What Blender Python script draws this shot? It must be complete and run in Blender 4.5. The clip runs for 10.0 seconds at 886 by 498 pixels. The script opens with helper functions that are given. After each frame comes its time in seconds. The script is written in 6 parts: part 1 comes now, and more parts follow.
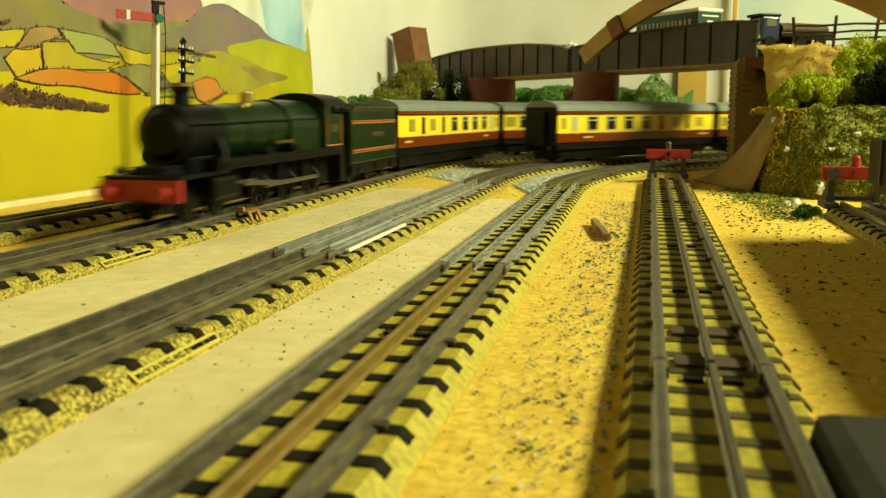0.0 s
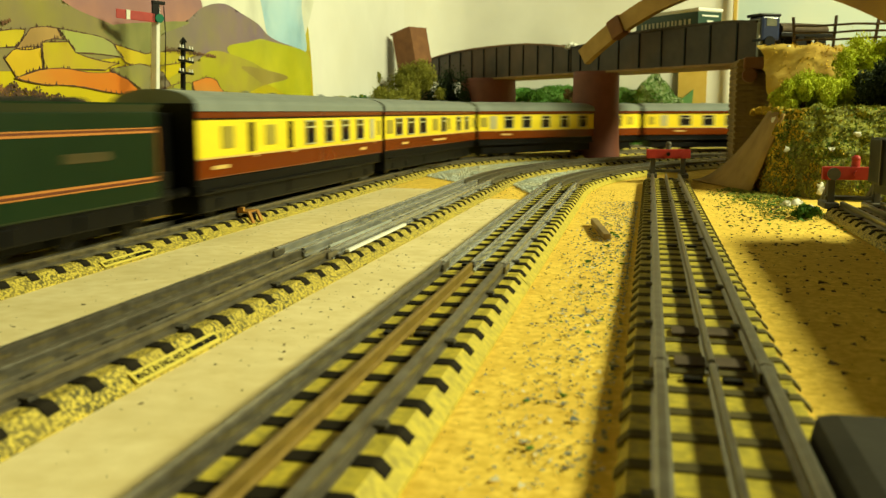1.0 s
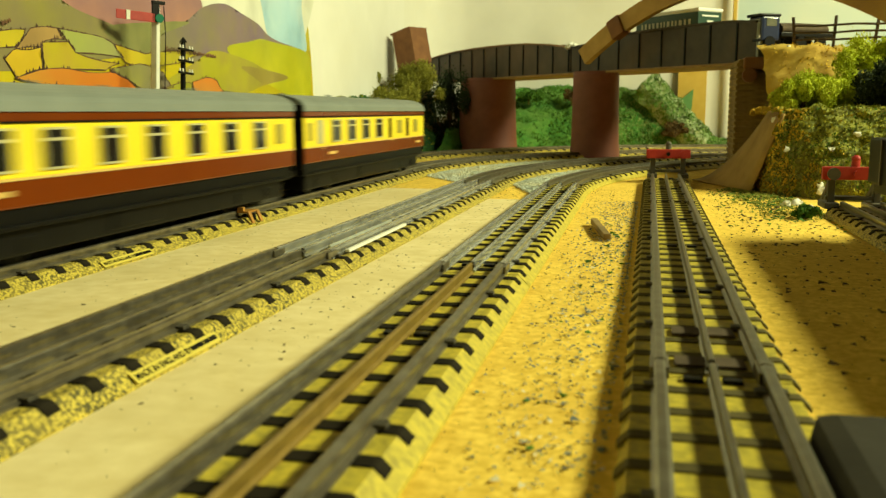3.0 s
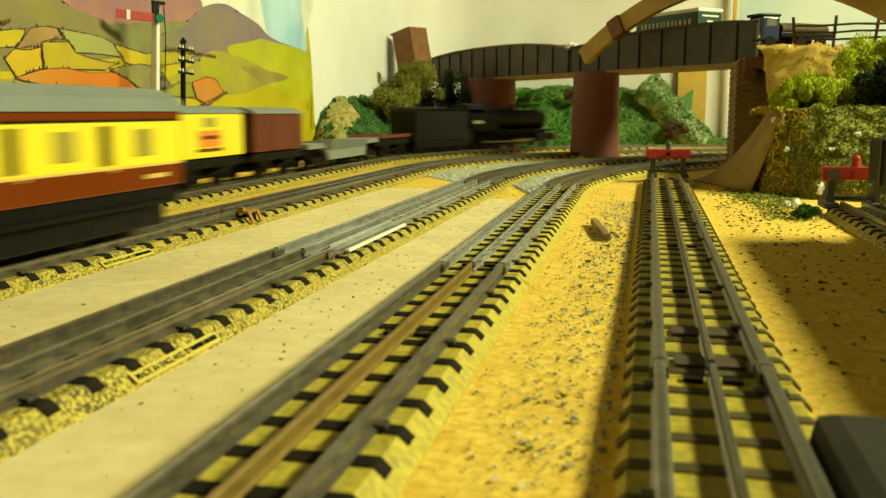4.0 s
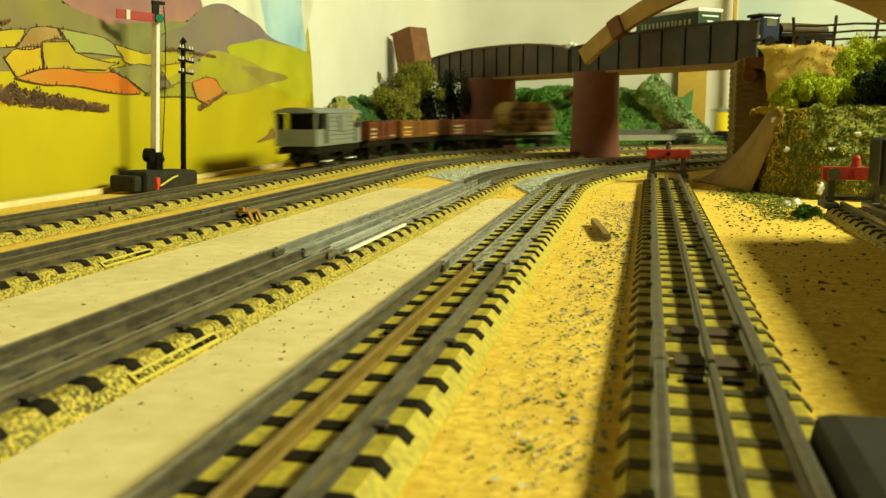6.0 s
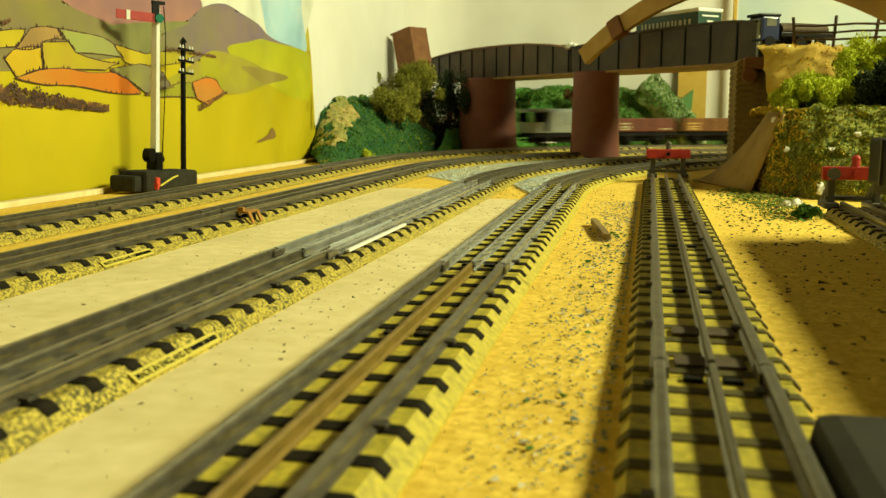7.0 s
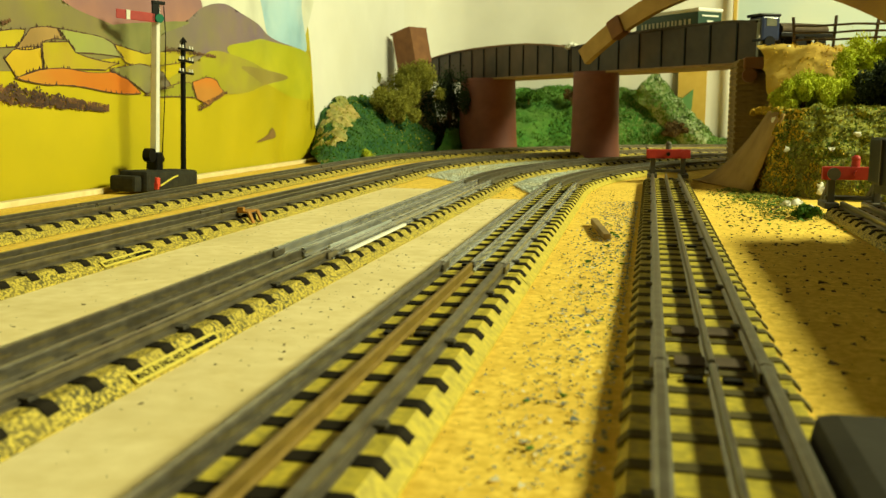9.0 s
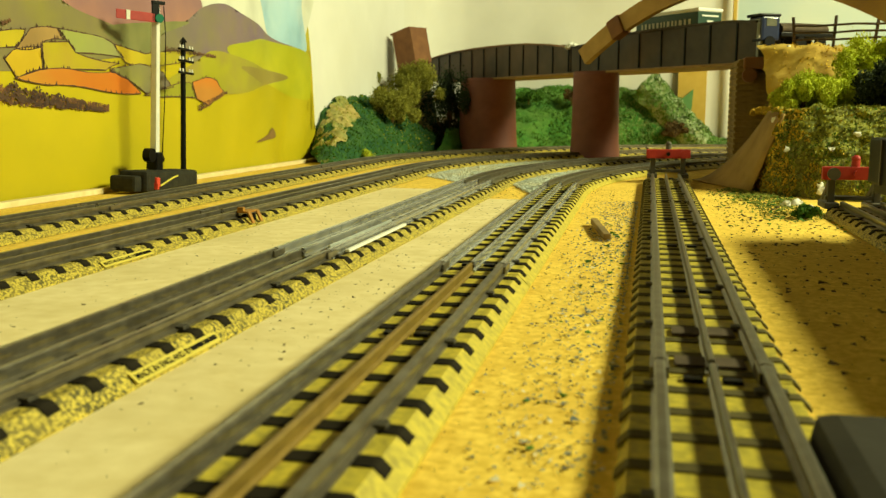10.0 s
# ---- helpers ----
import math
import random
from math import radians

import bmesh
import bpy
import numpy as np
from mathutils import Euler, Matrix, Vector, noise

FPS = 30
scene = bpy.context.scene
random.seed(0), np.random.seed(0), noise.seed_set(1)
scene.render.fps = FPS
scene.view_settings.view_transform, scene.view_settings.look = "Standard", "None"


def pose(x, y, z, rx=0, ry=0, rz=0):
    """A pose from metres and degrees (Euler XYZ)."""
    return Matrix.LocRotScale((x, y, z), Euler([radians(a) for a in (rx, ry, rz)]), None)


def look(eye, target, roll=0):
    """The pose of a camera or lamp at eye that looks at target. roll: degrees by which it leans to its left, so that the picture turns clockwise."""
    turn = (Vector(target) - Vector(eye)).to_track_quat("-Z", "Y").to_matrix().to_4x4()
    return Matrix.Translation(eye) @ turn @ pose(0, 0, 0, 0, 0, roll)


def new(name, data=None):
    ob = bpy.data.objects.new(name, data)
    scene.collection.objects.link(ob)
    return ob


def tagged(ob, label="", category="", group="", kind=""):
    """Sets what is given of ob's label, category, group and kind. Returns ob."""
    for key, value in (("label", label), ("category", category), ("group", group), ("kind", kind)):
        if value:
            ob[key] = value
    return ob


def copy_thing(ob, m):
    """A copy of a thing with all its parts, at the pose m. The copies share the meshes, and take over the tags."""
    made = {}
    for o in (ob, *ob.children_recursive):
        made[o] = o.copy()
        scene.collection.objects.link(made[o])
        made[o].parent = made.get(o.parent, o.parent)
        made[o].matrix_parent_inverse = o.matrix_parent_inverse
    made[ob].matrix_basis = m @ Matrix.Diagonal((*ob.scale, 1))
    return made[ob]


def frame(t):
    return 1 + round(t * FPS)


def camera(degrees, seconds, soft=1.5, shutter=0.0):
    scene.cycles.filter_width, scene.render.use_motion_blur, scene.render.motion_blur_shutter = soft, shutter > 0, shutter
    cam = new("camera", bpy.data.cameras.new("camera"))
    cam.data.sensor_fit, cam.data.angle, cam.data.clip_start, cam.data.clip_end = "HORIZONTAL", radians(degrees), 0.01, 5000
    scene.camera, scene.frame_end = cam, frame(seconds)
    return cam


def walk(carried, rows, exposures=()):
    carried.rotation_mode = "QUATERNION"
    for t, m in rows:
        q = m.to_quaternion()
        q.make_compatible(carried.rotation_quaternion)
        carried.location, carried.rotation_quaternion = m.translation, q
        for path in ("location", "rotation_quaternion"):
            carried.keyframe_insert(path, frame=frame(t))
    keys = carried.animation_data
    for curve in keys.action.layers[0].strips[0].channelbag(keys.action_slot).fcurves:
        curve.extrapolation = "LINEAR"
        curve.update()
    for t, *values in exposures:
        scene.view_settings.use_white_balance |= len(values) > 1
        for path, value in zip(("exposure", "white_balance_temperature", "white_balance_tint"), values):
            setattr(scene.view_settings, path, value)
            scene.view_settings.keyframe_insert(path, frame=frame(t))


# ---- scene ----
# ---------- camera ----------
cam = camera(52.06, 10.0, soft=1.35, shutter=0.8)
cam.data.dof.use_dof, cam.data.dof.focus_distance, cam.data.dof.aperture_fstop = True, 0.42, 40
EYE = (0.0, 0.0, 0.0509)
AIM = (-0.21798, 0.96424, -0.09936)
walk(cam, [(0, look(EYE, AIM, -0.06)), (10, look(EYE, AIM, -0.06))],
     exposures=[(0, 0.0, 6500, 10), (10, 0.0, 6500, 10)])

# ---------- light: one warm room lamp, and what the room throws back ----------
world = bpy.data.worlds.new("room_air")
scene.world = world
world.use_nodes = True
world.node_tree.nodes["Background"].inputs[0].default_value = (1.0, 0.96, 0.70, 1)
world.node_tree.nodes["Background"].inputs[1].default_value = 0.004
LAMP_AT = (1.05, 0.52, 0.78)
lamp_data = bpy.data.lights.new("strip_light_tube", "AREA")
lamp_data.shape, lamp_data.size, lamp_data.size_y = "RECTANGLE", 0.16, 0.75
lamp_data.energy, lamp_data.color = 34.8, (0.97, 1.0, 0.55)
lamp = new("strip_light_tube", lamp_data)
lamp.matrix_basis = Matrix.Translation(LAMP_AT) @ Matrix.Rotation(radians(56), 4, "Y")


# ---------- materials ----------
def mat(name, c1, c2, size=0.003, rough=0.6, metal=0.0, bump=0.15, c3=None, size3=0.03, contrast=0.25,
        kind="noise", spec=0.4, amount3=0.5):
    """Two colours mixed at a grain of that size in metres, a third in larger stains."""
    m = bpy.data.materials.new(name)
    m.use_nodes = True
    nt = m.node_tree
    b = nt.nodes["Principled BSDF"]
    co = nt.nodes.new("ShaderNodeTexCoord")
    if kind == "voronoi":
        tx = nt.nodes.new("ShaderNodeTexVoronoi")
        tx.inputs["Scale"].default_value = 1 / size
        warp = nt.nodes.new("ShaderNodeTexNoise")
        warp.inputs["Scale"].default_value = 0.6 / size
        nt.links.new(co.outputs["Object"], warp.inputs["Vector"])
        add = nt.nodes.new("ShaderNodeMixRGB")
        add.blend_type, add.inputs[0].default_value = "ADD", 0.0015
        nt.links.new(co.outputs["Object"], add.inputs[1])
        nt.links.new(warp.outputs["Color"], add.inputs[2])
        nt.links.new(add.outputs[0], tx.inputs["Vector"])
        fac = tx.outputs["Distance"]
    else:
        tx = nt.nodes.new("ShaderNodeTexNoise")
        tx.inputs["Scale"].default_value = 0.5 / size
        tx.inputs["Detail"].default_value = 4
        nt.links.new(co.outputs["Object"], tx.inputs["Vector"])
        fac = tx.outputs["Fac"]
    ramp = nt.nodes.new("ShaderNodeValToRGB")
    ramp.color_ramp.elements[0].position, ramp.color_ramp.elements[1].position = 0.5 - contrast, 0.5 + contrast
    ramp.color_ramp.elements[0].color, ramp.color_ramp.elements[1].color = (*c1, 1), (*c2, 1)
    nt.links.new(fac, ramp.inputs[0])
    col = ramp.outputs[0]
    if c3:
        t3 = nt.nodes.new("ShaderNodeTexNoise")
        t3.inputs["Scale"].default_value = 0.5 / size3
        t3.inputs["Detail"].default_value = 3
        nt.links.new(co.outputs["Object"], t3.inputs["Vector"])
        r3 = nt.nodes.new("ShaderNodeMapRange")
        r3.inputs[1].default_value, r3.inputs[2].default_value = 0.42, 0.66
        r3.inputs[4].default_value = amount3
        nt.links.new(t3.outputs["Fac"], r3.inputs[0])
        mx = nt.nodes.new("ShaderNodeMixRGB")
        mx.inputs[2].default_value = (*c3, 1)
        nt.links.new(r3.outputs[0], mx.inputs[0])
        nt.links.new(col, mx.inputs[1])
        col = mx.outputs[0]
    nt.links.new(col, b.inputs["Base Color"])
    b.inputs["Roughness"].default_value = rough
    b.inputs["Metallic"].default_value = metal
    b.inputs["Specular IOR Level"].default_value = spec
    if bump:
        bp = nt.nodes.new("ShaderNodeBump")
        bp.inputs["Strength"].default_value = bump
        bp.inputs["Distance"].default_value = size * 0.35
        nt.links.new(fac, bp.inputs["Height"])
        nt.links.new(bp.outputs[0], b.inputs["Normal"])
    return m


M_BOARD = mat("sanded_board", (0.64, 0.405, 0.038), (0.90, 0.63, 0.098), 0.0009, 0.95, bump=0.14, c3=(0.66, 0.41, 0.045),
              size3=0.008, amount3=0.5, contrast=0.16)
M_BOARD2 = mat("pale_card", (0.66, 0.53, 0.25), (0.80, 0.68, 0.38), 0.003, 0.9, bump=0.15, c3=(0.58, 0.46, 0.20), size3=0.02)
M_BALLAST = mat("printed_ballast", (0.64, 0.49, 0.065), (0.07, 0.06, 0.012), 0.0008, 0.55, bump=0.3, contrast=0.2,
                kind="voronoi", c3=(0.44, 0.33, 0.05), size3=0.012, amount3=0.4)
M_SLEEPER = mat("printed_black_sleeper", (0.010, 0.008, 0.005), (0.024, 0.020, 0.012), 0.002, 0.85, bump=0.1, spec=0.06)
M_FADED = mat("faded_printed_sleeper", (0.055, 0.045, 0.016), (0.13, 0.105, 0.04), 0.003, 0.8, bump=0.1, spec=0.1)
M_FADEDBALLAST = mat("faded_printed_ballast", (0.60, 0.47, 0.045), (0.30, 0.245, 0.03), 0.0009, 0.55, bump=0.3, contrast=0.2)
M_RAIL = mat("dull_steel_rail", (0.20, 0.175, 0.125), (0.34, 0.31, 0.24), 0.002, 0.30, metal=0.8, bump=0.08,
             c3=(0.12, 0.095, 0.06), size3=0.006, amount3=0.3)
M_STEEL = mat("polished_steel_rail", (0.34, 0.34, 0.31), (0.56, 0.56, 0.52), 0.003, 0.24, metal=0.6, bump=0.06,
              c3=(0.16, 0.14, 0.10), size3=0.006, amount3=0.4)
M_COPPER = mat("tarnished_copper_rail", (0.20, 0.125, 0.022), (0.28, 0.18, 0.04), 0.002, 0.45, metal=0.4, bump=0.08)
M_GLINT = mat("glint_tin", (0.42, 0.45, 0.42), (0.62, 0.65, 0.60), 0.004, 0.28, metal=0.4, bump=0.05)
M_DARKTIN = mat("dark_tinplate", (0.045, 0.04, 0.03), (0.09, 0.08, 0.06), 0.003, 0.5, metal=0.3)
M_WALL = mat("cream_wall_paint", (0.72, 0.70, 0.64), (0.77, 0.75, 0.69), 0.02, 0.85, bump=0.08, c3=(0.62, 0.58, 0.46), size3=0.12)
M_SKYWALL = mat("painted_sky", (0.42, 0.56, 0.62), (0.54, 0.64, 0.66), 0.08, 0.85, bump=0.05, c3=(0.80, 0.78, 0.66), size3=0.1)
M_GIRDER = mat("grey_brown_plate", (0.028, 0.018, 0.011), (0.054, 0.036, 0.023), 0.006, 0.55, bump=0.15, c3=(0.14, 0.08, 0.04), size3=0.04)
M_GIRDERTOP = mat("rusty_edge", (0.20, 0.10, 0.04), (0.30, 0.17, 0.08), 0.004, 0.6)
M_RUST = mat("rusty_clip", (0.26, 0.11, 0.015), (0.42, 0.20, 0.03), 0.002, 0.6)
M_WOOD = mat("stained_ply", (0.22, 0.12, 0.035), (0.36, 0.21, 0.06), 0.004, 0.65, c3=(0.14, 0.075, 0.025), size3=0.03)
M_BOX = mat("brown_card", (0.15, 0.055, 0.018), (0.24, 0.10, 0.03), 0.006, 0.7)
M_PIER = mat("red_brown_paint", (0.14, 0.040, 0.026), (0.19, 0.06, 0.040), 0.006, 0.6, bump=0.1, c3=(0.12, 0.04, 0.03), size3=0.03)
M_ROCK = mat("flocked_rock", (0.07, 0.085, 0.012), (0.30, 0.30, 0.055), 0.0018, 0.95, bump=1.0, c3=(0.15, 0.13, 0.03), size3=0.02, amount3=0.8, contrast=0.12)
M_CLIFF = mat("ochre_plaster", (0.52, 0.32, 0.035), (0.74, 0.53, 0.10), 0.005, 0.9, bump=0.5, c3=(0.26, 0.15, 0.04), size3=0.015)
M_ABUT = mat("brown_brick_paper", (0.20, 0.13, 0.04), (0.33, 0.22, 0.08), 0.003, 0.85, bump=0.3, c3=(0.09, 0.06, 0.02), size3=0.02)
M_GRASS = mat("green_flock", (0.022, 0.10, 0.012), (0.075, 0.23, 0.028), 0.004, 0.95, bump=0.7, c3=(0.13, 0.22, 0.04), size3=0.018, amount3=0.7)
M_DARKGRASS = mat("dark_green_flock", (0.008, 0.055, 0.018), (0.025, 0.105, 0.028), 0.003, 0.95, bump=0.6, c3=(0.08, 0.16, 0.03), size3=0.012, amount3=0.5)
M_CHALK = mat("bare_plaster_rock", (0.30, 0.36, 0.18), (0.66, 0.67, 0.48), 0.007, 0.9, bump=0.6, c3=(0.13, 0.26, 0.05), size3=0.016, amount3=0.95)
M_TANROCK = mat("tan_plaster_rock", (0.30, 0.22, 0.05), (0.52, 0.42, 0.15), 0.004, 0.9, bump=0.6, c3=(0.15, 0.22, 0.05), size3=0.014, amount3=0.8)
M_LEAFLIME = mat("lime_foam_leaf", (0.30, 0.38, 0.010), (0.66, 0.68, 0.04), 0.002, 0.9, bump=0)
M_LEAFOLIVE = mat("olive_lichen", (0.13, 0.135, 0.012), (0.33, 0.31, 0.035), 0.002, 0.9, bump=0)
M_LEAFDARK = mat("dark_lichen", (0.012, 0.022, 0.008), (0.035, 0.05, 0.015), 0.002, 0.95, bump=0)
M_LEAFBROWN = mat("brown_lichen", (0.07, 0.04, 0.012), (0.16, 0.10, 0.03), 0.002, 0.95, bump=0)
M_LEAFGREEN = mat("green_foam", (0.025, 0.085, 0.006), (0.08, 0.19, 0.014), 0.002, 0.95, bump=0)
M_WHITE = mat("white_paint", (0.68, 0.66, 0.56), (0.78, 0.76, 0.68), 0.003, 0.6)
M_RED = mat("red_paint", (0.36, 0.022, 0.018), (0.46, 0.04, 0.03), 0.003, 0.45, c3=(0.24, 0.02, 0.02), size3=0.01)
M_BLACK = mat("satin_black", (0.0025, 0.0022, 0.002), (0.0055, 0.005, 0.004), 0.004, 0.42, bump=0.05, spec=0.16)
M_BLACKROUGH = mat("black_flock", (0.006, 0.006, 0.004), (0.03, 0.028, 0.014), 0.002, 0.9, bump=0.6)
M_GREEN = mat("locomotive_green", (0.0034, 0.0145, 0.0032), (0.0052, 0.020, 0.0044), 0.01, 0.34, bump=0.03)
M_ORANGE = mat("orange_lining", (0.42, 0.15, 0.03), (0.5, 0.19, 0.04), 0.003, 0.45, bump=0)
M_CREAM = mat("coach_cream", (0.82, 0.62, 0.022), (0.88, 0.68, 0.032), 0.01, 0.32, bump=0.02)
M_CHOC = mat("coach_chocolate", (0.135, 0.0235, 0.0012), (0.160, 0.029, 0.0016), 0.01, 0.24, bump=0.02)
M_ROOF = mat("grey_roof", (0.17, 0.19, 0.165), (0.215, 0.235, 0.205), 0.006, 0.5, bump=0.05)
M_GLASS = mat("dark_window", (0.010, 0.009, 0.008), (0.02, 0.018, 0.015), 0.01, 0.08, bump=0)
M_LORRYGLASS = mat("grey_lorry_window", (0.10, 0.10, 0.08), (0.15, 0.15, 0.11), 0.004, 0.12, bump=0)
M_FROST = mat("frosted_window", (0.40, 0.37, 0.20), (0.48, 0.44, 0.26), 0.004, 0.35, bump=0)
M_DIMWIN = mat("blinded_window", (0.30, 0.24, 0.03), (0.36, 0.29, 0.05), 0.004, 0.3, bump=0)
M_GOLD = mat("gold_lettering", (0.60, 0.40, 0.10), (0.68, 0.46, 0.14), 0.003, 0.4, bump=0)
M_OXIDE = mat("red_oxide_wagon", (0.095, 0.020, 0.006), (0.145, 0.034, 0.010), 0.004, 0.5, c3=(0.12, 0.03, 0.012), size3=0.012)
M_BROWNWAG = mat("brown_wagon", (0.16, 0.060, 0.010), (0.23, 0.092, 0.018), 0.004, 0.5, c3=(0.13, 0.05, 0.012), size3=0.012)
M_GREYWAG = mat("wagon_grey", (0.17, 0.185, 0.155), (0.23, 0.245, 0.205), 0.005, 0.5, c3=(0.20, 0.21, 0.17), size3=0.02)
M_YELLOW = mat("van_yellow", (0.74, 0.60, 0.02), (0.80, 0.66, 0.03), 0.006, 0.4, bump=0.02)
M_DRUM = mat("drum_wood", (0.26, 0.165, 0.016), (0.44, 0.28, 0.035), 0.003, 0.6, c3=(0.25, 0.12, 0.03), size3=0.01)
M_CABLE = mat("dark_cable", (0.03, 0.02, 0.012), (0.08, 0.05, 0.03), 0.002, 0.5)
M_BLUE = mat("truck_blue", (0.010, 0.015, 0.045), (0.017, 0.025, 0.07), 0.004, 0.35)
M_BOTTLE = mat("bottle_green", (0.008, 0.038, 0.020), (0.013, 0.050, 0.026), 0.004, 0.45)
M_GRAVEL = mat("grey_gravel", (0.34, 0.39, 0.36), (0.62, 0.67, 0.60), 0.0015, 0.95, bump=0.8, c3=(0.55, 0.50, 0.28), size3=0.02)
M_SPECK = mat("slate_chips", (0.05, 0.07, 0.08), (0.30, 0.33, 0.30), 0.0015, 0.9, bump=0)
M_SPECKDARK = mat("dark_crumbs", (0.03, 0.022, 0.010), (0.14, 0.09, 0.03), 0.0015, 0.95, bump=0)
M_CARPET = mat("brown_carpet", (0.05, 0.04, 0.03), (0.09, 0.07, 0.05), 0.01, 0.95)
M_DARKROOM = mat("low_bounce_dark", (0.05, 0.035, 0.02), (0.085, 0.06, 0.035), 0.03, 0.8)
M_FLAP = mat("brown_paper", (0.24, 0.145, 0.035), (0.40, 0.25, 0.065), 0.008, 0.8, bump=0.2)
M_SHRUBA = mat("painted_shrub_dark", (0.024, 0.013, 0.014), (0.11, 0.055, 0.028), 0.003, 0.5, bump=0)
M_WIRERED = mat("red_plastic", (0.6, 0.05, 0.03), (0.7, 0.08, 0.05), 0.003, 0.4)
M_WIREYEL = mat("yellow_wire", (0.6, 0.5, 0.05), (0.7, 0.6, 0.1), 0.003, 0.4)
M_SIGGREEN = mat("signal_lens_green", (0.02, 0.14, 0.09), (0.03, 0.18, 0.11), 0.003, 0.2)
M_BOXGREY = mat("dark_grey_plastic", (0.05, 0.045, 0.035), (0.085, 0.075, 0.055), 0.004, 0.55, c3=(0.12, 0.10, 0.06), size3=0.012)
M_RIB = mat("honey_ply", (0.34, 0.19, 0.035), (0.50, 0.30, 0.06), 0.005, 0.6, c3=(0.20, 0.10, 0.025), size3=0.02)
M_TIE = mat("brown_fibre", (0.05, 0.032, 0.016), (0.09, 0.06, 0.03), 0.003, 0.8)
M_CASE = mat("black_moulding", (0.022, 0.019, 0.013), (0.042, 0.037, 0.026), 0.005, 0.7, c3=(0.034, 0.029, 0.019), size3=0.012, spec=0.2)
M_DULLGOLD = mat("faded_crest", (0.022, 0.030, 0.006), (0.085, 0.045, 0.010), 0.002, 0.5, bump=0)
M_OCHREPAPER = mat("ochre_paper", (0.52, 0.33, 0.05), (0.60, 0.40, 0.08), 0.01, 0.8)
M_GREENPAPER = mat("green_paper", (0.10, 0.24, 0.07), (0.15, 0.30, 0.10), 0.01, 0.8)


# ---------- mesh helpers ----------
def part(name, bm, material, parent=None, label="", smooth=False):
    me = bpy.data.meshes.new(name)
    bmesh.ops.recalc_face_normals(bm, faces=bm.faces[:])
    bm.to_mesh(me)
    bm.free()
    me.materials.append(material)
    if smooth:
        for f in me.polygons:
            f.use_smooth = True
    ob = new(name, me)
    if parent:
        ob.parent = parent
    if label:
        tagged(ob, label)
    return ob


def shared(name, me, parent, m):
    ob = new(name, me)
    ob.parent = parent
    ob.matrix_basis = m
    return ob


def add_box(bm, c, s, bevel=0.0, rot=None, taper=1.0):
    r = bmesh.ops.create_cube(bm, size=1.0)
    vs = r["verts"]
    for v in vs:
        k = taper if v.co.z > 0 else 1.0
        v.co = Vector((v.co.x * s[0] * k, v.co.y * s[1] * k, v.co.z * s[2]))
    if bevel:
        es = list({e for v in vs for e in v.link_edges})
        vs2 = bmesh.ops.bevel(bm, geom=es, offset=bevel, segments=2, profile=0.6, affect="EDGES")["verts"]
        vs = [v for v in {*vs, *vs2} if v.is_valid]
    m = Matrix.Translation(c) @ (rot.to_4x4() if rot else Matrix())
    for v in vs:
        v.co = m @ v.co
    return bm


def box(c, s, bevel=0.0, rot=None, taper=1.0):
    return add_box(bmesh.new(), c, s, bevel, rot, taper)


def add_cyl(bm, c, r, h, axis="z", seg=24, r2=None, bevel=0.0):
    rr = bmesh.ops.create_cone(bm, cap_ends=True, segments=seg, radius1=r, radius2=r if r2 is None else r2, depth=h)
    vs = rr["verts"]
    rot = {"z": Matrix(), "x": Matrix.Rotation(radians(90), 4, "Y"), "y": Matrix.Rotation(radians(-90), 4, "X")}[axis]
    m = Matrix.Translation(c) @ rot
    for v in vs:
        v.co = m @ v.co
    return bm


def cyl(c, r, h, axis="z", seg=24, r2=None):
    return add_cyl(bmesh.new(), c, r, h, axis, seg, r2)


def add_ball(bm, c, r, sub=2):
    vs = bmesh.ops.create_icosphere(bm, subdivisions=sub, radius=1.0)["verts"]
    for v in vs:
        v.co = Vector((v.co.x * r[0] + c[0], v.co.y * r[1] + c[1], v.co.z * r[2] + c[2]))
    return bm


def extrude_profile(pts, y0, y1, bm=None):
    """A closed outline in x and z, drawn out along y."""
    bm = bm or bmesh.new()
    a = [bm.verts.new((x, y0, z)) for x, z in pts]
    b = [bm.verts.new((x, y1, z)) for x, z in pts]
    n = len(pts)
    for i in range(n):
        bm.faces.new((a[i], a[(i + 1) % n], b[(i + 1) % n], b[i]))
    bm.faces.new(a)
    bm.faces.new(b[::-1])
    return bm


def tube(points, r, seg=8, bm=None):
    bm = bm or bmesh.new()
    rings = []
    pts = [Vector(q) for q in points]
    for i, q in enumerate(pts):
        d = (pts[min(i + 1, len(pts) - 1)] - pts[max(i - 1, 0)]).normalized()
        u = d.cross(Vector((0.3, 0.2, 0.93))).normalized()
        w = d.cross(u)
        rings.append([bm.verts.new(q + (u * math.cos(k * 2 * math.pi / seg) + w * math.sin(k * 2 * math.pi / seg)) * r) for k in range(seg)])
    for a, b in zip(rings, rings[1:]):
        for k in range(seg):
            bm.faces.new((a[k], a[(k + 1) % seg], b[(k + 1) % seg], b[k]))
    bm.faces.new(rings[0][::-1])
    bm.faces.new(rings[-1])
    return bm


def thing(name, label, category, at=(0, 0, 0), group="", kind=""):
    ob = new(name)
    ob.empty_display_size = 0.01
    ob.location = at
    return tagged(ob, label, category, group, kind)


# ---------- the tracks' plan: x of the straight, where it bends, radius of the bend ----------
TRACKS = {"far": (-0.256, 0.80, 0.457), "main": (-0.1865, 0.70, 0.437), "loop": (-0.1075, 0.61, 0.487),
          "inner": (-0.0525, 0.55, 0.507)}
RAIL_Z = 0.0075


SKEW = {"inner": 0.0106}          # its straight runs a little aslant


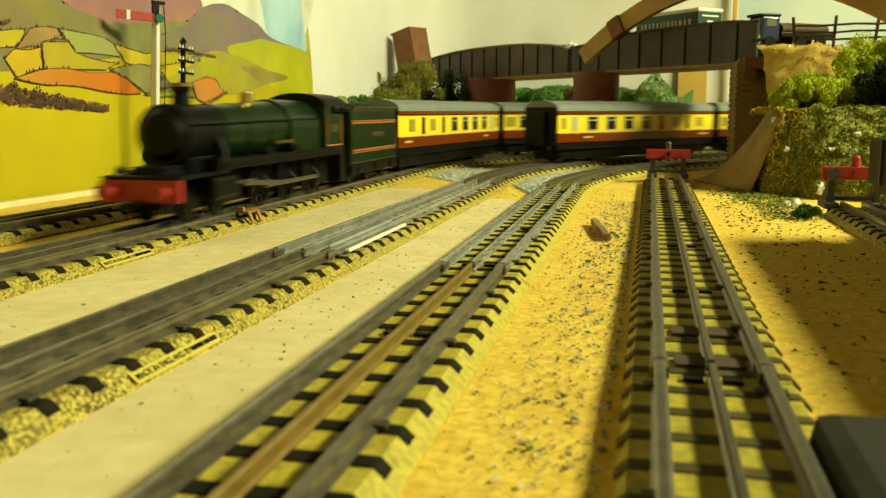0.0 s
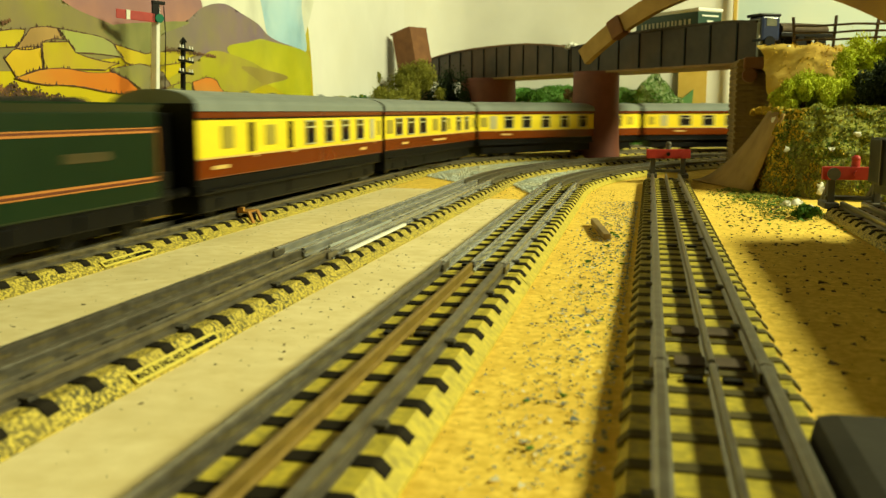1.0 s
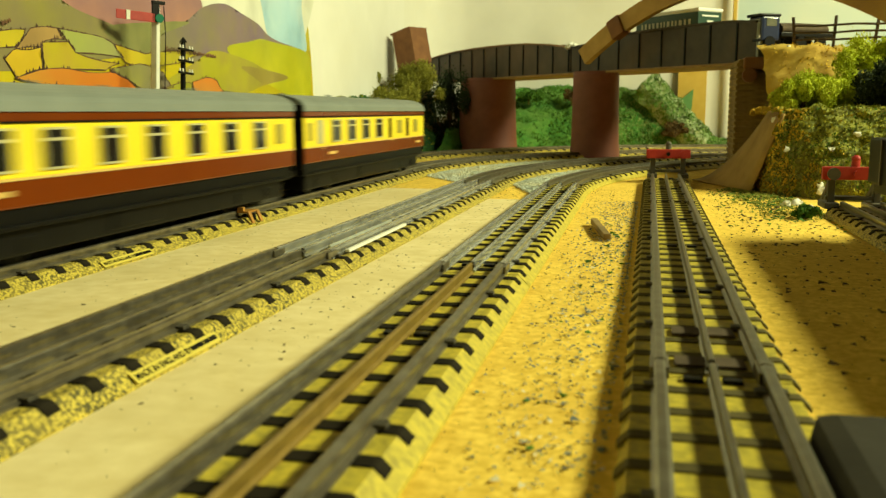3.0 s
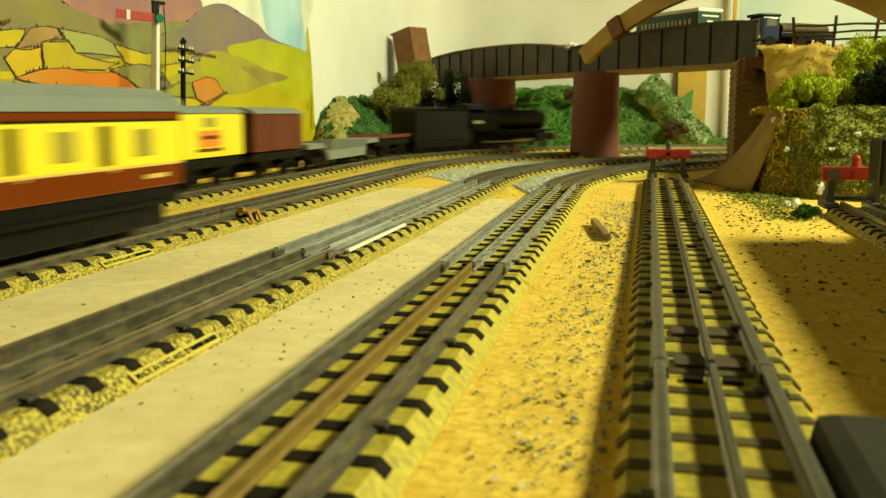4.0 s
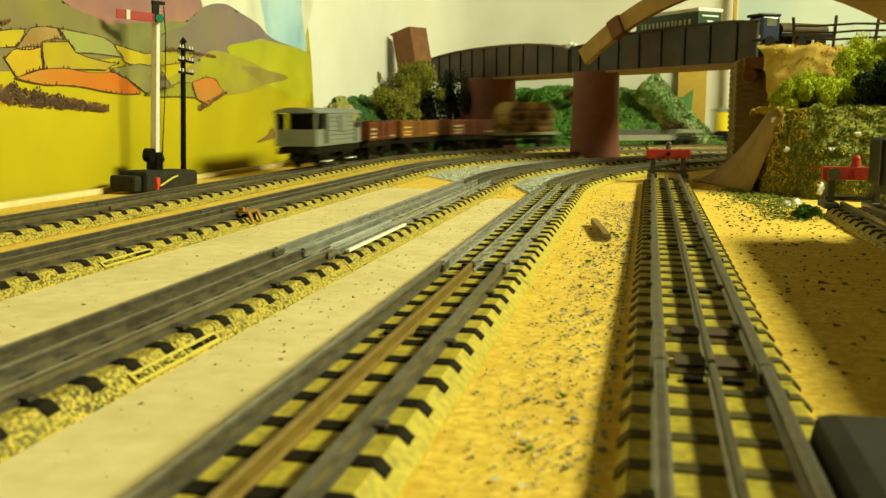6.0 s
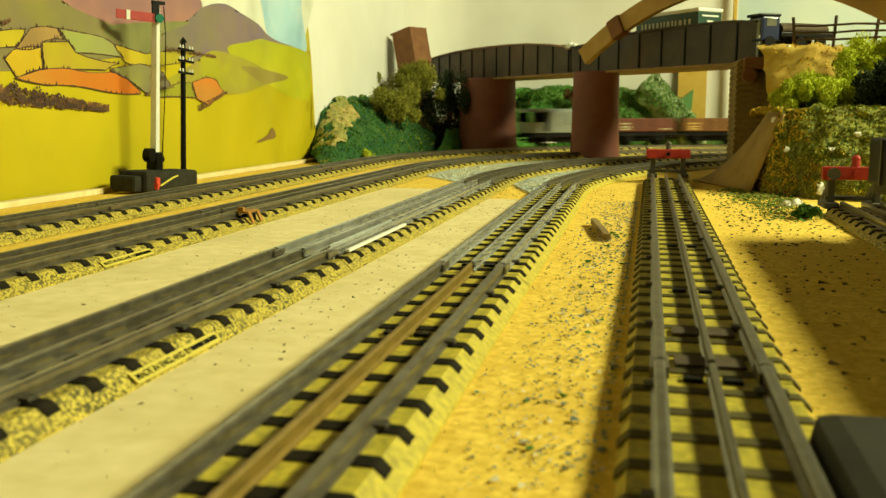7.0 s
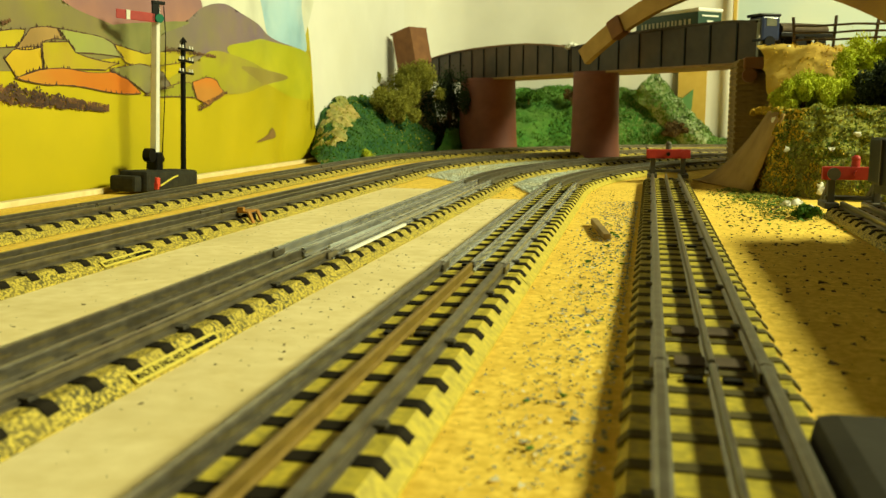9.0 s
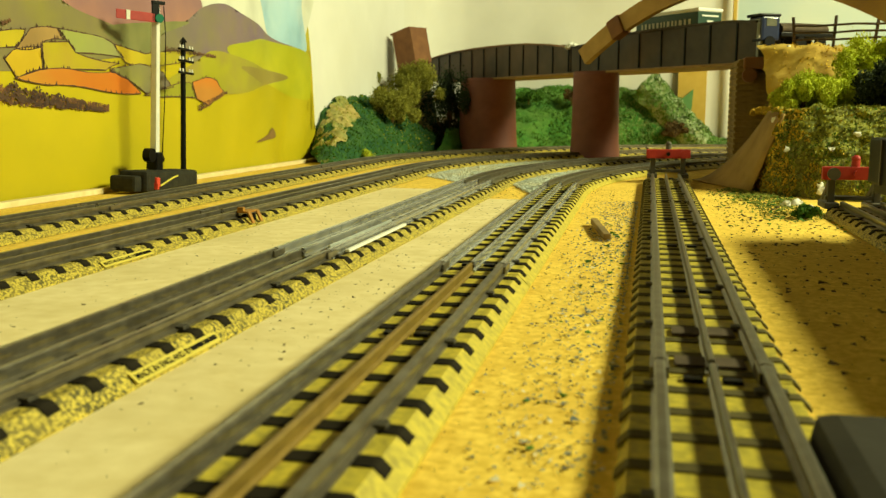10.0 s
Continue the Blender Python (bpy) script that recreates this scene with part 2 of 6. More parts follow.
def on_track(key, s, off=0.0):
    """Place and heading at s metres along a track; off to its right."""
    x, y0, r = TRACKS[key]
    if s < y0:
        k = SKEW.get(key, 0.0)
        return x + off + k * (y0 - s), s + k * off, math.atan(k)
    a = (s - y0) / r
    if a < math.pi:
        return x + r - (r - off) * math.cos(a), y0 + (r - off) * math.sin(a), -a
    return x + 2 * r - off, y0 - (s - y0 - math.pi * r), -math.pi


def steps(key, s0, s1):
    y0, r = TRACKS[key][1:]
    e = y0 + math.pi * r
    marks = {s0, s1}
    for m in (y0, e):
        if s0 < m < s1:
            marks.add(m)
    s = max(s0, y0)
    while s < min(s1, e):
        marks.add(s)
        s += 0.02
    return sorted(marks)


def sweep(key, prof, s0, s1):
    """A closed profile (offset to the right, height) along a track."""
    bm = bmesh.new()
    rings = []
    for s in steps(key, s0, s1):
        ring = []
        for o, z in prof:
            x, y, a = on_track(key, s, o)
            ring.append(bm.verts.new((x, y, z)))
        rings.append(ring)
    n = len(prof)
    for a, b in zip(rings, rings[1:]):
        for i in range(n):
            bm.faces.new((a[i], a[(i + 1) % n], b[(i + 1) % n], b[i]))
    bm.faces.new(rings[0])
    bm.faces.new(rings[-1][::-1])
    return bm


BASE = [(-0.0170, 0.0002), (-0.0170, 0.0010), (-0.0136, 0.0042), (0.0136, 0.0042), (0.0170, 0.0010), (0.0170, 0.0002)]

NARROW = [(-0.0150, 0.0002), (-0.0150, 0.0012), (-0.0136, 0.0042), (0.0136, 0.0042), (0.0150, 0.0012), (0.0150, 0.0002)]


def rail_profile(o, top=RAIL_Z, w=0.0020):
    f = w * 0.72
    return [(o - f, 0.0042), (o - f, 0.0047), (o - w * 0.32, 0.0051), (o - w / 2, top - 0.0012), (o - w / 2, top - 0.0003),
            (o - w * 0.3, top), (o + w * 0.3, top), (o + w / 2, top - 0.0003), (o + w / 2, top - 0.0012), (o + w * 0.32, 0.0051),
            (o + f, 0.0047), (o + f, 0.0042)]


def sleeper_mesh(material, half=0.0019):
    bm = bmesh.new()
    prof = [(-0.0153, 0.00285), (-0.0138, 0.00435), (-0.0132, 0.0045), (0.0132, 0.0045), (0.0138, 0.00435), (0.0153, 0.00285)]
    a = [bm.verts.new((x, -half, z)) for x, z in prof]
    b = [bm.verts.new((x, half, z)) for x, z in prof]
    c = [bm.verts.new((x * 0.99, -half, z - 0.0006)) for x, z in prof]
    d = [bm.verts.new((x * 0.99, half, z - 0.0006)) for x, z in prof]
    for i in range(5):
        bm.faces.new((a[i], a[i + 1], b[i + 1], b[i]))
        bm.faces.new((c[i], c[i + 1], a[i + 1], a[i]))
        bm.faces.new((b[i], b[i + 1], d[i + 1], d[i]))
    for i in (0, 5):
        bm.faces.new((a[i], b[i], d[i], c[i]))
    me = bpy.data.meshes.new("sleeper")
    bmesh.ops.recalc_face_normals(bm, faces=bm.faces[:])
    bm.to_mesh(me)
    bm.free()
    me.materials.append(material)
    return me


SLEEPER = sleeper_mesh(M_SLEEPER)
FADED = sleeper_mesh(M_FADED, 0.0016)
LENGTH = 0.306
GAUGE = 0.0090
PITCH = 0.01255


def small_box_mesh(name, s, material, bevel=0.0):
    bm = box((0, 0, 0), s, bevel)
    me = bpy.data.meshes.new(name)
    bm.to_mesh(me)
    bm.free()
    me.materials.append(material)
    return me


CLIP = small_box_mesh("rail_clip", (0.0022, 0.0026, 0.0008), M_DARKTIN, 0.0002)
PLATE = small_box_mesh("fishplate", (0.0007, 0.0085, 0.0020), M_RAIL, 0.0002)
HOLE = small_box_mesh("fixing_tab", (0.0034, 0.0026, 0.0007), M_BLACK, 0.0002)


def frame_at(key, s, off=0.0, z=0.0):
    x, y, a = on_track(key, s, off)
    return Matrix.Translation((x, y, z)) @ Matrix.Rotation(a, 4, "Z")


def build_track(key, s0, s1, joint, label, first, copper=(), seen=(-0.05, 1.4), faded=False, worn=False, pitch=PITCH, bright=None):
    t = thing("railway_track", label, "model track", group="three-rail tracks")
    cuts = [s0]
    s = joint - LENGTH * math.ceil((joint - s0) / LENGTH)
    while s < s1:
        if s > s0 + 0.05 and s < s1 - 0.05:
            cuts.append(s)
        s += LENGTH
    cuts.append(s1)
    for i, (a, b) in enumerate(zip(cuts, cuts[1:])):
        part("ballast_base", sweep(key, NARROW if faded else BASE, a + 0.0003, b - 0.0003), M_FADEDBALLAST if faded or worn else M_BALLAST, t)
        for o in (-GAUGE, GAUGE):
            part("running_rail", sweep(key, rail_profile(o), a + 0.0004, b - 0.0004), M_STEEL if bright and bright[0] < (a + b) / 2 < bright[1] else M_RAIL, t)
        cp = any(c0 < (a + b) / 2 < c1 for c0, c1 in copper)
        part("centre_rail", sweep(key, rail_profile(0, RAIL_Z, 0.0012), a + 0.0012, b - 0.0012),
             M_COPPER if cp else M_STEEL if bright and bright[0] < (a + b) / 2 < bright[1] else M_RAIL, t, "tarnished copper centre rail" if cp else "")
        if seen[0] < a < seen[1]:
            for o in (-GAUGE - 0.0013, -GAUGE + 0.0013, GAUGE - 0.0013, GAUGE + 0.0013):
                shared("fishplate", PLATE, t, frame_at(key, a, o, 0.0060))
            shared("joining_spring", CLIP, t, frame_at(key, a, 0.0, 0.0064))
    s = first - pitch * math.floor((first - seen[0]) / pitch)
    n = 0
    while s < min(seen[1], s1):
        if s > s0:
            shared("sleeper", FADED if faded else SLEEPER, t, frame_at(key, s))
            if n % 7 == 3:
                for o in (-0.0032, 0.0034):
                    shared("fixing_tab", HOLE, t, frame_at(key, s + 0.006, o, 0.0047))
            if n % 4 == 1:
                for o in (-GAUGE - 0.0016, GAUGE + 0.0016, GAUGE - 0.0016):
                    shared("rail_clip", CLIP, t, frame_at(key, s, o, 0.0050))
        s += pitch
        n += 1
    return t


from mathutils.bvhtree import BVHTree

# ---------- the room and the baseboard ----------
def slab(name, lo, hi, material, label="", category="", kind="structure"):
    c = [(a + b) / 2 for a, b in zip(lo, hi)]
    ob = part(name, box((0, 0, 0), [b - a for a, b in zip(lo, hi)]), material)
    ob.location = c
    return tagged(ob, label, category, kind=kind)


slab("baseboard", (-0.36, -2.6, -0.02), (1.15, 1.385, 0.0), M_BOARD, "sand-painted flat layout baseboard with cream patches", "baseboard")
slab("floor", (-0.6, -3.0, -0.92), (2.6, 1.6, -0.90), M_CARPET, "brown carpet floor of the room", "floor")
# ceiling and M_DARKROOM walls are out of view, dark to hold bounced light down
slab("ceiling", (-0.6, -3.0, 1.55), (2.6, 1.6, 1.60), M_DARKROOM, "unseen dark ceiling added to cut the room's bounce", "ceiling")
slab("wall_west", (-0.45, -3.0, -0.9), (-0.345, 1.5, 0.32), M_WALL, "cream painted backscene board", "wall")
slab("wall_west_upper", (-0.45, -3.0, 0.32), (-0.36, 1.5, 1.55), M_DARKROOM, "unseen dark wall added to cut the room's bounce", "wall")
slab("wall_east", (2.5, -3.0, -0.9), (2.6, 1.6, 1.55), M_DARKROOM, "unseen dark wall added to cut the room's bounce", "wall")
slab("wall_south", (-0.6, -3.1, -0.9), (2.6, -3.0, 1.55), M_DARKROOM, "unseen dark wall added to cut the room's bounce", "wall")
slab("wall_north", (-0.345, 1.39, -0.9), (0.118, 1.5, 0.36), M_WALL, "cream painted backscene board behind the bridge", "wall")
slab("wall_north_sky", (0.118, 1.39, -0.9), (2.5, 1.5, 0.36), M_SKYWALL, "backscene board painted as a pale blue sky", "wall")
slab("wall_north_upper", (-0.36, 1.41, 0.36), (2.5, 1.5, 1.55), M_DARKROOM, "unseen dark wall added to cut the room's bounce", "wall")
for bx in (-0.2, 0.9):
    for by in (-2.4, -0.6, 1.2):
        ob = part("table_leg", box((0, 0, 0), (0.05, 0.05, 0.88), 0.003), M_WOOD)
        ob.location = (bx, by, -0.46)
        tagged(ob, "square timber leg under the baseboard", "table leg", group="baseboard legs")

# lining paper bent round the corner, a little wrinkled, then flat along the end board
bm = bmesh.new()
cols = []
R = 0.075
line = [(-0.345, 1.315 - 0.012 * k, (1, 0)) for k in range(4, 0, -1)]
line += [(-0.345 + R * (1 - math.cos(k * math.pi / 40)), 1.315 + R * math.sin(k * math.pi / 40), (math.cos(k * math.pi / 40), -math.sin(k * math.pi / 40))) for k in range(21)]
line += [(-0.27 + 0.016 * k, 1.39, (0, -1)) for k in range(1, 24)]
for i, (x, y, n) in enumerate(line):
    fade = min(1.0, i / 5, (len(line) - 1 - i) / 5)
    col = []
    for j in range(25):
        z = 0.0005 + 0.315 * j / 24
        w = noise.noise(Vector((x * 16, y * 16, z * 11))) * 0.0034 + noise.noise(Vector((x * 50, y * 50, z * 30 + 5.0))) * 0.0007
        p = Vector((x, y, z)) + Vector((n[0], n[1], 0)) * ((w + 0.0030) * fade - 0.0006 * (1 - fade))
        col.append(bm.verts.new(p))
    cols.append(col)
for p, q in zip(cols, cols[1:]):
    for j in range(24):
        bm.faces.new((p[j], p[j + 1], q[j + 1], q[j]))
cove = part("backscene_cove", bm, M_WALL, smooth=True)
tagged(cove, "cream lining paper bent round the backscene corner", "backscene", kind="structure")

# card strips between the tracks, paler than the board
def card_strip(k1, o1, k2, o2, s1, material, label):
    bm = bmesh.new()
    rows = []
    s = -0.2
    while s <= s1:
        a, b = on_track(k1, s, o1), on_track(k2, s, o2)
        rows.append((bm.verts.new((a[0], a[1], 0.0004)), bm.verts.new((b[0], b[1], 0.0004))))
        s += 0.02
    for p, q in zip(rows, rows[1:]):
        bm.faces.new((p[0], p[1], q[1], q[0]))
    r = bmesh.ops.extrude_face_region(bm, geom=bm.faces[:])
    for v in r["geom"]:
        if isinstance(v, bmesh.types.BMVert):
            v.co.z = 0.0001
    return tagged(part("card_sheet", bm, material), label, "card sheet", kind="structure")


card_strip("main", 0.0165, "loop", -0.0165, 0.60, M_BOARD2, "pale buff card between two tracks")
card_strip("loop", 0.0165, "inner", -0.0165, 0.54, M_BOARD2, "pale buff card between two tracks")


# ---------- painted backdrop ----------
def smooth_loop(pts, n=6):
    out = []
    m = len(pts)
    for i in range(m):
        p0, p1, p2, p3 = (Vector(pts[(i + k) % m]) for k in (-1, 0, 1, 2))
        for j in range(n):
            u = j / n
            out.append(0.5 * (2 * p1 + (p2 - p0) * u + (2 * p0 - 5 * p1 + 4 * p2 - p3) * u * u + (3 * p1 - p0 - 3 * p2 + p3) * u ** 3))
    return out


WALL_X = -0.338


def ripple(y, z):
    """How far the loose sheet stands off its board: waves that grow towards its free edge."""
    k = min(max((y - 0.60) / 0.20, 0.0), 1.0) * min(max((0.915 - y) / 0.06, 0.25), 1.0)
    return k * (0.0022 * math.sin((y - 0.62) * 52 + z * 16) + 0.0013 * math.sin((y - 0.62) * 85 - z * 40 + 1.0)) - 0.002


def on_sheet(bm, x0=0.0, step=0.004):
    """Cut a flat painted area into a grid and lay it on the rippled sheet."""
    ys, zs = [v.co.y for v in bm.verts], [v.co.z for v in bm.verts]
    for axis, lo, hi in ((1, max(min(ys), 0.2), max(ys)), (2, min(zs), max(zs))):
        q = math.ceil(lo / step) * step
        while q < hi:
            co, no = [0.0, 0.0, 0.0], [0.0, 0.0, 0.0]
            co[axis], no[axis] = q, 1.0
            bmesh.ops.bisect_plane(bm, geom=bm.verts[:] + bm.edges[:] + bm.faces[:], dist=1e-7, plane_co=co, plane_no=no)
            q += step
    for v in bm.verts:
        v.co.x += ripple(v.co.y, v.co.z) + x0
    return bm


def straight_loop(pts, n=5):
    out = []
    for i in range(len(pts)):
        a, b = Vector(pts[i]), Vector(pts[(i + 1) % len(pts)])
        bow = Vector((0, 0.0012 * math.sin(i * 2.3)))
        for j in range(n):
            u = j / n
            out.append(a.lerp(b, u) + bow * 4 * u * (1 - u))
    return out


def painted(name, pts, layer, material, parent, rounded=True):
    bm = bmesh.new()
    pp = smooth_loop(pts) if rounded else straight_loop(pts)
    bm.faces.new([bm.verts.new((WALL_X + 0.00012 * layer, q.x, q.y)) for q in pp])
    bmesh.ops.triangulate(bm, faces=bm.faces[:])
    return part(name, on_sheet(bm), material, parent, smooth=True)


def laid(bm):
    for v in bm.verts:
        v.co.x += ripple(v.co.y, v.co.z) + 0.00008
    return bm


def hedge_line(pts, layer, parent, rnd, w=0.0005):
    bm = bmesh.new()
    pp = straight_loop(pts, 8)
    for a, b in zip(pp, pp[1:] + pp[:1]):
        d = (b - a)
        if d.length < 1e-5:
            continue
        nrm = Vector((-d.y, d.x)).normalized() * w * rnd.uniform(0.3, 0.8)
        bm.faces.new([bm.verts.new((WALL_X + 0.00012 * layer, q.x, q.y)) for q in (a - nrm, b - nrm, b + nrm, a + nrm)])
        if rnd.random() < 0.5:
            h = rnd.uniform(0.0006, 0.0026)
            bm.faces.new([bm.verts.new((WALL_X + 0.00012 * layer, q[0], q[1])) for q in
                          ((a.x - h * .4, a.y), (a.x + h * .5, a.y), (a.x + h * rnd.uniform(-.3, .4), a.y + h))])
    return part("painted_hedge", laid(bm), P_HEDGE, parent)


def paint(name, c, d, size=0.03, e=None):
    c, d = [tuple(0.88 * q for q in k) for k in (c, d)]
    return mat("painted_" + name, c, d, size, 0.45, bump=0, contrast=0.22, spec=0.3, c3=e or tuple(0.72 * q for q in c), size3=0.02, amount3=0.65)


def washed(m, axis, a, b, colour, amount=0.85):
    """A second colour brushed into a painted area, stronger from a to b along y or z."""
    nt = m.node_tree
    inp = nt.nodes["Principled BSDF"].inputs["Base Color"]
    old = inp.links[0].from_socket
    co = nt.nodes.new("ShaderNodeTexCoord")
    sp = nt.nodes.new("ShaderNodeSeparateXYZ")
    nz = nt.nodes.new("ShaderNodeTexNoise")
    nz.inputs["Scale"].default_value, nz.inputs["Detail"].default_value = 45, 4
    add = nt.nodes.new("ShaderNodeMath")
    add.operation = "MULTIPLY_ADD"
    add.inputs[1].default_value = abs(b - a) * 0.9
    mr = nt.nodes.new("ShaderNodeMapRange")
    off = abs(b - a) * 0.45
    mr.inputs[1].default_value, mr.inputs[2].default_value, mr.inputs[4].default_value = a + off, b + off, amount
    mx = nt.nodes.new("ShaderNodeMixRGB")
    mx.inputs[2].default_value = (*colour, 1)
    nt.links.new(co.outputs["Object"], sp.inputs[0])
    nt.links.new(co.outputs["Object"], nz.inputs["Vector"])
    nt.links.new(nz.outputs["Fac"], add.inputs[0])
    nt.links.new(sp.outputs[axis], add.inputs[2])
    nt.links.new(add.outputs[0], mr.inputs[0])
    nt.links.new(mr.outputs[0], mx.inputs[0])
    nt.links.new(old, mx.inputs[1])
    nt.links.new(mx.outputs[0], inp)
    return m


# name: axis (1 along the wall, 2 up), from, to, colour
WASHES = {"olive_hill": (1, 0.46, 0.58, (0.19, 0.16, 0.10)), "purple_mountain": (1, 0.70, 0.57, (0.20, 0.19, 0.07)),
          "pink_mountain": (2, 0.112, 0.146, (0.22, 0.12, 0.16)), "lime_hill": (2, 0.085, 0.112, (0.36, 0.36, 0.012)),
          "moss_hill": (1, 0.72, 0.80, (0.27, 0.20, 0.07)), "orange_field": (1, 0.46, 0.55, (0.60, 0.15, 0.012)),
          "gold_field": (1, 0.50, 0.55, (0.40, 0.26, 0.05)), "strip_field": (1, 0.60, 0.54, (0.62, 0.44, 0.02)),
          "grey_field": (1, 0.56, 0.60, (0.19, 0.15, 0.12)), "peach_field": (2, 0.066, 0.076, (0.62, 0.19, 0.02)),
          "green_field": (1, 0.50, 0.55, (0.27, 0.26, 0.12)), "blue_sky": (2, 0.14, 0.20, (0.62, 0.74, 0.78))}
P_MEADOW = mat("painted_meadow", (0.45, 0.355, 0.006), (0.62, 0.48, 0.010), 0.05, 0.42, bump=0, c3=(0.32, 0.30, 0.005), size3=0.09, spec=0.3)
washed(P_MEADOW, 2, 0.050, 0.004, (0.32, 0.28, 0.008), 0.3)
P_HEDGE = paint("hedge", (0.10, 0.055, 0.035), (0.17, 0.09, 0.06), 0.004)
P_SHRUB = paint("shrub", (0.05, 0.028, 0.024), (0.36, 0.16, 0.06), 0.0025)
mural = thing("painted_backdrop", "glossy painted backdrop of yellow fields and purple hills", "backdrop")
bm = bmesh.new()
edge = [(-2.55, 0.0005), (0.905, 0.0005), (0.897, 0.018), (0.884, 0.036), (0.871, 0.052), (0.877, 0.070), (0.885, 0.090),
        (0.878, 0.110), (0.869, 0.135), (0.862, 0.160), (0.866, 0.19), (0.878, 0.22), (-2.55, 0.22)]
bm.faces.new([bm.verts.new((WALL_X - 0.002, y, z)) for y, z in edge])
bmesh.ops.triangulate(bm, faces=bm.faces[:])
on_sheet(bm)
r = bmesh.ops.extrude_face_region(bm, geom=bm.faces[:])
for v in r["geom"]:
    if isinstance(v, bmesh.types.BMVert):
        v.co.x += 0.002
part("sheet", bm, P_MEADOW, mural)
rnd = random.Random(5)
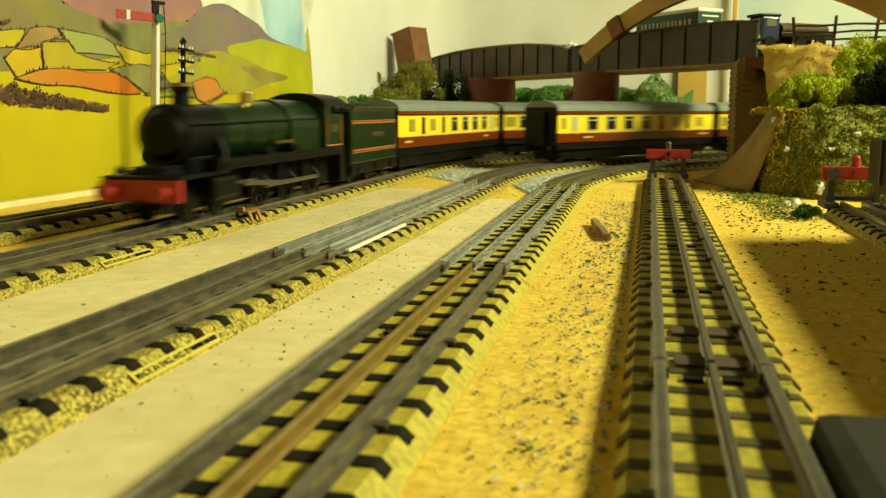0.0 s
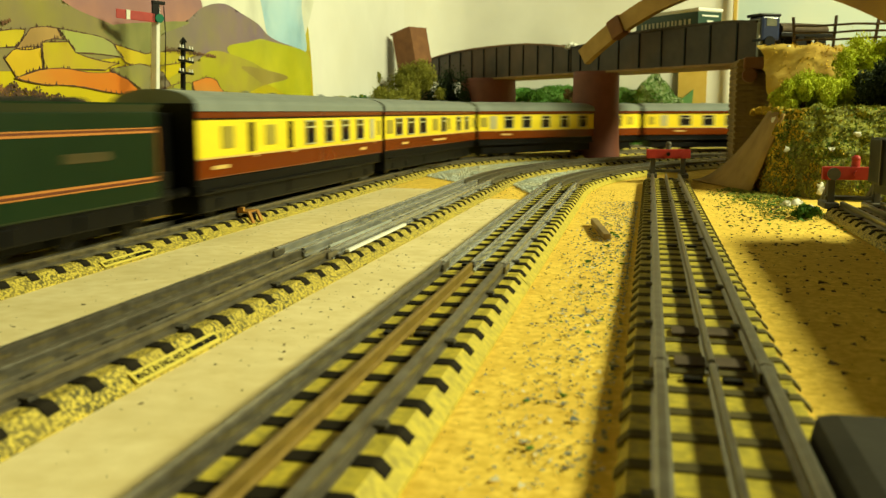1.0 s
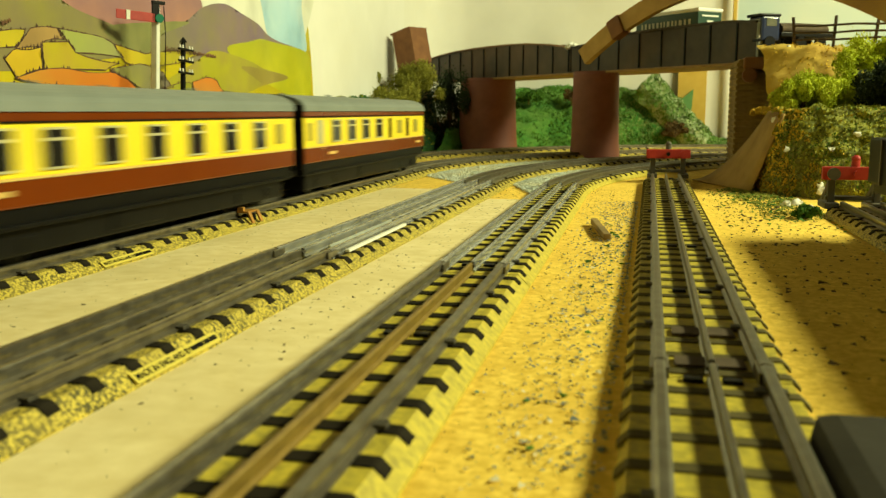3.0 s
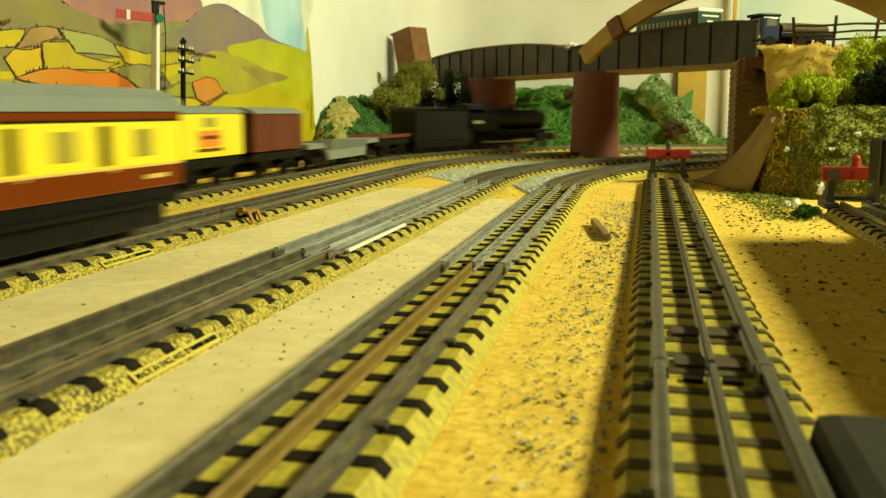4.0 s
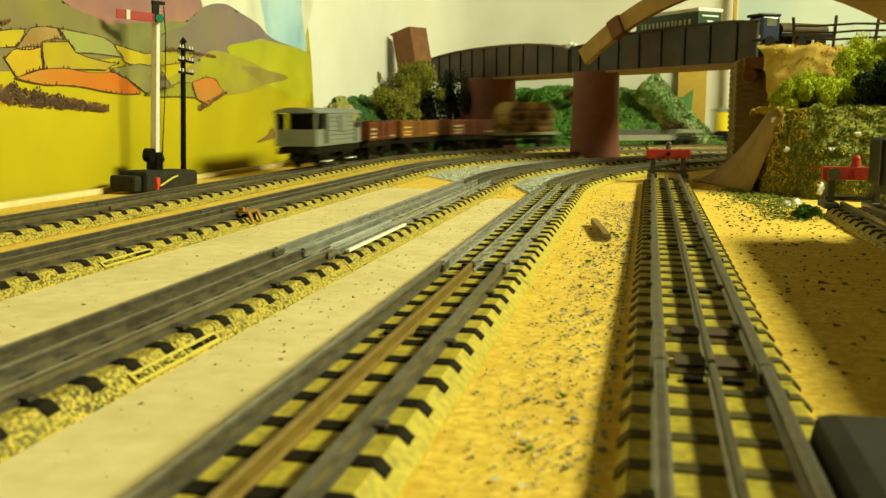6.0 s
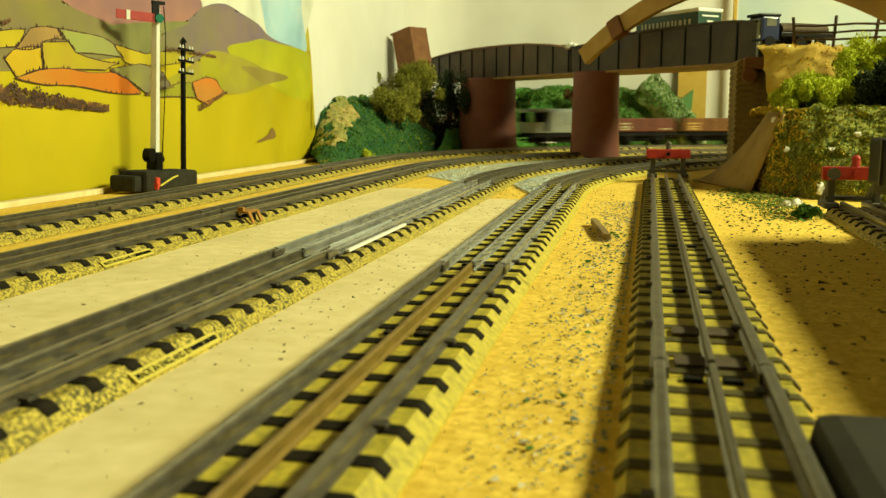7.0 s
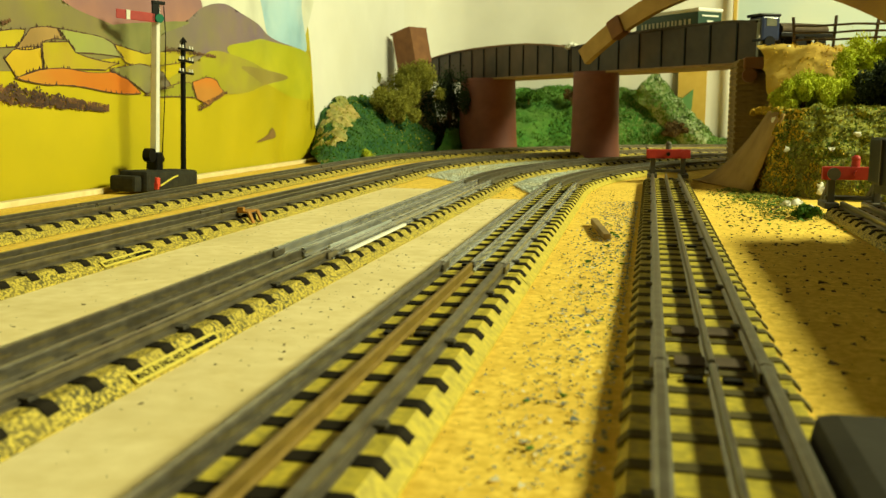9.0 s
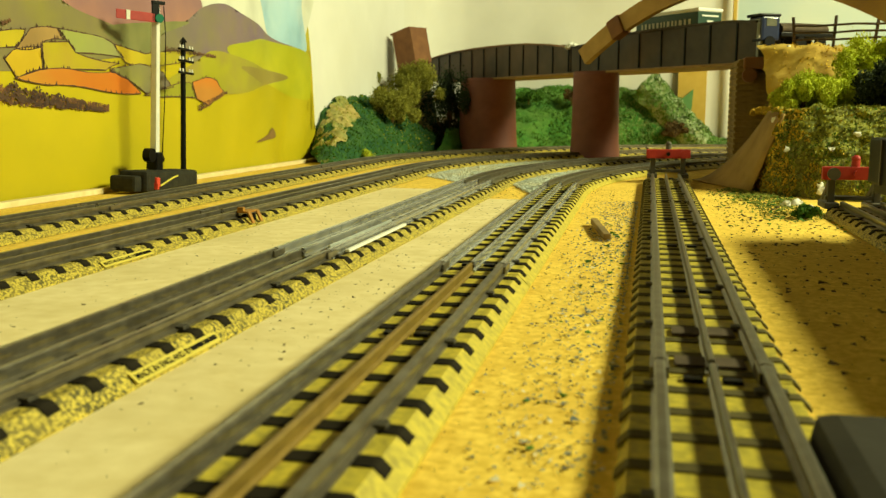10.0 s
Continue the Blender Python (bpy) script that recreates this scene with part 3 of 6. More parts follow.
FIELDS = [
    ("sky_wash", ((0.78, 0.78, 0.66), (0.84, 0.83, 0.72)), [(0.20, 0.212), (0.855, 0.212), (0.862, 0.107), (0.78, 0.100), (0.53, 0.10), (0.2, 0.10)], 0),
    ("blue_sky", ((0.34, 0.60, 0.78), (0.58, 0.74, 0.80)), [(0.757, 0.200), (0.872, 0.207), (0.867, 0.160), (0.880, 0.112), (0.828, 0.106), (0.787, 0.126)], 0),
    ("pink_mountain", ((0.54, 0.25, 0.14), (0.40, 0.20, 0.20)), [(0.475, 0.127), (0.540, 0.147), (0.635, 0.145), (0.664, 0.129), (0.639, 0.092), (0.534, 0.090), (0.494, 0.107)], 0),
    ("olive_hill", ((0.26, 0.22, 0.06), (0.34, 0.30, 0.06)), [(0.20, 0.15), (0.36, 0.125), (0.460, 0.121), (0.500, 0.112), (0.545, 0.105), (0.605, 0.093), (0.528, 0.084), (0.457, 0.074), (0.355, 0.070), (0.2, 0.07)], 0),
    ("purple_mountain", ((0.19, 0.125, 0.18), (0.29, 0.20, 0.22)), [(0.590, 0.108), (0.633, 0.117), (0.665, 0.131), (0.699, 0.137), (0.733, 0.132), (0.770, 0.125), (0.815, 0.115), (0.857, 0.109), (0.787, 0.095), (0.676, 0.090), (0.582, 0.085), (0.552, 0.095)], 0),
    ("green_slope", ((0.22, 0.23, 0.08), (0.30, 0.28, 0.10)), [(0.530, 0.104), (0.585, 0.112), (0.640, 0.117), (0.600, 0.105), (0.580, 0.092), (0.545, 0.094)], 0),
    ("lime_hill", ((0.52, 0.50, 0.012), (0.60, 0.55, 0.02)), [(0.704, 0.100), (0.740, 0.110), (0.776, 0.115), (0.821, 0.113), (0.881, 0.108), (0.888, 0.085), (0.874, 0.062), (0.786, 0.075)], 0),
    ("moss_hill", ((0.38, 0.37, 0.02), (0.48, 0.43, 0.02)), [(0.600, 0.068), (0.649, 0.089), (0.674, 0.098), (0.708, 0.098), (0.764, 0.090), (0.832, 0.083), (0.773, 0.074), (0.709, 0.065)], 0),
    ("tan_meadow", ((0.30, 0.24, 0.06), (0.38, 0.30, 0.05)), [(0.725, 0.088), (0.765, 0.088), (0.832, 0.083), (0.780, 0.076), (0.755, 0.078)], 0),
    ("strip_field", ((0.50, 0.42, 0.02), (0.58, 0.48, 0.03)), [(0.528, 0.095), (0.575, 0.090), (0.639, 0.096), (0.659, 0.095), (0.621, 0.086), (0.581, 0.081), (0.550, 0.083)], 1),
    ("lemon_field", ((0.66, 0.52, 0.02), (0.74, 0.58, 0.03)), [(0.381, 0.084), (0.420, 0.091), (0.452, 0.096), (0.443, 0.086), (0.381, 0.077)], 1),
    ("tan_field", ((0.42, 0.26, 0.09), (0.50, 0.31, 0.10)), [(0.443, 0.085), (0.456, 0.097), (0.480, 0.099), (0.486, 0.093), (0.468, 0.091), (0.463, 0.087)], 1),
    ("green_field", ((0.34, 0.37, 0.10), (0.40, 0.42, 0.11)), [(0.481, 0.099), (0.516, 0.098), (0.537, 0.094), (0.548, 0.086), (0.496, 0.086)], 1),
    ("yellow_field", ((0.76, 0.50, 0.02), (0.80, 0.55, 0.03)), [(0.433, 0.079), (0.440, 0.084), (0.464, 0.087), (0.464, 0.075), (0.442, 0.069)], 1),
    ("gold_field", ((0.48, 0.39, 0.012), (0.54, 0.43, 0.02)), [(0.465, 0.090), (0.489, 0.092), (0.496, 0.086), (0.543, 0.082), (0.527, 0.077), (0.466, 0.075)], 1),
    ("grey_field", ((0.30, 0.28, 0.08), (0.24, 0.22, 0.10)), [(0.532, 0.078), (0.567, 0.083), (0.598, 0.078), (0.610, 0.068), (0.574, 0.063), (0.552, 0.072)], 1),
    ("leaf_field", ((0.34, 0.34, 0.03), (0.40, 0.37, 0.03)), [(0.571, 0.062), (0.611, 0.070), (0.637, 0.072), (0.643, 0.061), (0.595, 0.061)], 1),
    ("orange_field", ((0.58, 0.17, 0.016), (0.62, 0.24, 0.03)), [(0.440, 0.069), (0.460, 0.074), (0.491, 0.076), (0.532, 0.076), (0.551, 0.072), (0.567, 0.063), (0.519, 0.064), (0.469, 0.066)], 1),
    ("peach_field", ((0.60, 0.24, 0.04), (0.64, 0.29, 0.06)), [(0.639, 0.073), (0.661, 0.077), (0.682, 0.075), (0.695, 0.067), (0.665, 0.055), (0.645, 0.060)], 1),
    ("lone_tree", ((0.20, 0.11, 0.04), (0.28, 0.17, 0.05)), [(0.751, 0.024), (0.772, 0.030), (0.784, 0.036), (0.792, 0.028), (0.772, 0.0255)], 0),
]
BLENDS = {"olive_hill": (0.20, 0.15, 0.10), "purple_mountain": (0.26, 0.22, 0.08), "pink_mountain": (0.27, 0.13, 0.13), "lime_hill": (0.34, 0.34, 0.012),
          "moss_hill": (0.30, 0.22, 0.07), "orange_field": (0.56, 0.28, 0.03), "gold_field": (0.44, 0.27, 0.05), "grey_field": (0.36, 0.33, 0.05),
          "green_field": (0.46, 0.42, 0.06), "yellow_field": (0.70, 0.40, 0.02), "tan_field": (0.40, 0.30, 0.12), "lemon_field": (0.50, 0.36, 0.03)}
for i, (nm, (ca, cb), pts, hedged) in enumerate(FIELDS):
    painted(nm, pts, i * 0.4 + 1, (washed(paint(nm, ca, cb, 0.03, BLENDS.get(nm)), *WASHES[nm]) if nm in WASHES else paint(nm, ca, cb, 0.03)), mural, not hedged)
    if hedged:
        hedge_line(pts, i * 0.4 + 1.2, mural, rnd)
bm = bmesh.new()
for (ya, za, yb, zb, n, hh) in ((0.395, 0.060, 0.527, 0.052, 900, 0.013), (0.645, 0.052, 0.70, 0.066, 200, 0.005), (0.60, 0.094, 0.68, 0.094, 160, 0.004),
                                (0.41, 0.088, 0.44, 0.10, 60, 0.006), (0.40, 0.070, 0.425, 0.068, 200, 0.018)):
    for k in range(n):
        u = rnd.random()
        y = ya + (yb - ya) * u
        z = za + (zb - za) * u + rnd.uniform(-0.3, 0.7) * hh * (1 - u * 0.7)
        q = rnd.uniform(0.0004, 0.0010)
        a0 = rnd.uniform(0, 6)
        bm.faces.new([bm.verts.new((WALL_X + 0.0012 + 0.0000002 * k, y + q * math.cos(a0 + j * 1.26), z + q * math.sin(a0 + j * 1.26))) for j in range(5)])
part("painted_shrubs", laid(bm), P_SHRUB, mural, "dabbed brown and grey painted shrubs")
bm = bmesh.new()
for k in range(800):
    u = rnd.random()
    y = 0.393 + 0.128 * u
    top = 0.014 * (1 - u) ** 0.6 * (0.6 + 0.4 * math.sin(u * 40))
    z = 0.0605 - 0.009 * u + rnd.uniform(-0.25, 1) * top
    q = rnd.uniform(0.0004, 0.0011)
    a0 = rnd.uniform(0, 6)
    bm.faces.new([bm.verts.new((WALL_X + 0.0014 + 0.0000002 * k, y + q * math.cos(a0 + j * 1.26), z + q * math.sin(a0 + j * 1.26))) for j in range(5)])
part("painted_shrubs", laid(bm), M_SHRUBA, mural, "dark dabbed painted shrubs")

# batten at the foot of the backdrop
ob = part("batten", box((0, 0, 0), (0.006, 3.45, 0.0035), 0.0006), M_BOARD2)
ob.location = (-0.3340, -0.82, 0.0018)
tagged(ob, "thin cream batten along the foot of the backdrop", "batten")

# ---------- tracks ----------
TRACKS["siding"] = (0.0120, 10.0, 1.0)
TRACKS["bay"] = (0.1010, 10.0, 1.0)
build_track("far", -2.45, 2.95, 0.383, "grey three-rail tinplate track beside the backdrop", 0.3085, seen=(-0.05, 1.30))
build_track("main", -1.95, 2.6, 0.373, "grey three-rail tinplate track on printed ballast", 0.2251, seen=(-0.05, 1.25))
build_track("loop", -0.6, 2.3, 0.270, "grey three-rail tinplate track with a bright metal stretch", 0.1108, bright=(0.27, 0.57), seen=(-0.05, 1.20))
build_track("inner", -0.6, 2.1, 0.256, "grey three-rail tinplate track with a copper centre rail", 0.0985, copper=((-0.6, 0.25),), worn=True, bright=(0.256, 0.56), seen=(-0.05, 1.1))
build_track("siding", -0.4, 0.655, 0.161, "straight three-rail siding ending at a buffer stop", 0.1066, seen=(-0.05, 0.65), faded=True, pitch=0.01158)
build_track("bay", -0.45, 0.470, 0.300, "straight three-rail bay track in shadow", 0.106, seen=(0.1, 0.47))

# pale strips in the loop track, standing in for glints on its rails
for (o, a, b, h) in ((0.0120, 0.280, 0.352, 0.0068), (0.0040, 0.285, 0.36, 0.0072)):
    x = TRACKS["loop"][0] + o
    ob = part("metal_strip", box((0, 0, 0), (0.0016 if o > 0.01 else 0.0010, b - a, 0.0010), 0.0003), M_WHITE if o > 0.01 else M_GLINT)
    ob.location = (x, (a + b) / 2, h - 0.0012)
    tagged(ob, "bright strip standing in for glints along the rail", "metal strip", group="bare metal strips")

# rusty clip on the main track's edge
clip = thing("power_clip", "small rusty brown power clip on the track edge", "clip", (-0.1865 + 0.0165, 0.372, 0.0004))
bm = box((-0.0035, 0.001, 0.0066), (0.0055, 0.0110, 0.0009), 0.0003)
add_box(bm, (0.0002, -0.0035, 0.0042), (0.0009, 0.0026, 0.0052), 0.0003, Matrix.Rotation(radians(-24), 3, "Y"))
add_box(bm, (0.0002, 0.0052, 0.0042), (0.0009, 0.0026, 0.0052), 0.0003, Matrix.Rotation(radians(-24), 3, "Y"))
add_box(bm, (-0.0045, -0.0035, 0.0078), (0.0030, 0.0022, 0.0020), 0.0003)
part("bracket", bm, M_RUST, clip)
part("screw", cyl((-0.0010, 0.0008, 0.0048), 0.0012, 0.002, seg=12), M_BLACK, clip)

# maker's strips on the track sides: the words, then the maker's name as bars
M_STRIP = mat("strip_paint", (0.55, 0.44, 0.06), (0.64, 0.52, 0.09), 0.004, 0.5)


def lettering(text, size, material, parent, m, name="lettering"):
    """Flat words, drawn with the built-in font; m turns them into their parent's space."""
    cu = bpy.data.curves.new("words", "FONT")
    cu.body, cu.size, cu.align_x, cu.align_y, cu.offset = text, size, "LEFT", "CENTER", size * 0.02
    tmp = bpy.data.objects.new("words", cu)
    me = bpy.data.meshes.new_from_object(tmp)
    bpy.data.objects.remove(tmp)
    me.materials.clear()
    me.materials.append(material)
    ob = new(name, me)
    ob.parent = parent
    ob.matrix_basis = m
    return ob


for key, s, half in (("main", 0.2710, 0.0150), ("loop", 0.1615, 0.0168)):
    n = thing("makers_strip", "pale printed maker's strip on the ballast side", "label", group="makers' strips")
    n.matrix_basis = frame_at(key, s, 0.0164, 0.0022) @ Matrix.Rotation(radians(43), 4, "Y")
    part("strip", box((0, 0, 0), (0.0026, 2 * half, 0.0003)), M_STRIP, n)
    lettering("MADE IN ENGLAND BY", half * 0.118, M_BLACK, n, pose(0.0001, -half + 0.0008, 0.00022, 0, 0, 90))
    for y, w in ((0.36, 0.14), (0.52, 0.14), (0.68, 0.12), (0.85, 0.17)):
        part("print_bar", box((0, half * y, 0.00022), (0.0011, half * w, 0.0002)), M_BLACK, n)


# ---------- buffer stops ----------
def buffer_stop(x, y, label):
    b = thing("buffer_stop", label, "buffer stop", (x, y, 0.0042), group="buffer stops")
    part("beam", box((0, 0, 0.0165), (0.0305, 0.0042, 0.0064), 0.0006), M_RED, b, "red painted cross beam")
    for sx in (-1, 1):
        bm = box((sx * 0.0105, 0.002, 0.0065), (0.0034, 0.0048, 0.0135), 0.0005)
        add_box(bm, (sx * 0.0105, 0.012, 0.0055), (0.003, 0.021, 0.003), 0.0004, Matrix.Rotation(radians(-30), 3, "X"))
        add_box(bm, (sx * 0.0108, 0.004, 0.0008), (0.0068, 0.020, 0.0030), 0.0005)
        part("bracket", bm, M_BOXGREY, b)
        bm = cyl((sx * 0.0108, -0.0035, 0.0165), 0.0019, 0.004, "y", 14)
        add_cyl(bm, (sx * 0.0108, -0.0060, 0.0165), 0.0030, 0.0014, "y", 18)
        part("buffer", bm, M_RED if y > 0.6 else M_BOXGREY, b)
    part("stud", cyl((0, -0.003, 0.0165), 0.0014, 0.003, "y", 12), M_SLEEPER if y > 0.6 else M_RED, b)
    bm = cyl((0, 0.0005, 0.0212), 0.0020, 0.0030, seg=14)
    add_ball(bm, (0, 0.0005, 0.0236), (0.0022, 0.0022, 0.0018))
    part("lamp", bm, M_BOXGREY if y > 0.6 else M_RED, b)
    part("sill", box((0, 0.003, 0.0042), (0.026, 0.006, 0.0018), 0.0003), M_BOXGREY, b)
    return b


buffer_stop(0.0135, 0.668, "red-beamed buffer stop with grey brackets and lamp")
buffer_stop(0.0985, 0.476, "bright red buffer stop with grey brackets before flocked rock")

# ---------- signal, telegraph pole ----------
sig = thing("semaphore_signal", "white-posted model signal with a red horizontal arm", "signal", (-0.3185, 0.5430, 0.0))
sig.rotation_euler = (radians(-2.6), radians(2.0), 0)
part("base", add_box(box((0.004, 0.000, 0.0065), (0.020, 0.066, 0.013), 0.0025), (0.001, -0.034, 0.005), (0.018, 0.012, 0.010), 0.002), M_BLACKROUGH, sig, "lumpy black plinth")
part("post", box((0, 0, 0.068), (0.0046, 0.0046, 0.100), 0.0005, taper=0.85), M_WHITE, sig, "off-white painted square post")
part("motor_box", add_cyl(box((0, 0, 0.018), (0.008, 0.0085, 0.013), 0.0012), (0, 0.006, 0.02), 0.003, 0.003, "y", 14), M_BLACK, sig)
bm = cyl((0.001, -0.0085, 0.0225), 0.0045, 0.005, "x", 20)
add_box(bm, (0, -0.003, 0.0215), (0.003, 0.01, 0.003), 0.0003)
part("counterweight", bm, M_BLACK, sig)
arm = part("signal_arm", box((0.0035, -0.0145, 0.1105), (0.0008, 0.0250, 0.0058), 0.0002), M_RED, sig, "bright red arm with a white band")
part("arm_band", box((0.0041, -0.0195, 0.1105), (0.0006, 0.0024, 0.0059)), M_WHITE, arm)
bm = box((0.0032, -0.0015, 0.1145), (0.0014, 0.005, 0.013), 0.0004)
add_box(bm, (0.0025, 0.0005, 0.1205), (0.003, 0.0085, 0.0022), 0.0004)
spec = part("spectacle", bm, M_BLACK, sig)
lens = part("lens", cyl((0.0042, 0.0008, 0.1105), 0.0028, 0.0012, "x", 18), M_SIGGREEN, sig)
for ob in (arm, spec, lens):
    ob.rotation_euler = (0, 0, radians(-38))
part("finial", cyl((0, 0, 0.1195), 0.0014, 0.006, r2=0.0003, seg=10), M_WHITE, sig)
part("operating_wire", tube([(0.003, 0.0045, 0.119), (0.0035, 0.0065, 0.10), (0.003, 0.0068, 0.06), (0.002, 0.0058, 0.02)], 0.00035, 6), M_BLACK, sig)
part("red_plug", add_box(box((0.0145, -0.022, 0.006), (0.0025, 0.004, 0.006), 0.0007), (0.015, -0.0235, 0.0035), (0.003, 0.002, 0.004), 0.0004), M_WIRERED, sig)
part("yellow_lead", tube([(0.0145, -0.018, 0.0035), (0.0155, -0.012, 0.006), (0.0155, -0.004, 0.0085), (0.0145, 0.004, 0.0095)], 0.0006, 6), M_WIREYEL, sig)

pole = thing("telegraph_pole", "dark brown telegraph pole with three cross arms", "telegraph pole", (-0.3215, 0.587, 0.0))
pole.rotation_euler = (radians(-2.0), radians(1.5), 0)
part("pole", cyl((0, 0, 0.0495), 0.0020, 0.099, seg=14, r2=0.0017), M_BLACK, pole)
part("cap", cyl((0, 0, 0.1002), 0.0034, 0.0036, seg=4, r2=0.0004), M_BLACK, pole)
for z in (0.0935, 0.0855, 0.0775):
    ca = part("cross_arm", box((0.0024, 0, z), (0.0016, 0.020, 0.0016), 0.0002), M_BLACK, pole)
    for y in (-0.0085, -0.0045, 0.0045, 0.0085):
        part("insulator", cyl((0.0024, y, z + 0.0018), 0.0008, 0.0024, seg=8, r2=0.0005), M_WHITE, ca)


# ---------- far piers, bridge ----------
def pier(x, y, r, h, label):
    p = thing("bridge_pier", label, "bridge pier", (x, y, 0), group="bridge piers")
    bm = bmesh.new()
    rings = []
    for z, k in ((0, 1.06), (0.003, 1.04), (0.02, 1.0), (0.055, 0.97), (h - 0.004, 0.95), (h, 0.95)):
        rings.append([bm.verts.new((r * k * math.cos(a * math.pi / 20), r * k * 0.85 * math.sin(a * math.pi / 20), z)) for a in range(40)])
    for a, b in zip(rings, rings[1:]):
        for i in range(40):
            bm.faces.new((a[i], a[(i + 1) % 40], b[(i + 1) % 40], b[i]))
    bm.faces.new(rings[0][::-1])
    bm.faces.new(rings[-1])
    part("shaft", bm, M_PIER, p, smooth=True)
    return p


pier(-0.206, 1.176, 0.0375, 0.0925, "round red-brown painted bridge pier")
pier(-0.0575, 0.998, 0.0255, 0.0925, "round red-brown painted bridge pier beside the track")

BR_A, BR_B = Vector((-0.318, 1.300, 0.0)), Vector((0.0902, 0.8366, 0.0))
BR_D = (BR_B - BR_A).normalized()
BR_N = Vector((BR_D.y, -BR_D.x, 0))          # towards the viewer's side
if BR_N.y > 0:
    BR_N = -BR_N
BR_M = Matrix(((BR_D.x, -BR_N.x, 0, BR_A.x), (BR_D.y, -BR_N.y, 0, BR_A.y), (0, 0, 1, 0.0925), (0, 0, 0, 1)))
BR_L = (BR_B - BR_A).length
bridge = thing("girder_bridge", "dark brown plate-girder bridge on round piers", "bridge")
bridge.matrix_basis = BR_M


def girder(x0, x1, heights, y, name="girder"):
    """Side plate with a shaped top; x along the bridge."""
    bm = bmesh.new()
    n = len(heights)
    xs = [x0 + (x1 - x0) * i / (n - 1) for i in range(n)]
    for yy in (y, y + 0.004):
        vs = [bm.verts.new((x, yy, h)) for x, h in zip(xs, heights)] + [bm.verts.new((x, yy, 0.0)) for x in reversed(xs)]
        bm.faces.new(vs)
    bm.verts.ensure_lookup_table()
    m = 2 * n
    for i in range(m):
        j = (i + 1) % m
        bm.faces.new((bm.verts[i], bm.verts[j], bm.verts[m + j], bm.verts[m + i]))
    g = part(name, bm, M_GIRDER, bridge)
    k = int((x1 - x0) / 0.030)
    shift = 0.1 if x0 < 0.1 else 0.5
    for i in range(k + 1 if x0 < 0.1 else k):
        x = x0 + (x1 - x0) * (i + shift) / (k + 0.2)
        h = np.interp(x, xs, heights)
        part("rib", box((x, y - 0.0004, h / 2), (0.0018, 0.0014, h - 0.002), 0.0003), M_BLACK, g)
    bm = bmesh.new()
    rr = [[bm.verts.new((x, yy, h + dz)) for yy, dz in ((y - 0.002, 0), (y + 0.006, 0), (y + 0.006, 0.0016), (y - 0.002, 0.0016))] for x, h in zip(xs, heights)]
    for p, q in zip(rr, rr[1:]):
        for i in range(4):
            bm.faces.new((p[i], p[(i + 1) % 4], q[(i + 1) % 4], q[i]))
    bm.faces.new(rr[0])
    bm.faces.new(rr[-1][::-1])
    part("flange", bm, M_GIRDERTOP if x0 < 0.1 else M_GIRDER, g)
    return g


HL = [0.030, 0.0345, 0.037, 0.038, 0.0383, 0.038, 0.0365, 0.033, 0.027]
HR = [0.027, 0.0285, 0.0325, 0.0345, 0.0355, 0.036, 0.0362, 0.0363, 0.0362, 0.0355, 0.033]
for yy in (-0.004, 0.052):
    girder(0.012, 0.352, HL, yy)
    girder(0.354, BR_L, HR, yy)
part("deck", box((BR_L / 2, 0.027, 0.004), (BR_L, 0.058, 0.006), 0.0008), M_WOOD, bridge, "plain stained timber deck")
part("soffit", box((BR_L / 2 + 0.02, 0.0245, -0.0009), (BR_L - 0.05, 0.066, 0.0022), 0.0004), M_WOOD, bridge)
part("end_plate", box((BR_L + 0.0016, -0.002, 0.0170), (0.0030, 0.0066, 0.033), 0.0010), M_GREYWAG, bridge, "pale grey end plate")

# hollow brown portal at the far end of the bridge
portal = thing("bridge_portal", "hollow brown card portal at the bridge's far end", "portal")
portal.matrix_basis = pose(-0.3090, 1.190, 0.1110, 0, -13, -30)
part("plinth", box((0, 0, -0.0575), (0.024, 0.026, 0.115), 0.001), M_ABUT, portal)
for (c, s) in (((0.004, -0.016, 0.016), (0.034, 0.002, 0.056)), ((0, 0.016, 0.016), (0.030, 0.002, 0.056)), ((0.001, 0, 0.045), (0.036, 0.034, 0.002)), ((0.019, 0, 0.022), (0.002, 0.030, 0.044))):
    part("panel", box(c, s, 0.0004), M_BOX, portal)
# white panel paints in the light on the portal's inner left side
part("inner_card", box((-0.0150, -0.0130, 0.016), (0.0050, 0.0014, 0.050), 0.0003), M_WHITE, portal, "white strip for the portal's lit inner side")

# brown bowed rib that springs from the bridge and lands on the cliff
rib = thing("bowed_rib", "bowed strip of brown stained plywood beside the bridge", "arch rib")
bm = bmesh.new()
rings = []
A, B = Vector((-0.068, 0.955)), Vector((0.200, 0.740))
for i in range(33):
    u = i / 32
    p = A.lerp(B, u)
    z = 0.105 + 0.059 * (1 - (2 * u - 1) ** 2)
    dz = 0.059 * -4 * (2 * u - 1)
    L = (B - A).length
    t = Vector(((B - A).x / L, (B - A).y / L, dz / L)).normalized()
    side = Vector((-(B - A).y, (B - A).x, 0)).normalized()
    up = side.cross(t)
    if up.z < 0:
        up = -up
    c = Vector((p.x, p.y, z))
    rings.append([bm.verts.new(c + side * a * 0.0035 + up * b * 0.0085) for a, b in ((-1, -1), (1, -1), (1, 1), (-1, 1))])
for a, b in zip(rings, rings[1:]):
    for i in range(4):
        bm.faces.new((a[i], a[(i + 1) % 4], b[(i + 1) % 4], b[i]))
bm.faces.new(rings[0])
bm.faces.new(rings[-1][::-1])
part("strip", bm, M_RIB, rib)
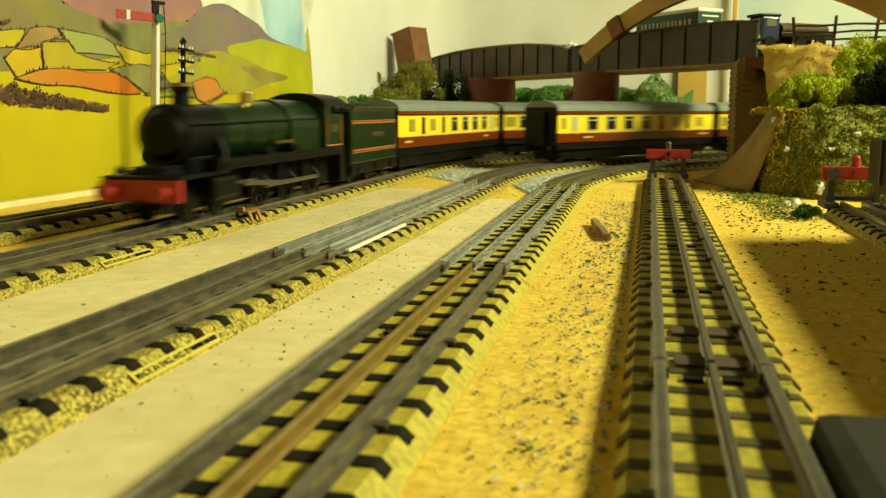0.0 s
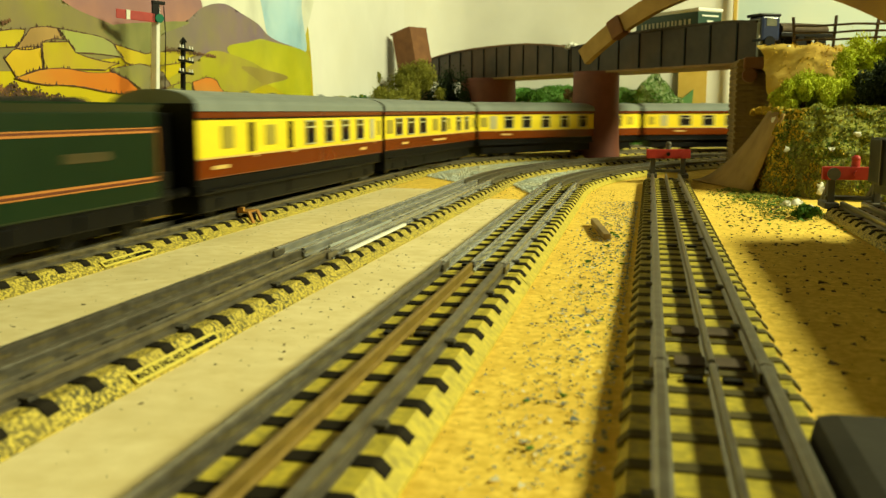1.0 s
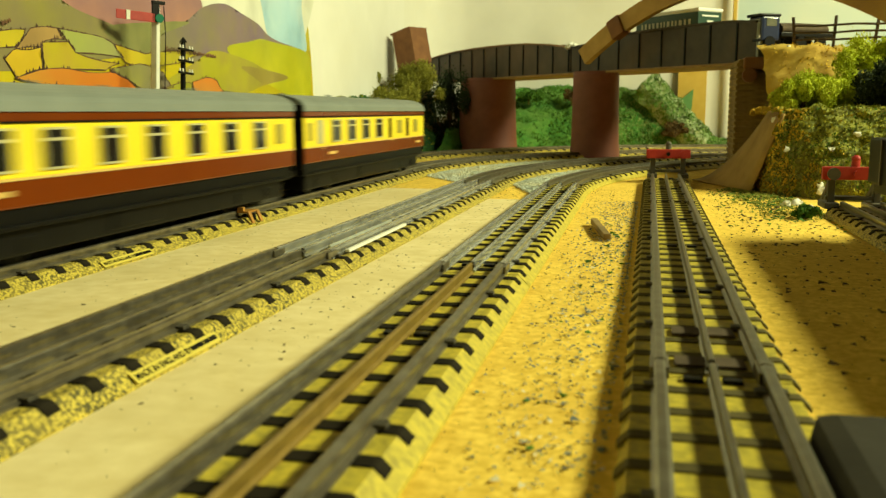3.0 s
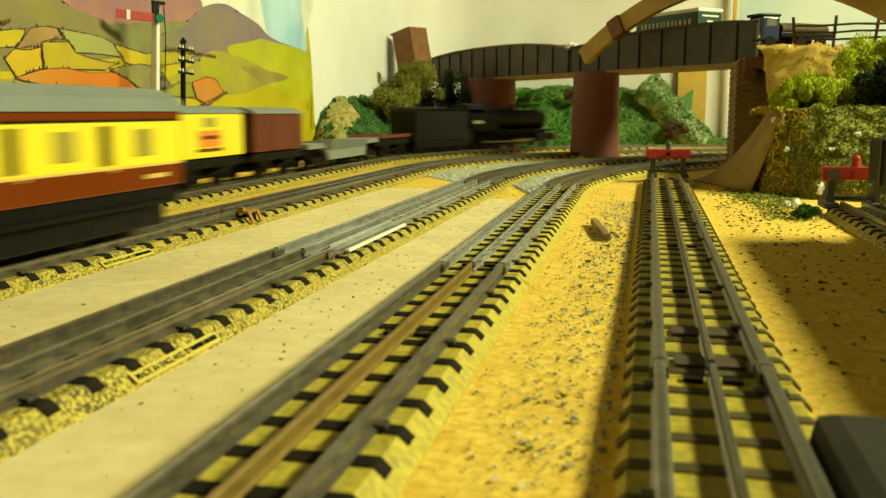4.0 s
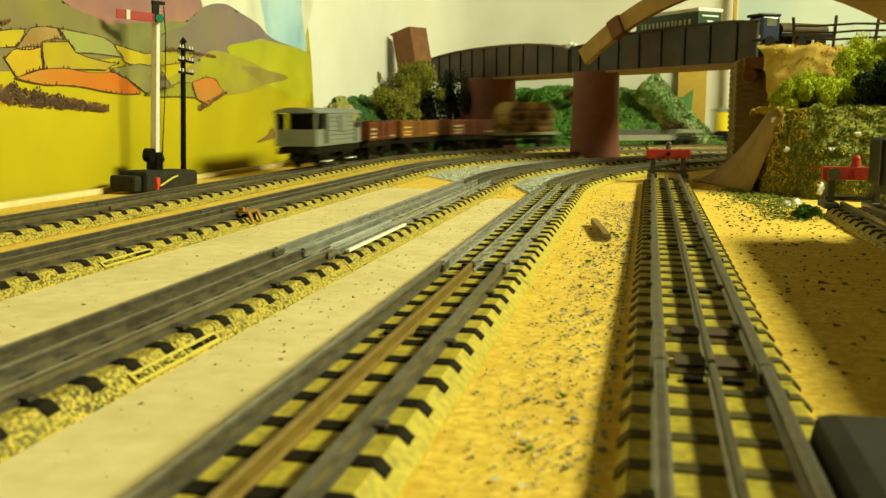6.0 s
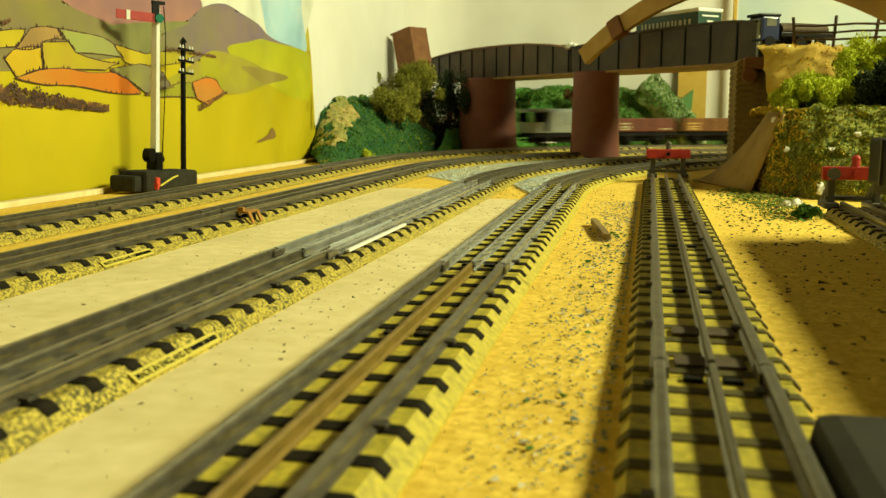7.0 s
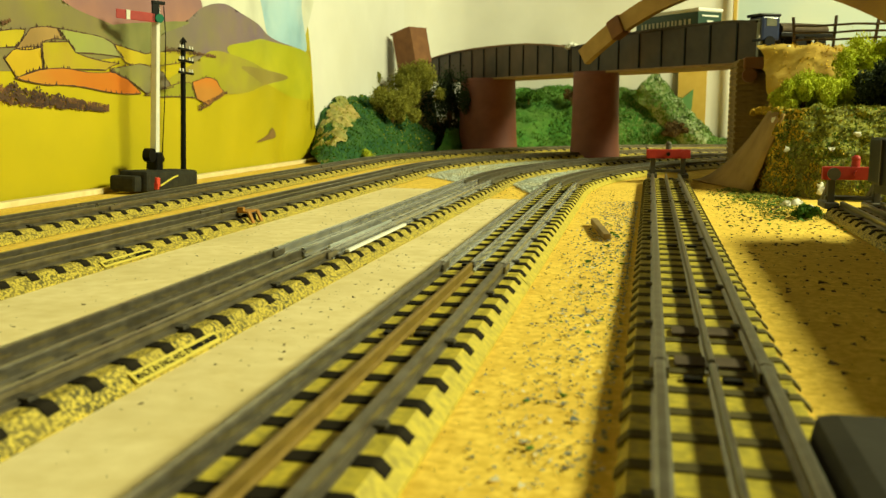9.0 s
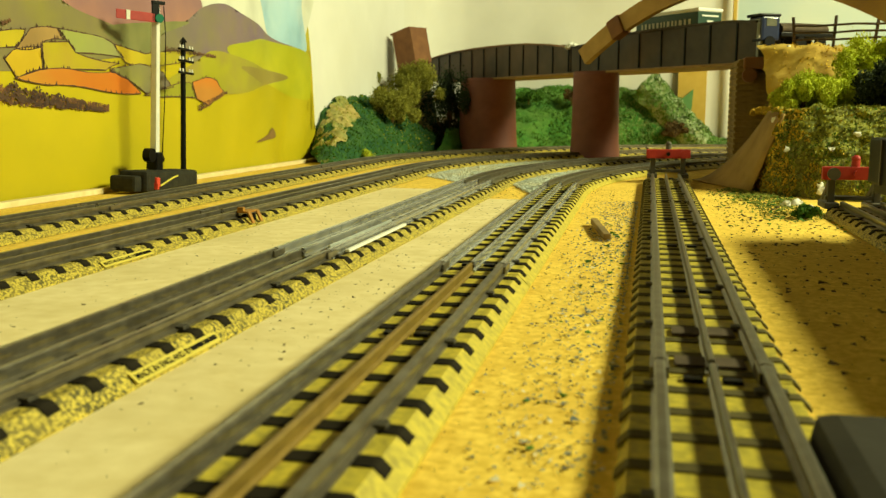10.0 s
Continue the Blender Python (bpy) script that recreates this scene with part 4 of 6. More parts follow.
q = A.lerp(B, 0.13)
part("joint_band", box((q.x, q.y, 0.105 + 0.059 * (1 - 0.74 ** 2)), (0.016, 0.012, 0.0190), 0.001, Euler((0, radians(-27), radians(-39))).to_matrix()), M_BOX, rib)


# ---------- cliffs, hills ----------
def terrain(name, fn, nu, nv, material, label, category="rock", rough=0.004, seed=0, kind="structure", scale=60):
    """A rough sheet fn(u, v), closed down to the board."""
    bm = bmesh.new()
    grid = []
    for i in range(nu + 1):
        row = []
        for j in range(nv + 1):
            p = Vector(fn(i / nu, j / nv))
            d = noise.noise_vector(p * scale + Vector((seed, 0, 0))) * rough + noise.noise_vector(p * scale * 4 + Vector((0, seed, 0))) * rough * 0.4
            p2 = p + d
            if p.z < 0.0005:
                p2.z = -0.001
            row.append(bm.verts.new(p2))
        grid.append(row)
    for i in range(nu):
        for j in range(nv):
            bm.faces.new((grid[i][j], grid[i + 1][j], grid[i + 1][j + 1], grid[i][j + 1]))
    return tagged(part(name, bm, material, smooth=True), label, category, kind=kind)


def bez(pts, u):
    n = len(pts) - 1
    k = min(int(u * n), n - 1)
    return Vector(pts[k]).lerp(Vector(pts[k + 1]), u * n - k)


# low flocked rock: face from the flap's corner to the right, ledge on top
FOOT = [(0.066, 0.67, 0), (0.071, 0.588, 0), (0.10, 0.556, 0), (0.16, 0.535, 0), (0.30, 0.50, 0)]
BROW = [(0.079, 0.68, 0.050), (0.082, 0.612, 0.051), (0.105, 0.600, 0.052), (0.17, 0.590, 0.052), (0.31, 0.58, 0.052)]


def low_rock(u, v):
    if v < 0.6:
        w = v / 0.6
        p = bez(FOOT, u).lerp(bez(BROW, u), w)
        p.z = 0.052 * w ** 0.8
        return p
    p = bez(BROW, u)
    p.y += (v - 0.6) / 0.4 * (0.80 - p.y)
    return p


terrain("flocked_rock", low_rock, 110, 80, M_ROCK, "low rock face flocked in olive and ochre", rough=0.0036, seed=3, scale=95)


def cliff(u, v):
    x = 0.086 + 0.314 * u
    if v < 0.55:
        w = v / 0.55
        return Vector((x, 0.735 + 0.03 * w - 0.02 * math.sin(u * 9), 0.045 + 0.055 * w))
    w = (v - 0.55) / 0.45
    return Vector((x, 0.765 + (0.83 - 0.765 + min(u * 3, 1) * 0.12) * w, 0.100 + 0.004 * w))


terrain("upper_cliff", cliff, 80, 40, M_CLIFF, "ochre plaster cliff top below a fence", rough=0.005, seed=9)

# abutment under the bridge end, brick courses in relief
ab = thing("bridge_abutment", "brown brick-paper abutment under the bridge end", "abutment", kind="structure")
part("block", box((0.112, 0.812, 0.046), (0.088, 0.062, 0.092), 0.001), M_ABUT, ab)
course = small_box_mesh("brick_course", (0.0902, 0.0642, 0.0030), M_ABUT, 0.0004)
for i in range(19):
    shared("brick_course", course, ab, pose(0.112, 0.812, 0.0035 + i * 0.0047))
part("corbel", box((0.086, 0.80, 0.0885), (0.028, 0.05, 0.010), 0.002), M_BOX, ab)
part("corbel", cyl((0.0765, 0.777, 0.079), 0.0055, 0.010, "y", 18), M_BOX, ab)

# brown paper flap at the rock's corner
bm = bmesh.new()
rows = []
for i in range(13):
    u = i / 12
    a = Vector((0.078, 0.648, 0.051)).lerp(Vector((0.032, 0.690, 0.0005)), u)
    a.z = 0.050 * (1 - u) ** 1.7 + 0.0006
    b = Vector((0.0825, 0.606, 0.049)).lerp(Vector((0.0640, 0.600, 0.0006)), u)
    rows.append([bm.verts.new(a.lerp(b, j / 6) + Vector((0, -0.004 * math.sin(j / 6 * math.pi), 0))) for j in range(7)])
for p, q in zip(rows, rows[1:]):
    for j in range(6):
        bm.faces.new((p[j], p[j + 1], q[j + 1], q[j]))
flap = part("paper_flap", bm, M_FLAP, smooth=True)
so = flap.modifiers.new("thick", "SOLIDIFY")
so.thickness = 0.0008
tagged(flap, "torn brown paper flap draped at the rock's corner", "paper flap")


def far_hill(u, v):
    x = -0.255 + 0.395 * u
    front = np.interp(x, [-0.345, -0.29, -0.24, -0.15, -0.04, 0.14], [0.95, 1.00, 1.14, 1.265, 1.318, 1.345])
    top = np.interp(x, [-0.345, -0.30, -0.2, -0.10, -0.02, 0.03, 0.07, 0.10, 0.14], [0.075, 0.085, 0.088, 0.094, 0.090, 0.070, 0.030, 0.008, 0.0])
    return Vector((x, front + (1.386 - front) * v, top * 0.92 * min(1, v * 1.10) ** 0.75))


terrain("grassy_hill", far_hill, 110, 40, M_GRASS, "bright green flocked hillside behind the bridge", "hill", rough=0.008, seed=21, scale=35)


def chalk(u, v):
    a, b = Vector((-0.020, 1.352, 0.090)), Vector((0.062, 1.328, 0.002))
    p = a.lerp(b, u)
    w = (v - 0.5)
    return p + Vector((0.028 * w + 0.01, -0.010 * math.cos(w * 3), 0.034 * w))


terrain("plaster_outcrop", chalk, 60, 24, M_CHALK, "bare white plaster outcrop on the hillside", rough=0.0045, seed=31)


def bank(u, v):
    y = 0.893 + 0.347 * u - 0.110 * (1 - v) * (1 - max(u, 0.0)) ** 2 - 0.03 * v
    x0 = -0.284 + 0.05 * u * u - 0.006
    h = np.interp(u, [0, 0.05, 0.12, 0.25, 0.5, 1], [0.010, 0.028, 0.050, 0.064, 0.070, 0.06])
    return Vector((x0 - (0.344 + x0) * v, y + 0.03 * v, h * v ** 0.75))


terrain("green_bank", lambda u, v: bank(u, v), 90, 44, M_DARKGRASS, "dark green flocked bank beside the track", "bank", rough=0.004, seed=41)
terrain("tan_outcrop", lambda u, v: bank(0.30 * u, 0.10 + 0.52 * u + (0.90 - 0.52 * u) * v) + Vector((0.004, 0, 0.003 * v)), 44, 40, M_TANROCK, "tan plaster outcrop at the backdrop's edge", rough=0.006, seed=51)


# ---------- bushes ----------
def bush(name, at, r, material, n, leaf, label, seed, category="bush", stem=True):
    rb = random.Random(seed)
    b = thing(name, label, category, at, group="lichen bushes")
    bm = bmesh.new()
    lumps = [(Vector((rb.gauss(0, 0.48) * r[0], rb.gauss(0, 0.48) * r[1], (0.25 + rb.random() * 0.95) * r[2])), rb.uniform(0.20, 0.46)) for _ in range(20)]
    for _ in range(n):
        c, k = rb.choice(lumps)
        d = Vector((rb.gauss(0, 1), rb.gauss(0, 1), rb.gauss(0, 1))).normalized() * k * rb.uniform(0.45, 1.0) * (1.35 if rb.random() < 0.08 else 1.0)
        p = c + Vector((d.x * r[0], d.y * r[1], d.z * r[2]))
        p.z = max(p.z, 0.0)
        e = Euler((rb.uniform(0, 6), rb.uniform(0, 6), rb.uniform(0, 6))).to_matrix()
        s = leaf * rb.uniform(0.6, 1.3)
        vs = [bm.verts.new(p + e @ Vector(q) * s) for q in ((-0.6, 0, 0), (0, -0.35, 0.12), (0.7, 0, 0), (0, 0.35, 0.12))]
        bm.faces.new(vs[:3])
        bm.faces.new((vs[0], vs[2], vs[3]))
    part("crown", bm, material, b)
    bm = tube([(0, 0, -0.002), (r[0] * 0.05, 0, r[2] * 0.5), (r[0] * 0.1, 0, r[2] * 0.9)], min(r) * 0.08, 6)
    for _ in range(5):
        c, k = rb.choice(lumps)
        tube([(0, 0, r[2] * 0.2), c * 0.6 + Vector((0, 0, r[2] * 0.1)), c], min(r) * 0.05, 5, bm)
    part("stem", bm, M_LEAFBROWN, b)
    return b


bush("bush", (-0.305, 1.070, 0.035), (0.030, 0.044, 0.031), M_LEAFOLIVE, 24000, 0.0021, "rounded olive lichen bush on the bank", 1)
bush("bush", (-0.296, 1.150, 0.062), (0.030, 0.032, 0.036), M_LEAFOLIVE, 15000, 0.0021, "rounded olive lichen bush below the portal", 2)
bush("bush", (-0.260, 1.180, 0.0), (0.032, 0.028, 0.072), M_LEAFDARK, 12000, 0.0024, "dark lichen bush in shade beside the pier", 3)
bush("bush", (-0.110, 1.325, 0.062), (0.016, 0.014, 0.014), M_LEAFBROWN, 2600, 0.0026, "small brown lichen bush on the green hill", 4)
bush("bush", (0.034, 1.322, 0.016), (0.015, 0.013, 0.014), M_LEAFBROWN, 2600, 0.0026, "small brown lichen bush near the plaster outcrop", 5)
bush("bush", (-0.170, 1.308, 0.062), (0.02, 0.016, 0.012), M_LEAFGREEN, 2000, 0.0028, "small green foam bush on the hill", 6)
bush("bush", (0.100, 0.660, 0.049), (0.015, 0.022, 0.016), M_LEAFLIME, 12000, 0.0016, "bright lime foam bush on the rock ledge", 11)
bush("bush", (0.118, 0.655, 0.049), (0.018, 0.024, 0.018), M_LEAFLIME, 12000, 0.0016, "bright lime foam bush on the rock ledge", 12)
bush("bush", (0.130, 0.665, 0.049), (0.016, 0.022, 0.016), M_LEAFLIME, 10000, 0.0016, "low lime foam bush on the rock ledge", 17)
bush("bush", (0.112, 0.690, 0.052), (0.018, 0.022, 0.018), M_LEAFLIME, 9000, 0.0016, "bright lime foam bush behind the ledge", 18)
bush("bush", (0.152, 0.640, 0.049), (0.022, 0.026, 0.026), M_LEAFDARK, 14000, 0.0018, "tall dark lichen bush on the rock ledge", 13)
bush("bush", (0.150, 0.690, 0.060), (0.026, 0.020, 0.030), M_LEAFLIME, 13000, 0.0017, "lime foam bush behind the dark bush", 14)
bush("bush", (-0.292, 0.915, 0.0), (0.012, 0.016, 0.008), M_LEAFLIME, 1200, 0.0020, "low pale foam tuft beside the far track", 15)
bush("bush", (0.0735, 0.455, 0.0), (0.0066, 0.006, 0.0045), M_LEAFGREEN, 1000, 0.0014, "small loose green foam clump on the board", 16)

# ---------- on the cliff: fence, lorry, flat load ----------
fence = thing("rail_fence", "dark wooden rail fence along the cliff edge", "fence")
FA, FB = Vector((0.112, 0.800, 0.1015)), Vector((0.26, 0.765, 0.1015))
for i in range(6):
    p = FA.lerp(FB, i / 5)
    part("post", box((p.x, p.y, p.z + 0.011), (0.0022, 0.0022, 0.027), 0.0003, Euler((0, radians((-5, 3, 6, -4, 2, 0)[i]), 0)).to_matrix()), M_GIRDER, fence)
for k, z in enumerate((0.0060, 0.0115, 0.0170)):
    part("rail", tube([FA.lerp(FB, j / 10) + Vector((0, -0.0015, z + 0.0005 * math.sin(j * 2.1 + k))) for j in range(11)], 0.0009, 6), M_GIRDER, fence)

lorry = thing("toy_lorry", "dark blue toy lorry with a black flat bed", "lorry", (0.0935, 0.842, 0.1040))
lorry.rotation_euler = (0, 0, radians(-62))
part("cab", box((0, 0, 0.0165), (0.019, 0.018, 0.021), 0.0022), M_BLUE, lorry)
part("cab_roof", box((0, -0.001, 0.0275), (0.020, 0.021, 0.0026), 0.001), M_BLACK, lorry)
for sx in (-1, 1):
    part("side_window", box((sx * 0.0095, 0.0005, 0.0215), (0.0006, 0.010, 0.0066), 0.0003), M_LORRYGLASS, lorry)
part("windscreen", box((0, -0.0091, 0.0215), (0.015, 0.0006, 0.0066), 0.0003), M_LORRYGLASS, lorry)
for sx in (-1, 1):
    part("headlight", cyl((sx * 0.0065, -0.0093, 0.0095), 0.0016, 0.0012, "y", 12), M_WHITE, lorry)
part("bumper", box((0, -0.0098, 0.0065), (0.019, 0.0016, 0.0022), 0.0004), M_BLACK, lorry)
part("flat_bed", box((0, 0.037, 0.0115), (0.020, 0.054, 0.0040), 0.0008), M_BLACK, lorry)
part("load", add_cyl(add_cyl(cyl((-0.004, 0.037, 0.0165), 0.0032, 0.046, "y", 14), (0.0035, 0.037, 0.0165), 0.0032, 0.046, "y", 14), (0, 0.037, 0.0195), 0.0024, 0.044, "y", 14), M_TIE, lorry)
for sx in (-1, 1):
    for y in (-0.001, 0.030, 0.050):
        part("wheel", cyl((sx * 0.0088, y, 0.0050), 0.0050, 0.0036, "x", 18), M_BLACK, lorry)

van = thing("container_wagon", "bottle-green container wagon with a white roof on the bridge", "wagon")
van.matrix_basis = BR_M @ pose(0.487, 0.026, 0.0075)
part("underframe", box((0, 0, 0.0085), (0.090, 0.026, 0.005), 0.0006), M_BLACK, van)
for x in (-0.028, 0.028):
    for y in (-0.009, 0.009):
        part("wheel", cyl((x, y, 0.006), 0.006, 0.002, "y", 18), M_BLACK, van)
part("body", box((0, 0, 0.0275), (0.088, 0.030, 0.033), 0.0008), M_BOTTLE, van)
part("roof", box((0, 0, 0.0455), (0.090, 0.032, 0.0036), 0.0014), M_WHITE, van)
rb = random.Random(3)
x = -0.036
while x < 0.036:
    w = rb.uniform(0.003, 0.006)
    part("lettering_bar", box((x + w / 2, -0.0153, 0.0345), (w * 0.6, 0.0004, 0.0058), 0.0001), M_FROST, van)
    x += w + 0.0012
for z, w in ((0.0400, 0.021), (0.0350, 0.008), (0.0300, 0.021)):
    part("lettering_bar", box((0.0443, 0, z), (0.0004, w, 0.0015)), M_WHITE, van)

# torn white card where the cliff meets the bridge, and over the girders' joint
def torn_card(at, size, seed, label):
    rb = random.Random(seed)
    bm = bmesh.new()
    add_ball(bm, (0, 0, 0), size, 3)
    for v in bm.verts:
        v.co *= 1 + 0.8 * noise.noise(v.co * 260 + Vector((seed * 1.7, 0, 0)))
    ob = part("torn_card", bm, M_WHITE)
    ob.location = at
    return tagged(ob, label, "card scrap", group="torn card scraps")


torn_card((0.1010, 0.7560, 0.0925), (0.0042, 0.0026, 0.0068), 4, "torn white card scrap at the cliff's edge")
q = BR_M @ Vector((0.352, -0.0030, 0.0300))
torn_card((q.x, q.y, q.z), (0.0060, 0.0030, 0.0034), 9, "torn white card scrap over the girders' joint")

# papers on the end wall
ob = tagged(part("wall_paper", box((0, 0, 0), (0.040, 0.003, 0.105), 0.0003), M_OCHREPAPER), "ochre paper panel on the end wall", "paper")
ob.location = (0.058, 1.3815, 0.077)
bm = extrude_profile([(0.030, 0.056), (0.058, 0.048), (0.060, 0.082)], 1.3750, 1.3785)
tagged(part("paper_scrap", bm, M_GREENPAPER), "green paper scrap on the ochre panel", "paper")
ob = tagged(part("corner_post", box((0, 0, 0), (0.005, 0.008, 0.26), 0.0006), M_OCHREPAPER), "thin ochre post at the wall's corner", "post")
ob.location = (0.1125, 1.378, 0.13)


# ---------- loose bits on the board ----------
def scatter(name, n, area, material, label, size, seed, category="debris"):
    """Angular crumbs over an area, each dropped on the board."""
    rb = random.Random(seed)
    bm = bmesh.new()
    k = 0
    while k < n:
        x, y = area(rb)
        s = size * rb.uniform(0.5, 1.6) * (1.7 if rb.random() < 0.06 else 1)
        e = Euler((rb.uniform(0, 6), rb.uniform(0, 6), rb.uniform(0, 6))).to_matrix()
        c = Vector((x, y, s * 0.16 + 0.0003))
        vs = []
        for q in ((0.5, 0.4, -0.3), (-0.6, 0.3, -0.2), (0.1, -0.6, -0.3), (0, 0, 0.5)):
            w = e @ (Vector(q) * rb.uniform(0.6, 1.3)) * s
            vs.append(bm.verts.new(c + Vector((w.x, w.y * rb.uniform(0.6, 1.3), w.z * 0.4))))
        for f in ((0, 1, 2), (0, 1, 3), (1, 2, 3), (2, 0, 3)):
            bm.faces.new([vs[i] for i in f])
        k += 1
    return tagged(part(name, bm, material), label, category, kind="stuff")


def strip_area(x0, x1, y0, y1, dense=None):
    def f(rb):
        y = y0 + (y1 - y0) * rb.random() ** 0.85
        x = rb.gauss(dense, (x1 - x0) * 0.28) if dense is not None else rb.uniform(x0, x1)
        return min(max(x, x0), x1), y
    return f


scatter("slate_chips", 1500, strip_area(-0.031, -0.0055, 0.09, 0.52, -0.013), M_SPECK, "scattered blue-grey slate chips", 0.00075, 1)
scatter("crumbs", 350, strip_area(-0.034, -0.006, 0.08, 0.60), M_SPECKDARK, "scattered dark crumbs", 0.0006, 2)
scatter("crumbs", 420, strip_area(0.031, 0.083, 0.12, 0.62), M_SPECKDARK, "scattered dark crumbs", 0.0012, 3)
scatter("green_flock", 170, strip_area(0.036, 0.084, 0.40, 0.60), M_LEAFGREEN, "scattered tufts of green flock", 0.0014, 4)
scatter("olive_flock", 420, strip_area(0.056, 0.0835, 0.45, 0.56), M_LEAFOLIVE, "loose olive flock beside the bay track", 0.0012, 19)
scatter("green_flock", 700, strip_area(0.054, 0.0835, 0.44, 0.57), M_LEAFGREEN, "drift of green flock at the rock's foot", 0.0011, 5)


def foot_area(spread):
    def f(rb):
        while True:
            u = rb.random()
            p = bez(FOOT, u * 0.62)
            d = abs(rb.gauss(0, spread))
            q = Vector((p.x - d * 0.35, p.y - d, 0))
            if q.x < 0.0845 and noise.noise(q * 55) > -0.12:
                return q.x, q.y
    return f


scatter("olive_flock", 3200, foot_area(0.020), M_LEAFOLIVE, "drift of olive flock at the rock's foot", 0.0014, 9)
scatter("green_flock", 1500, foot_area(0.026), M_LEAFGREEN, "drift of dark green flock at the rock's foot", 0.0012, 10)
scatter("slate_chips", 160, strip_area(-0.09, -0.071, 0.16, 0.60), M_SPECKDARK, "scattered dark crumbs", 0.0007, 6)
scatter("slate_chips", 120, strip_area(-0.168, -0.126, 0.18, 0.60), M_SPECKDARK, "scattered dark crumbs", 0.0006, 7)
scatter("green_flock", 60, strip_area(-0.02, -0.006, 0.12, 0.42), M_LEAFGREEN, "scattered tufts of green flock", 0.0012, 8)

M_PALECHIP = mat("pale_chips", (0.55, 0.50, 0.34), (0.72, 0.68, 0.52), 0.0015, 0.9, bump=0)
M_TEAL = mat("teal_chips", (0.04, 0.16, 0.13), (0.10, 0.26, 0.22), 0.0015, 0.9, bump=0)
scatter("pale_chips", 700, strip_area(-0.032, -0.005, 0.09, 0.52, -0.014), M_PALECHIP, "scattered pale stone chips", 0.0006, 21)
scatter("teal_chips", 260, strip_area(-0.030, -0.005, 0.10, 0.50, -0.013), M_TEAL, "scattered teal flock chips", 0.0006, 22)
scatter("crumbs", 700, strip_area(-0.034, -0.005, 0.07, 0.60), M_SPECKDARK, "fine dark crumbs on the board", 0.00035, 23)
scatter("crumbs", 700, strip_area(0.031, 0.083, 0.10, 0.62), M_SPECKDARK, "fine dark crumbs on the board", 0.00045, 24)
scatter("crumbs", 420, strip_area(-0.168, -0.126, 0.14, 0.60), M_SPECKDARK, "fine dark crumbs on the card", 0.0004, 25)
scatter("crumbs", 420, strip_area(-0.09, -0.071, 0.10, 0.58), M_SPECKDARK, "fine dark crumbs on the card", 0.0004, 26)


def tree_of(ob):
    me = ob.data
    return BVHTree.FromPolygons([v.co for v in me.vertices], [q.vertices for q in me.polygons])


def flock_on(ob, n, leaf, material, label, seed, keep=lambda p: True):
    """Loose flock stuck all over a rough slope."""
    rb = random.Random(seed)
    me = ob.data
    polys = [q for q in me.polygons if keep(q.center)]
    w = np.cumsum([q.area for q in polys])
    verts, faces = [], []
    for _ in range(n):
        q = polys[int(np.searchsorted(w, rb.random() * w[-1]))]
        vs = [me.vertices[i].co for i in q.vertices]
        p = vs[0].lerp(vs[1], rb.random()).lerp(vs[3].lerp(vs[2], rb.random()), rb.random()) + q.normal * rb.uniform(-0.2, 0.5) * leaf
        e = Euler((rb.uniform(0, 6), rb.uniform(0, 6), rb.uniform(0, 6))).to_matrix()
        s = leaf * rb.uniform(0.4, 1.3)
        k = len(verts)
        verts += [p + e @ Vector(c) * s for c in ((-0.6, 0, 0), (0.1, -0.4, 0.2), (0.6, 0.05, 0), (0, 0.4, 0.15))]
        faces += [(k, k + 1, k + 2), (k, k + 2, k + 3)]
    m2 = bpy.data.meshes.new("flock")
    m2.from_pydata(verts, [], faces)
    m2.materials.append(material)
    return tagged(new("flock", m2), label, "flock", kind="stuff")


M_OCHREFLOCK = mat("ochre_flock", (0.48, 0.29, 0.016), (0.80, 0.55, 0.06), 0.004, 0.95, bump=0)
M_OLIVEFLOCK = mat("olive_flock", (0.15, 0.175, 0.012), (0.52, 0.50, 0.06), 0.004, 0.95, bump=0)
M_PALEFLOCK = mat("pale_olive_flock", (0.17, 0.20, 0.025), (0.38, 0.38, 0.08), 0.002, 0.95, bump=0)
M_PALEGRASS = mat("pale_grass", (0.10, 0.20, 0.03), (0.30, 0.38, 0.13), 0.004, 0.95, bump=0)
M_GRASSFLOCK = mat("grass_flock", (0.03, 0.15, 0.015), (0.18, 0.36, 0.06), 0.002, 0.95, bump=0)
ROCKS = {o.name: o for o in scene.objects if o.type == "MESH"}
FACE = lambda p: p.x < 0.175 and p.y < 0.68
flock_on(ROCKS["flocked_rock"], 17000, 0.0019, M_OLIVEFLOCK, "olive flock stuck on the rock face", 1, FACE)
flock_on(ROCKS["flocked_rock"], 9000, 0.0022, M_OCHREFLOCK, "ochre flock stuck on the rock's corner", 2, lambda p: p.x + 0.018 * noise.noise(p * 90) < 0.090)
flock_on(ROCKS["flocked_rock"], 1000, 0.0020, M_OCHREFLOCK, "ochre flock dotted over the rock face", 12, lambda p: noise.noise(p * 70) > 0.05)
flock_on(ROCKS["flocked_rock"], 5000, 0.0021, M_PALEFLOCK, "pale olive flock dotted over the rock face", 13, lambda p: FACE(p) and p.x > 0.085)
flock_on(ROCKS["flocked_rock"], 4500, 0.0017, M_LEAFGREEN, "dark green flock dotted over the rock face", 14, lambda p: FACE(p) and noise.noise(p * 60 + Vector((7, 0, 0))) > 0.0 and p.x > 0.078)
flock_on(ROCKS["grassy_hill"], 5000, 0.0028, M_PALEGRASS, "pale brushed grass flock on the hillside", 15, lambda p: p.x > -0.045)
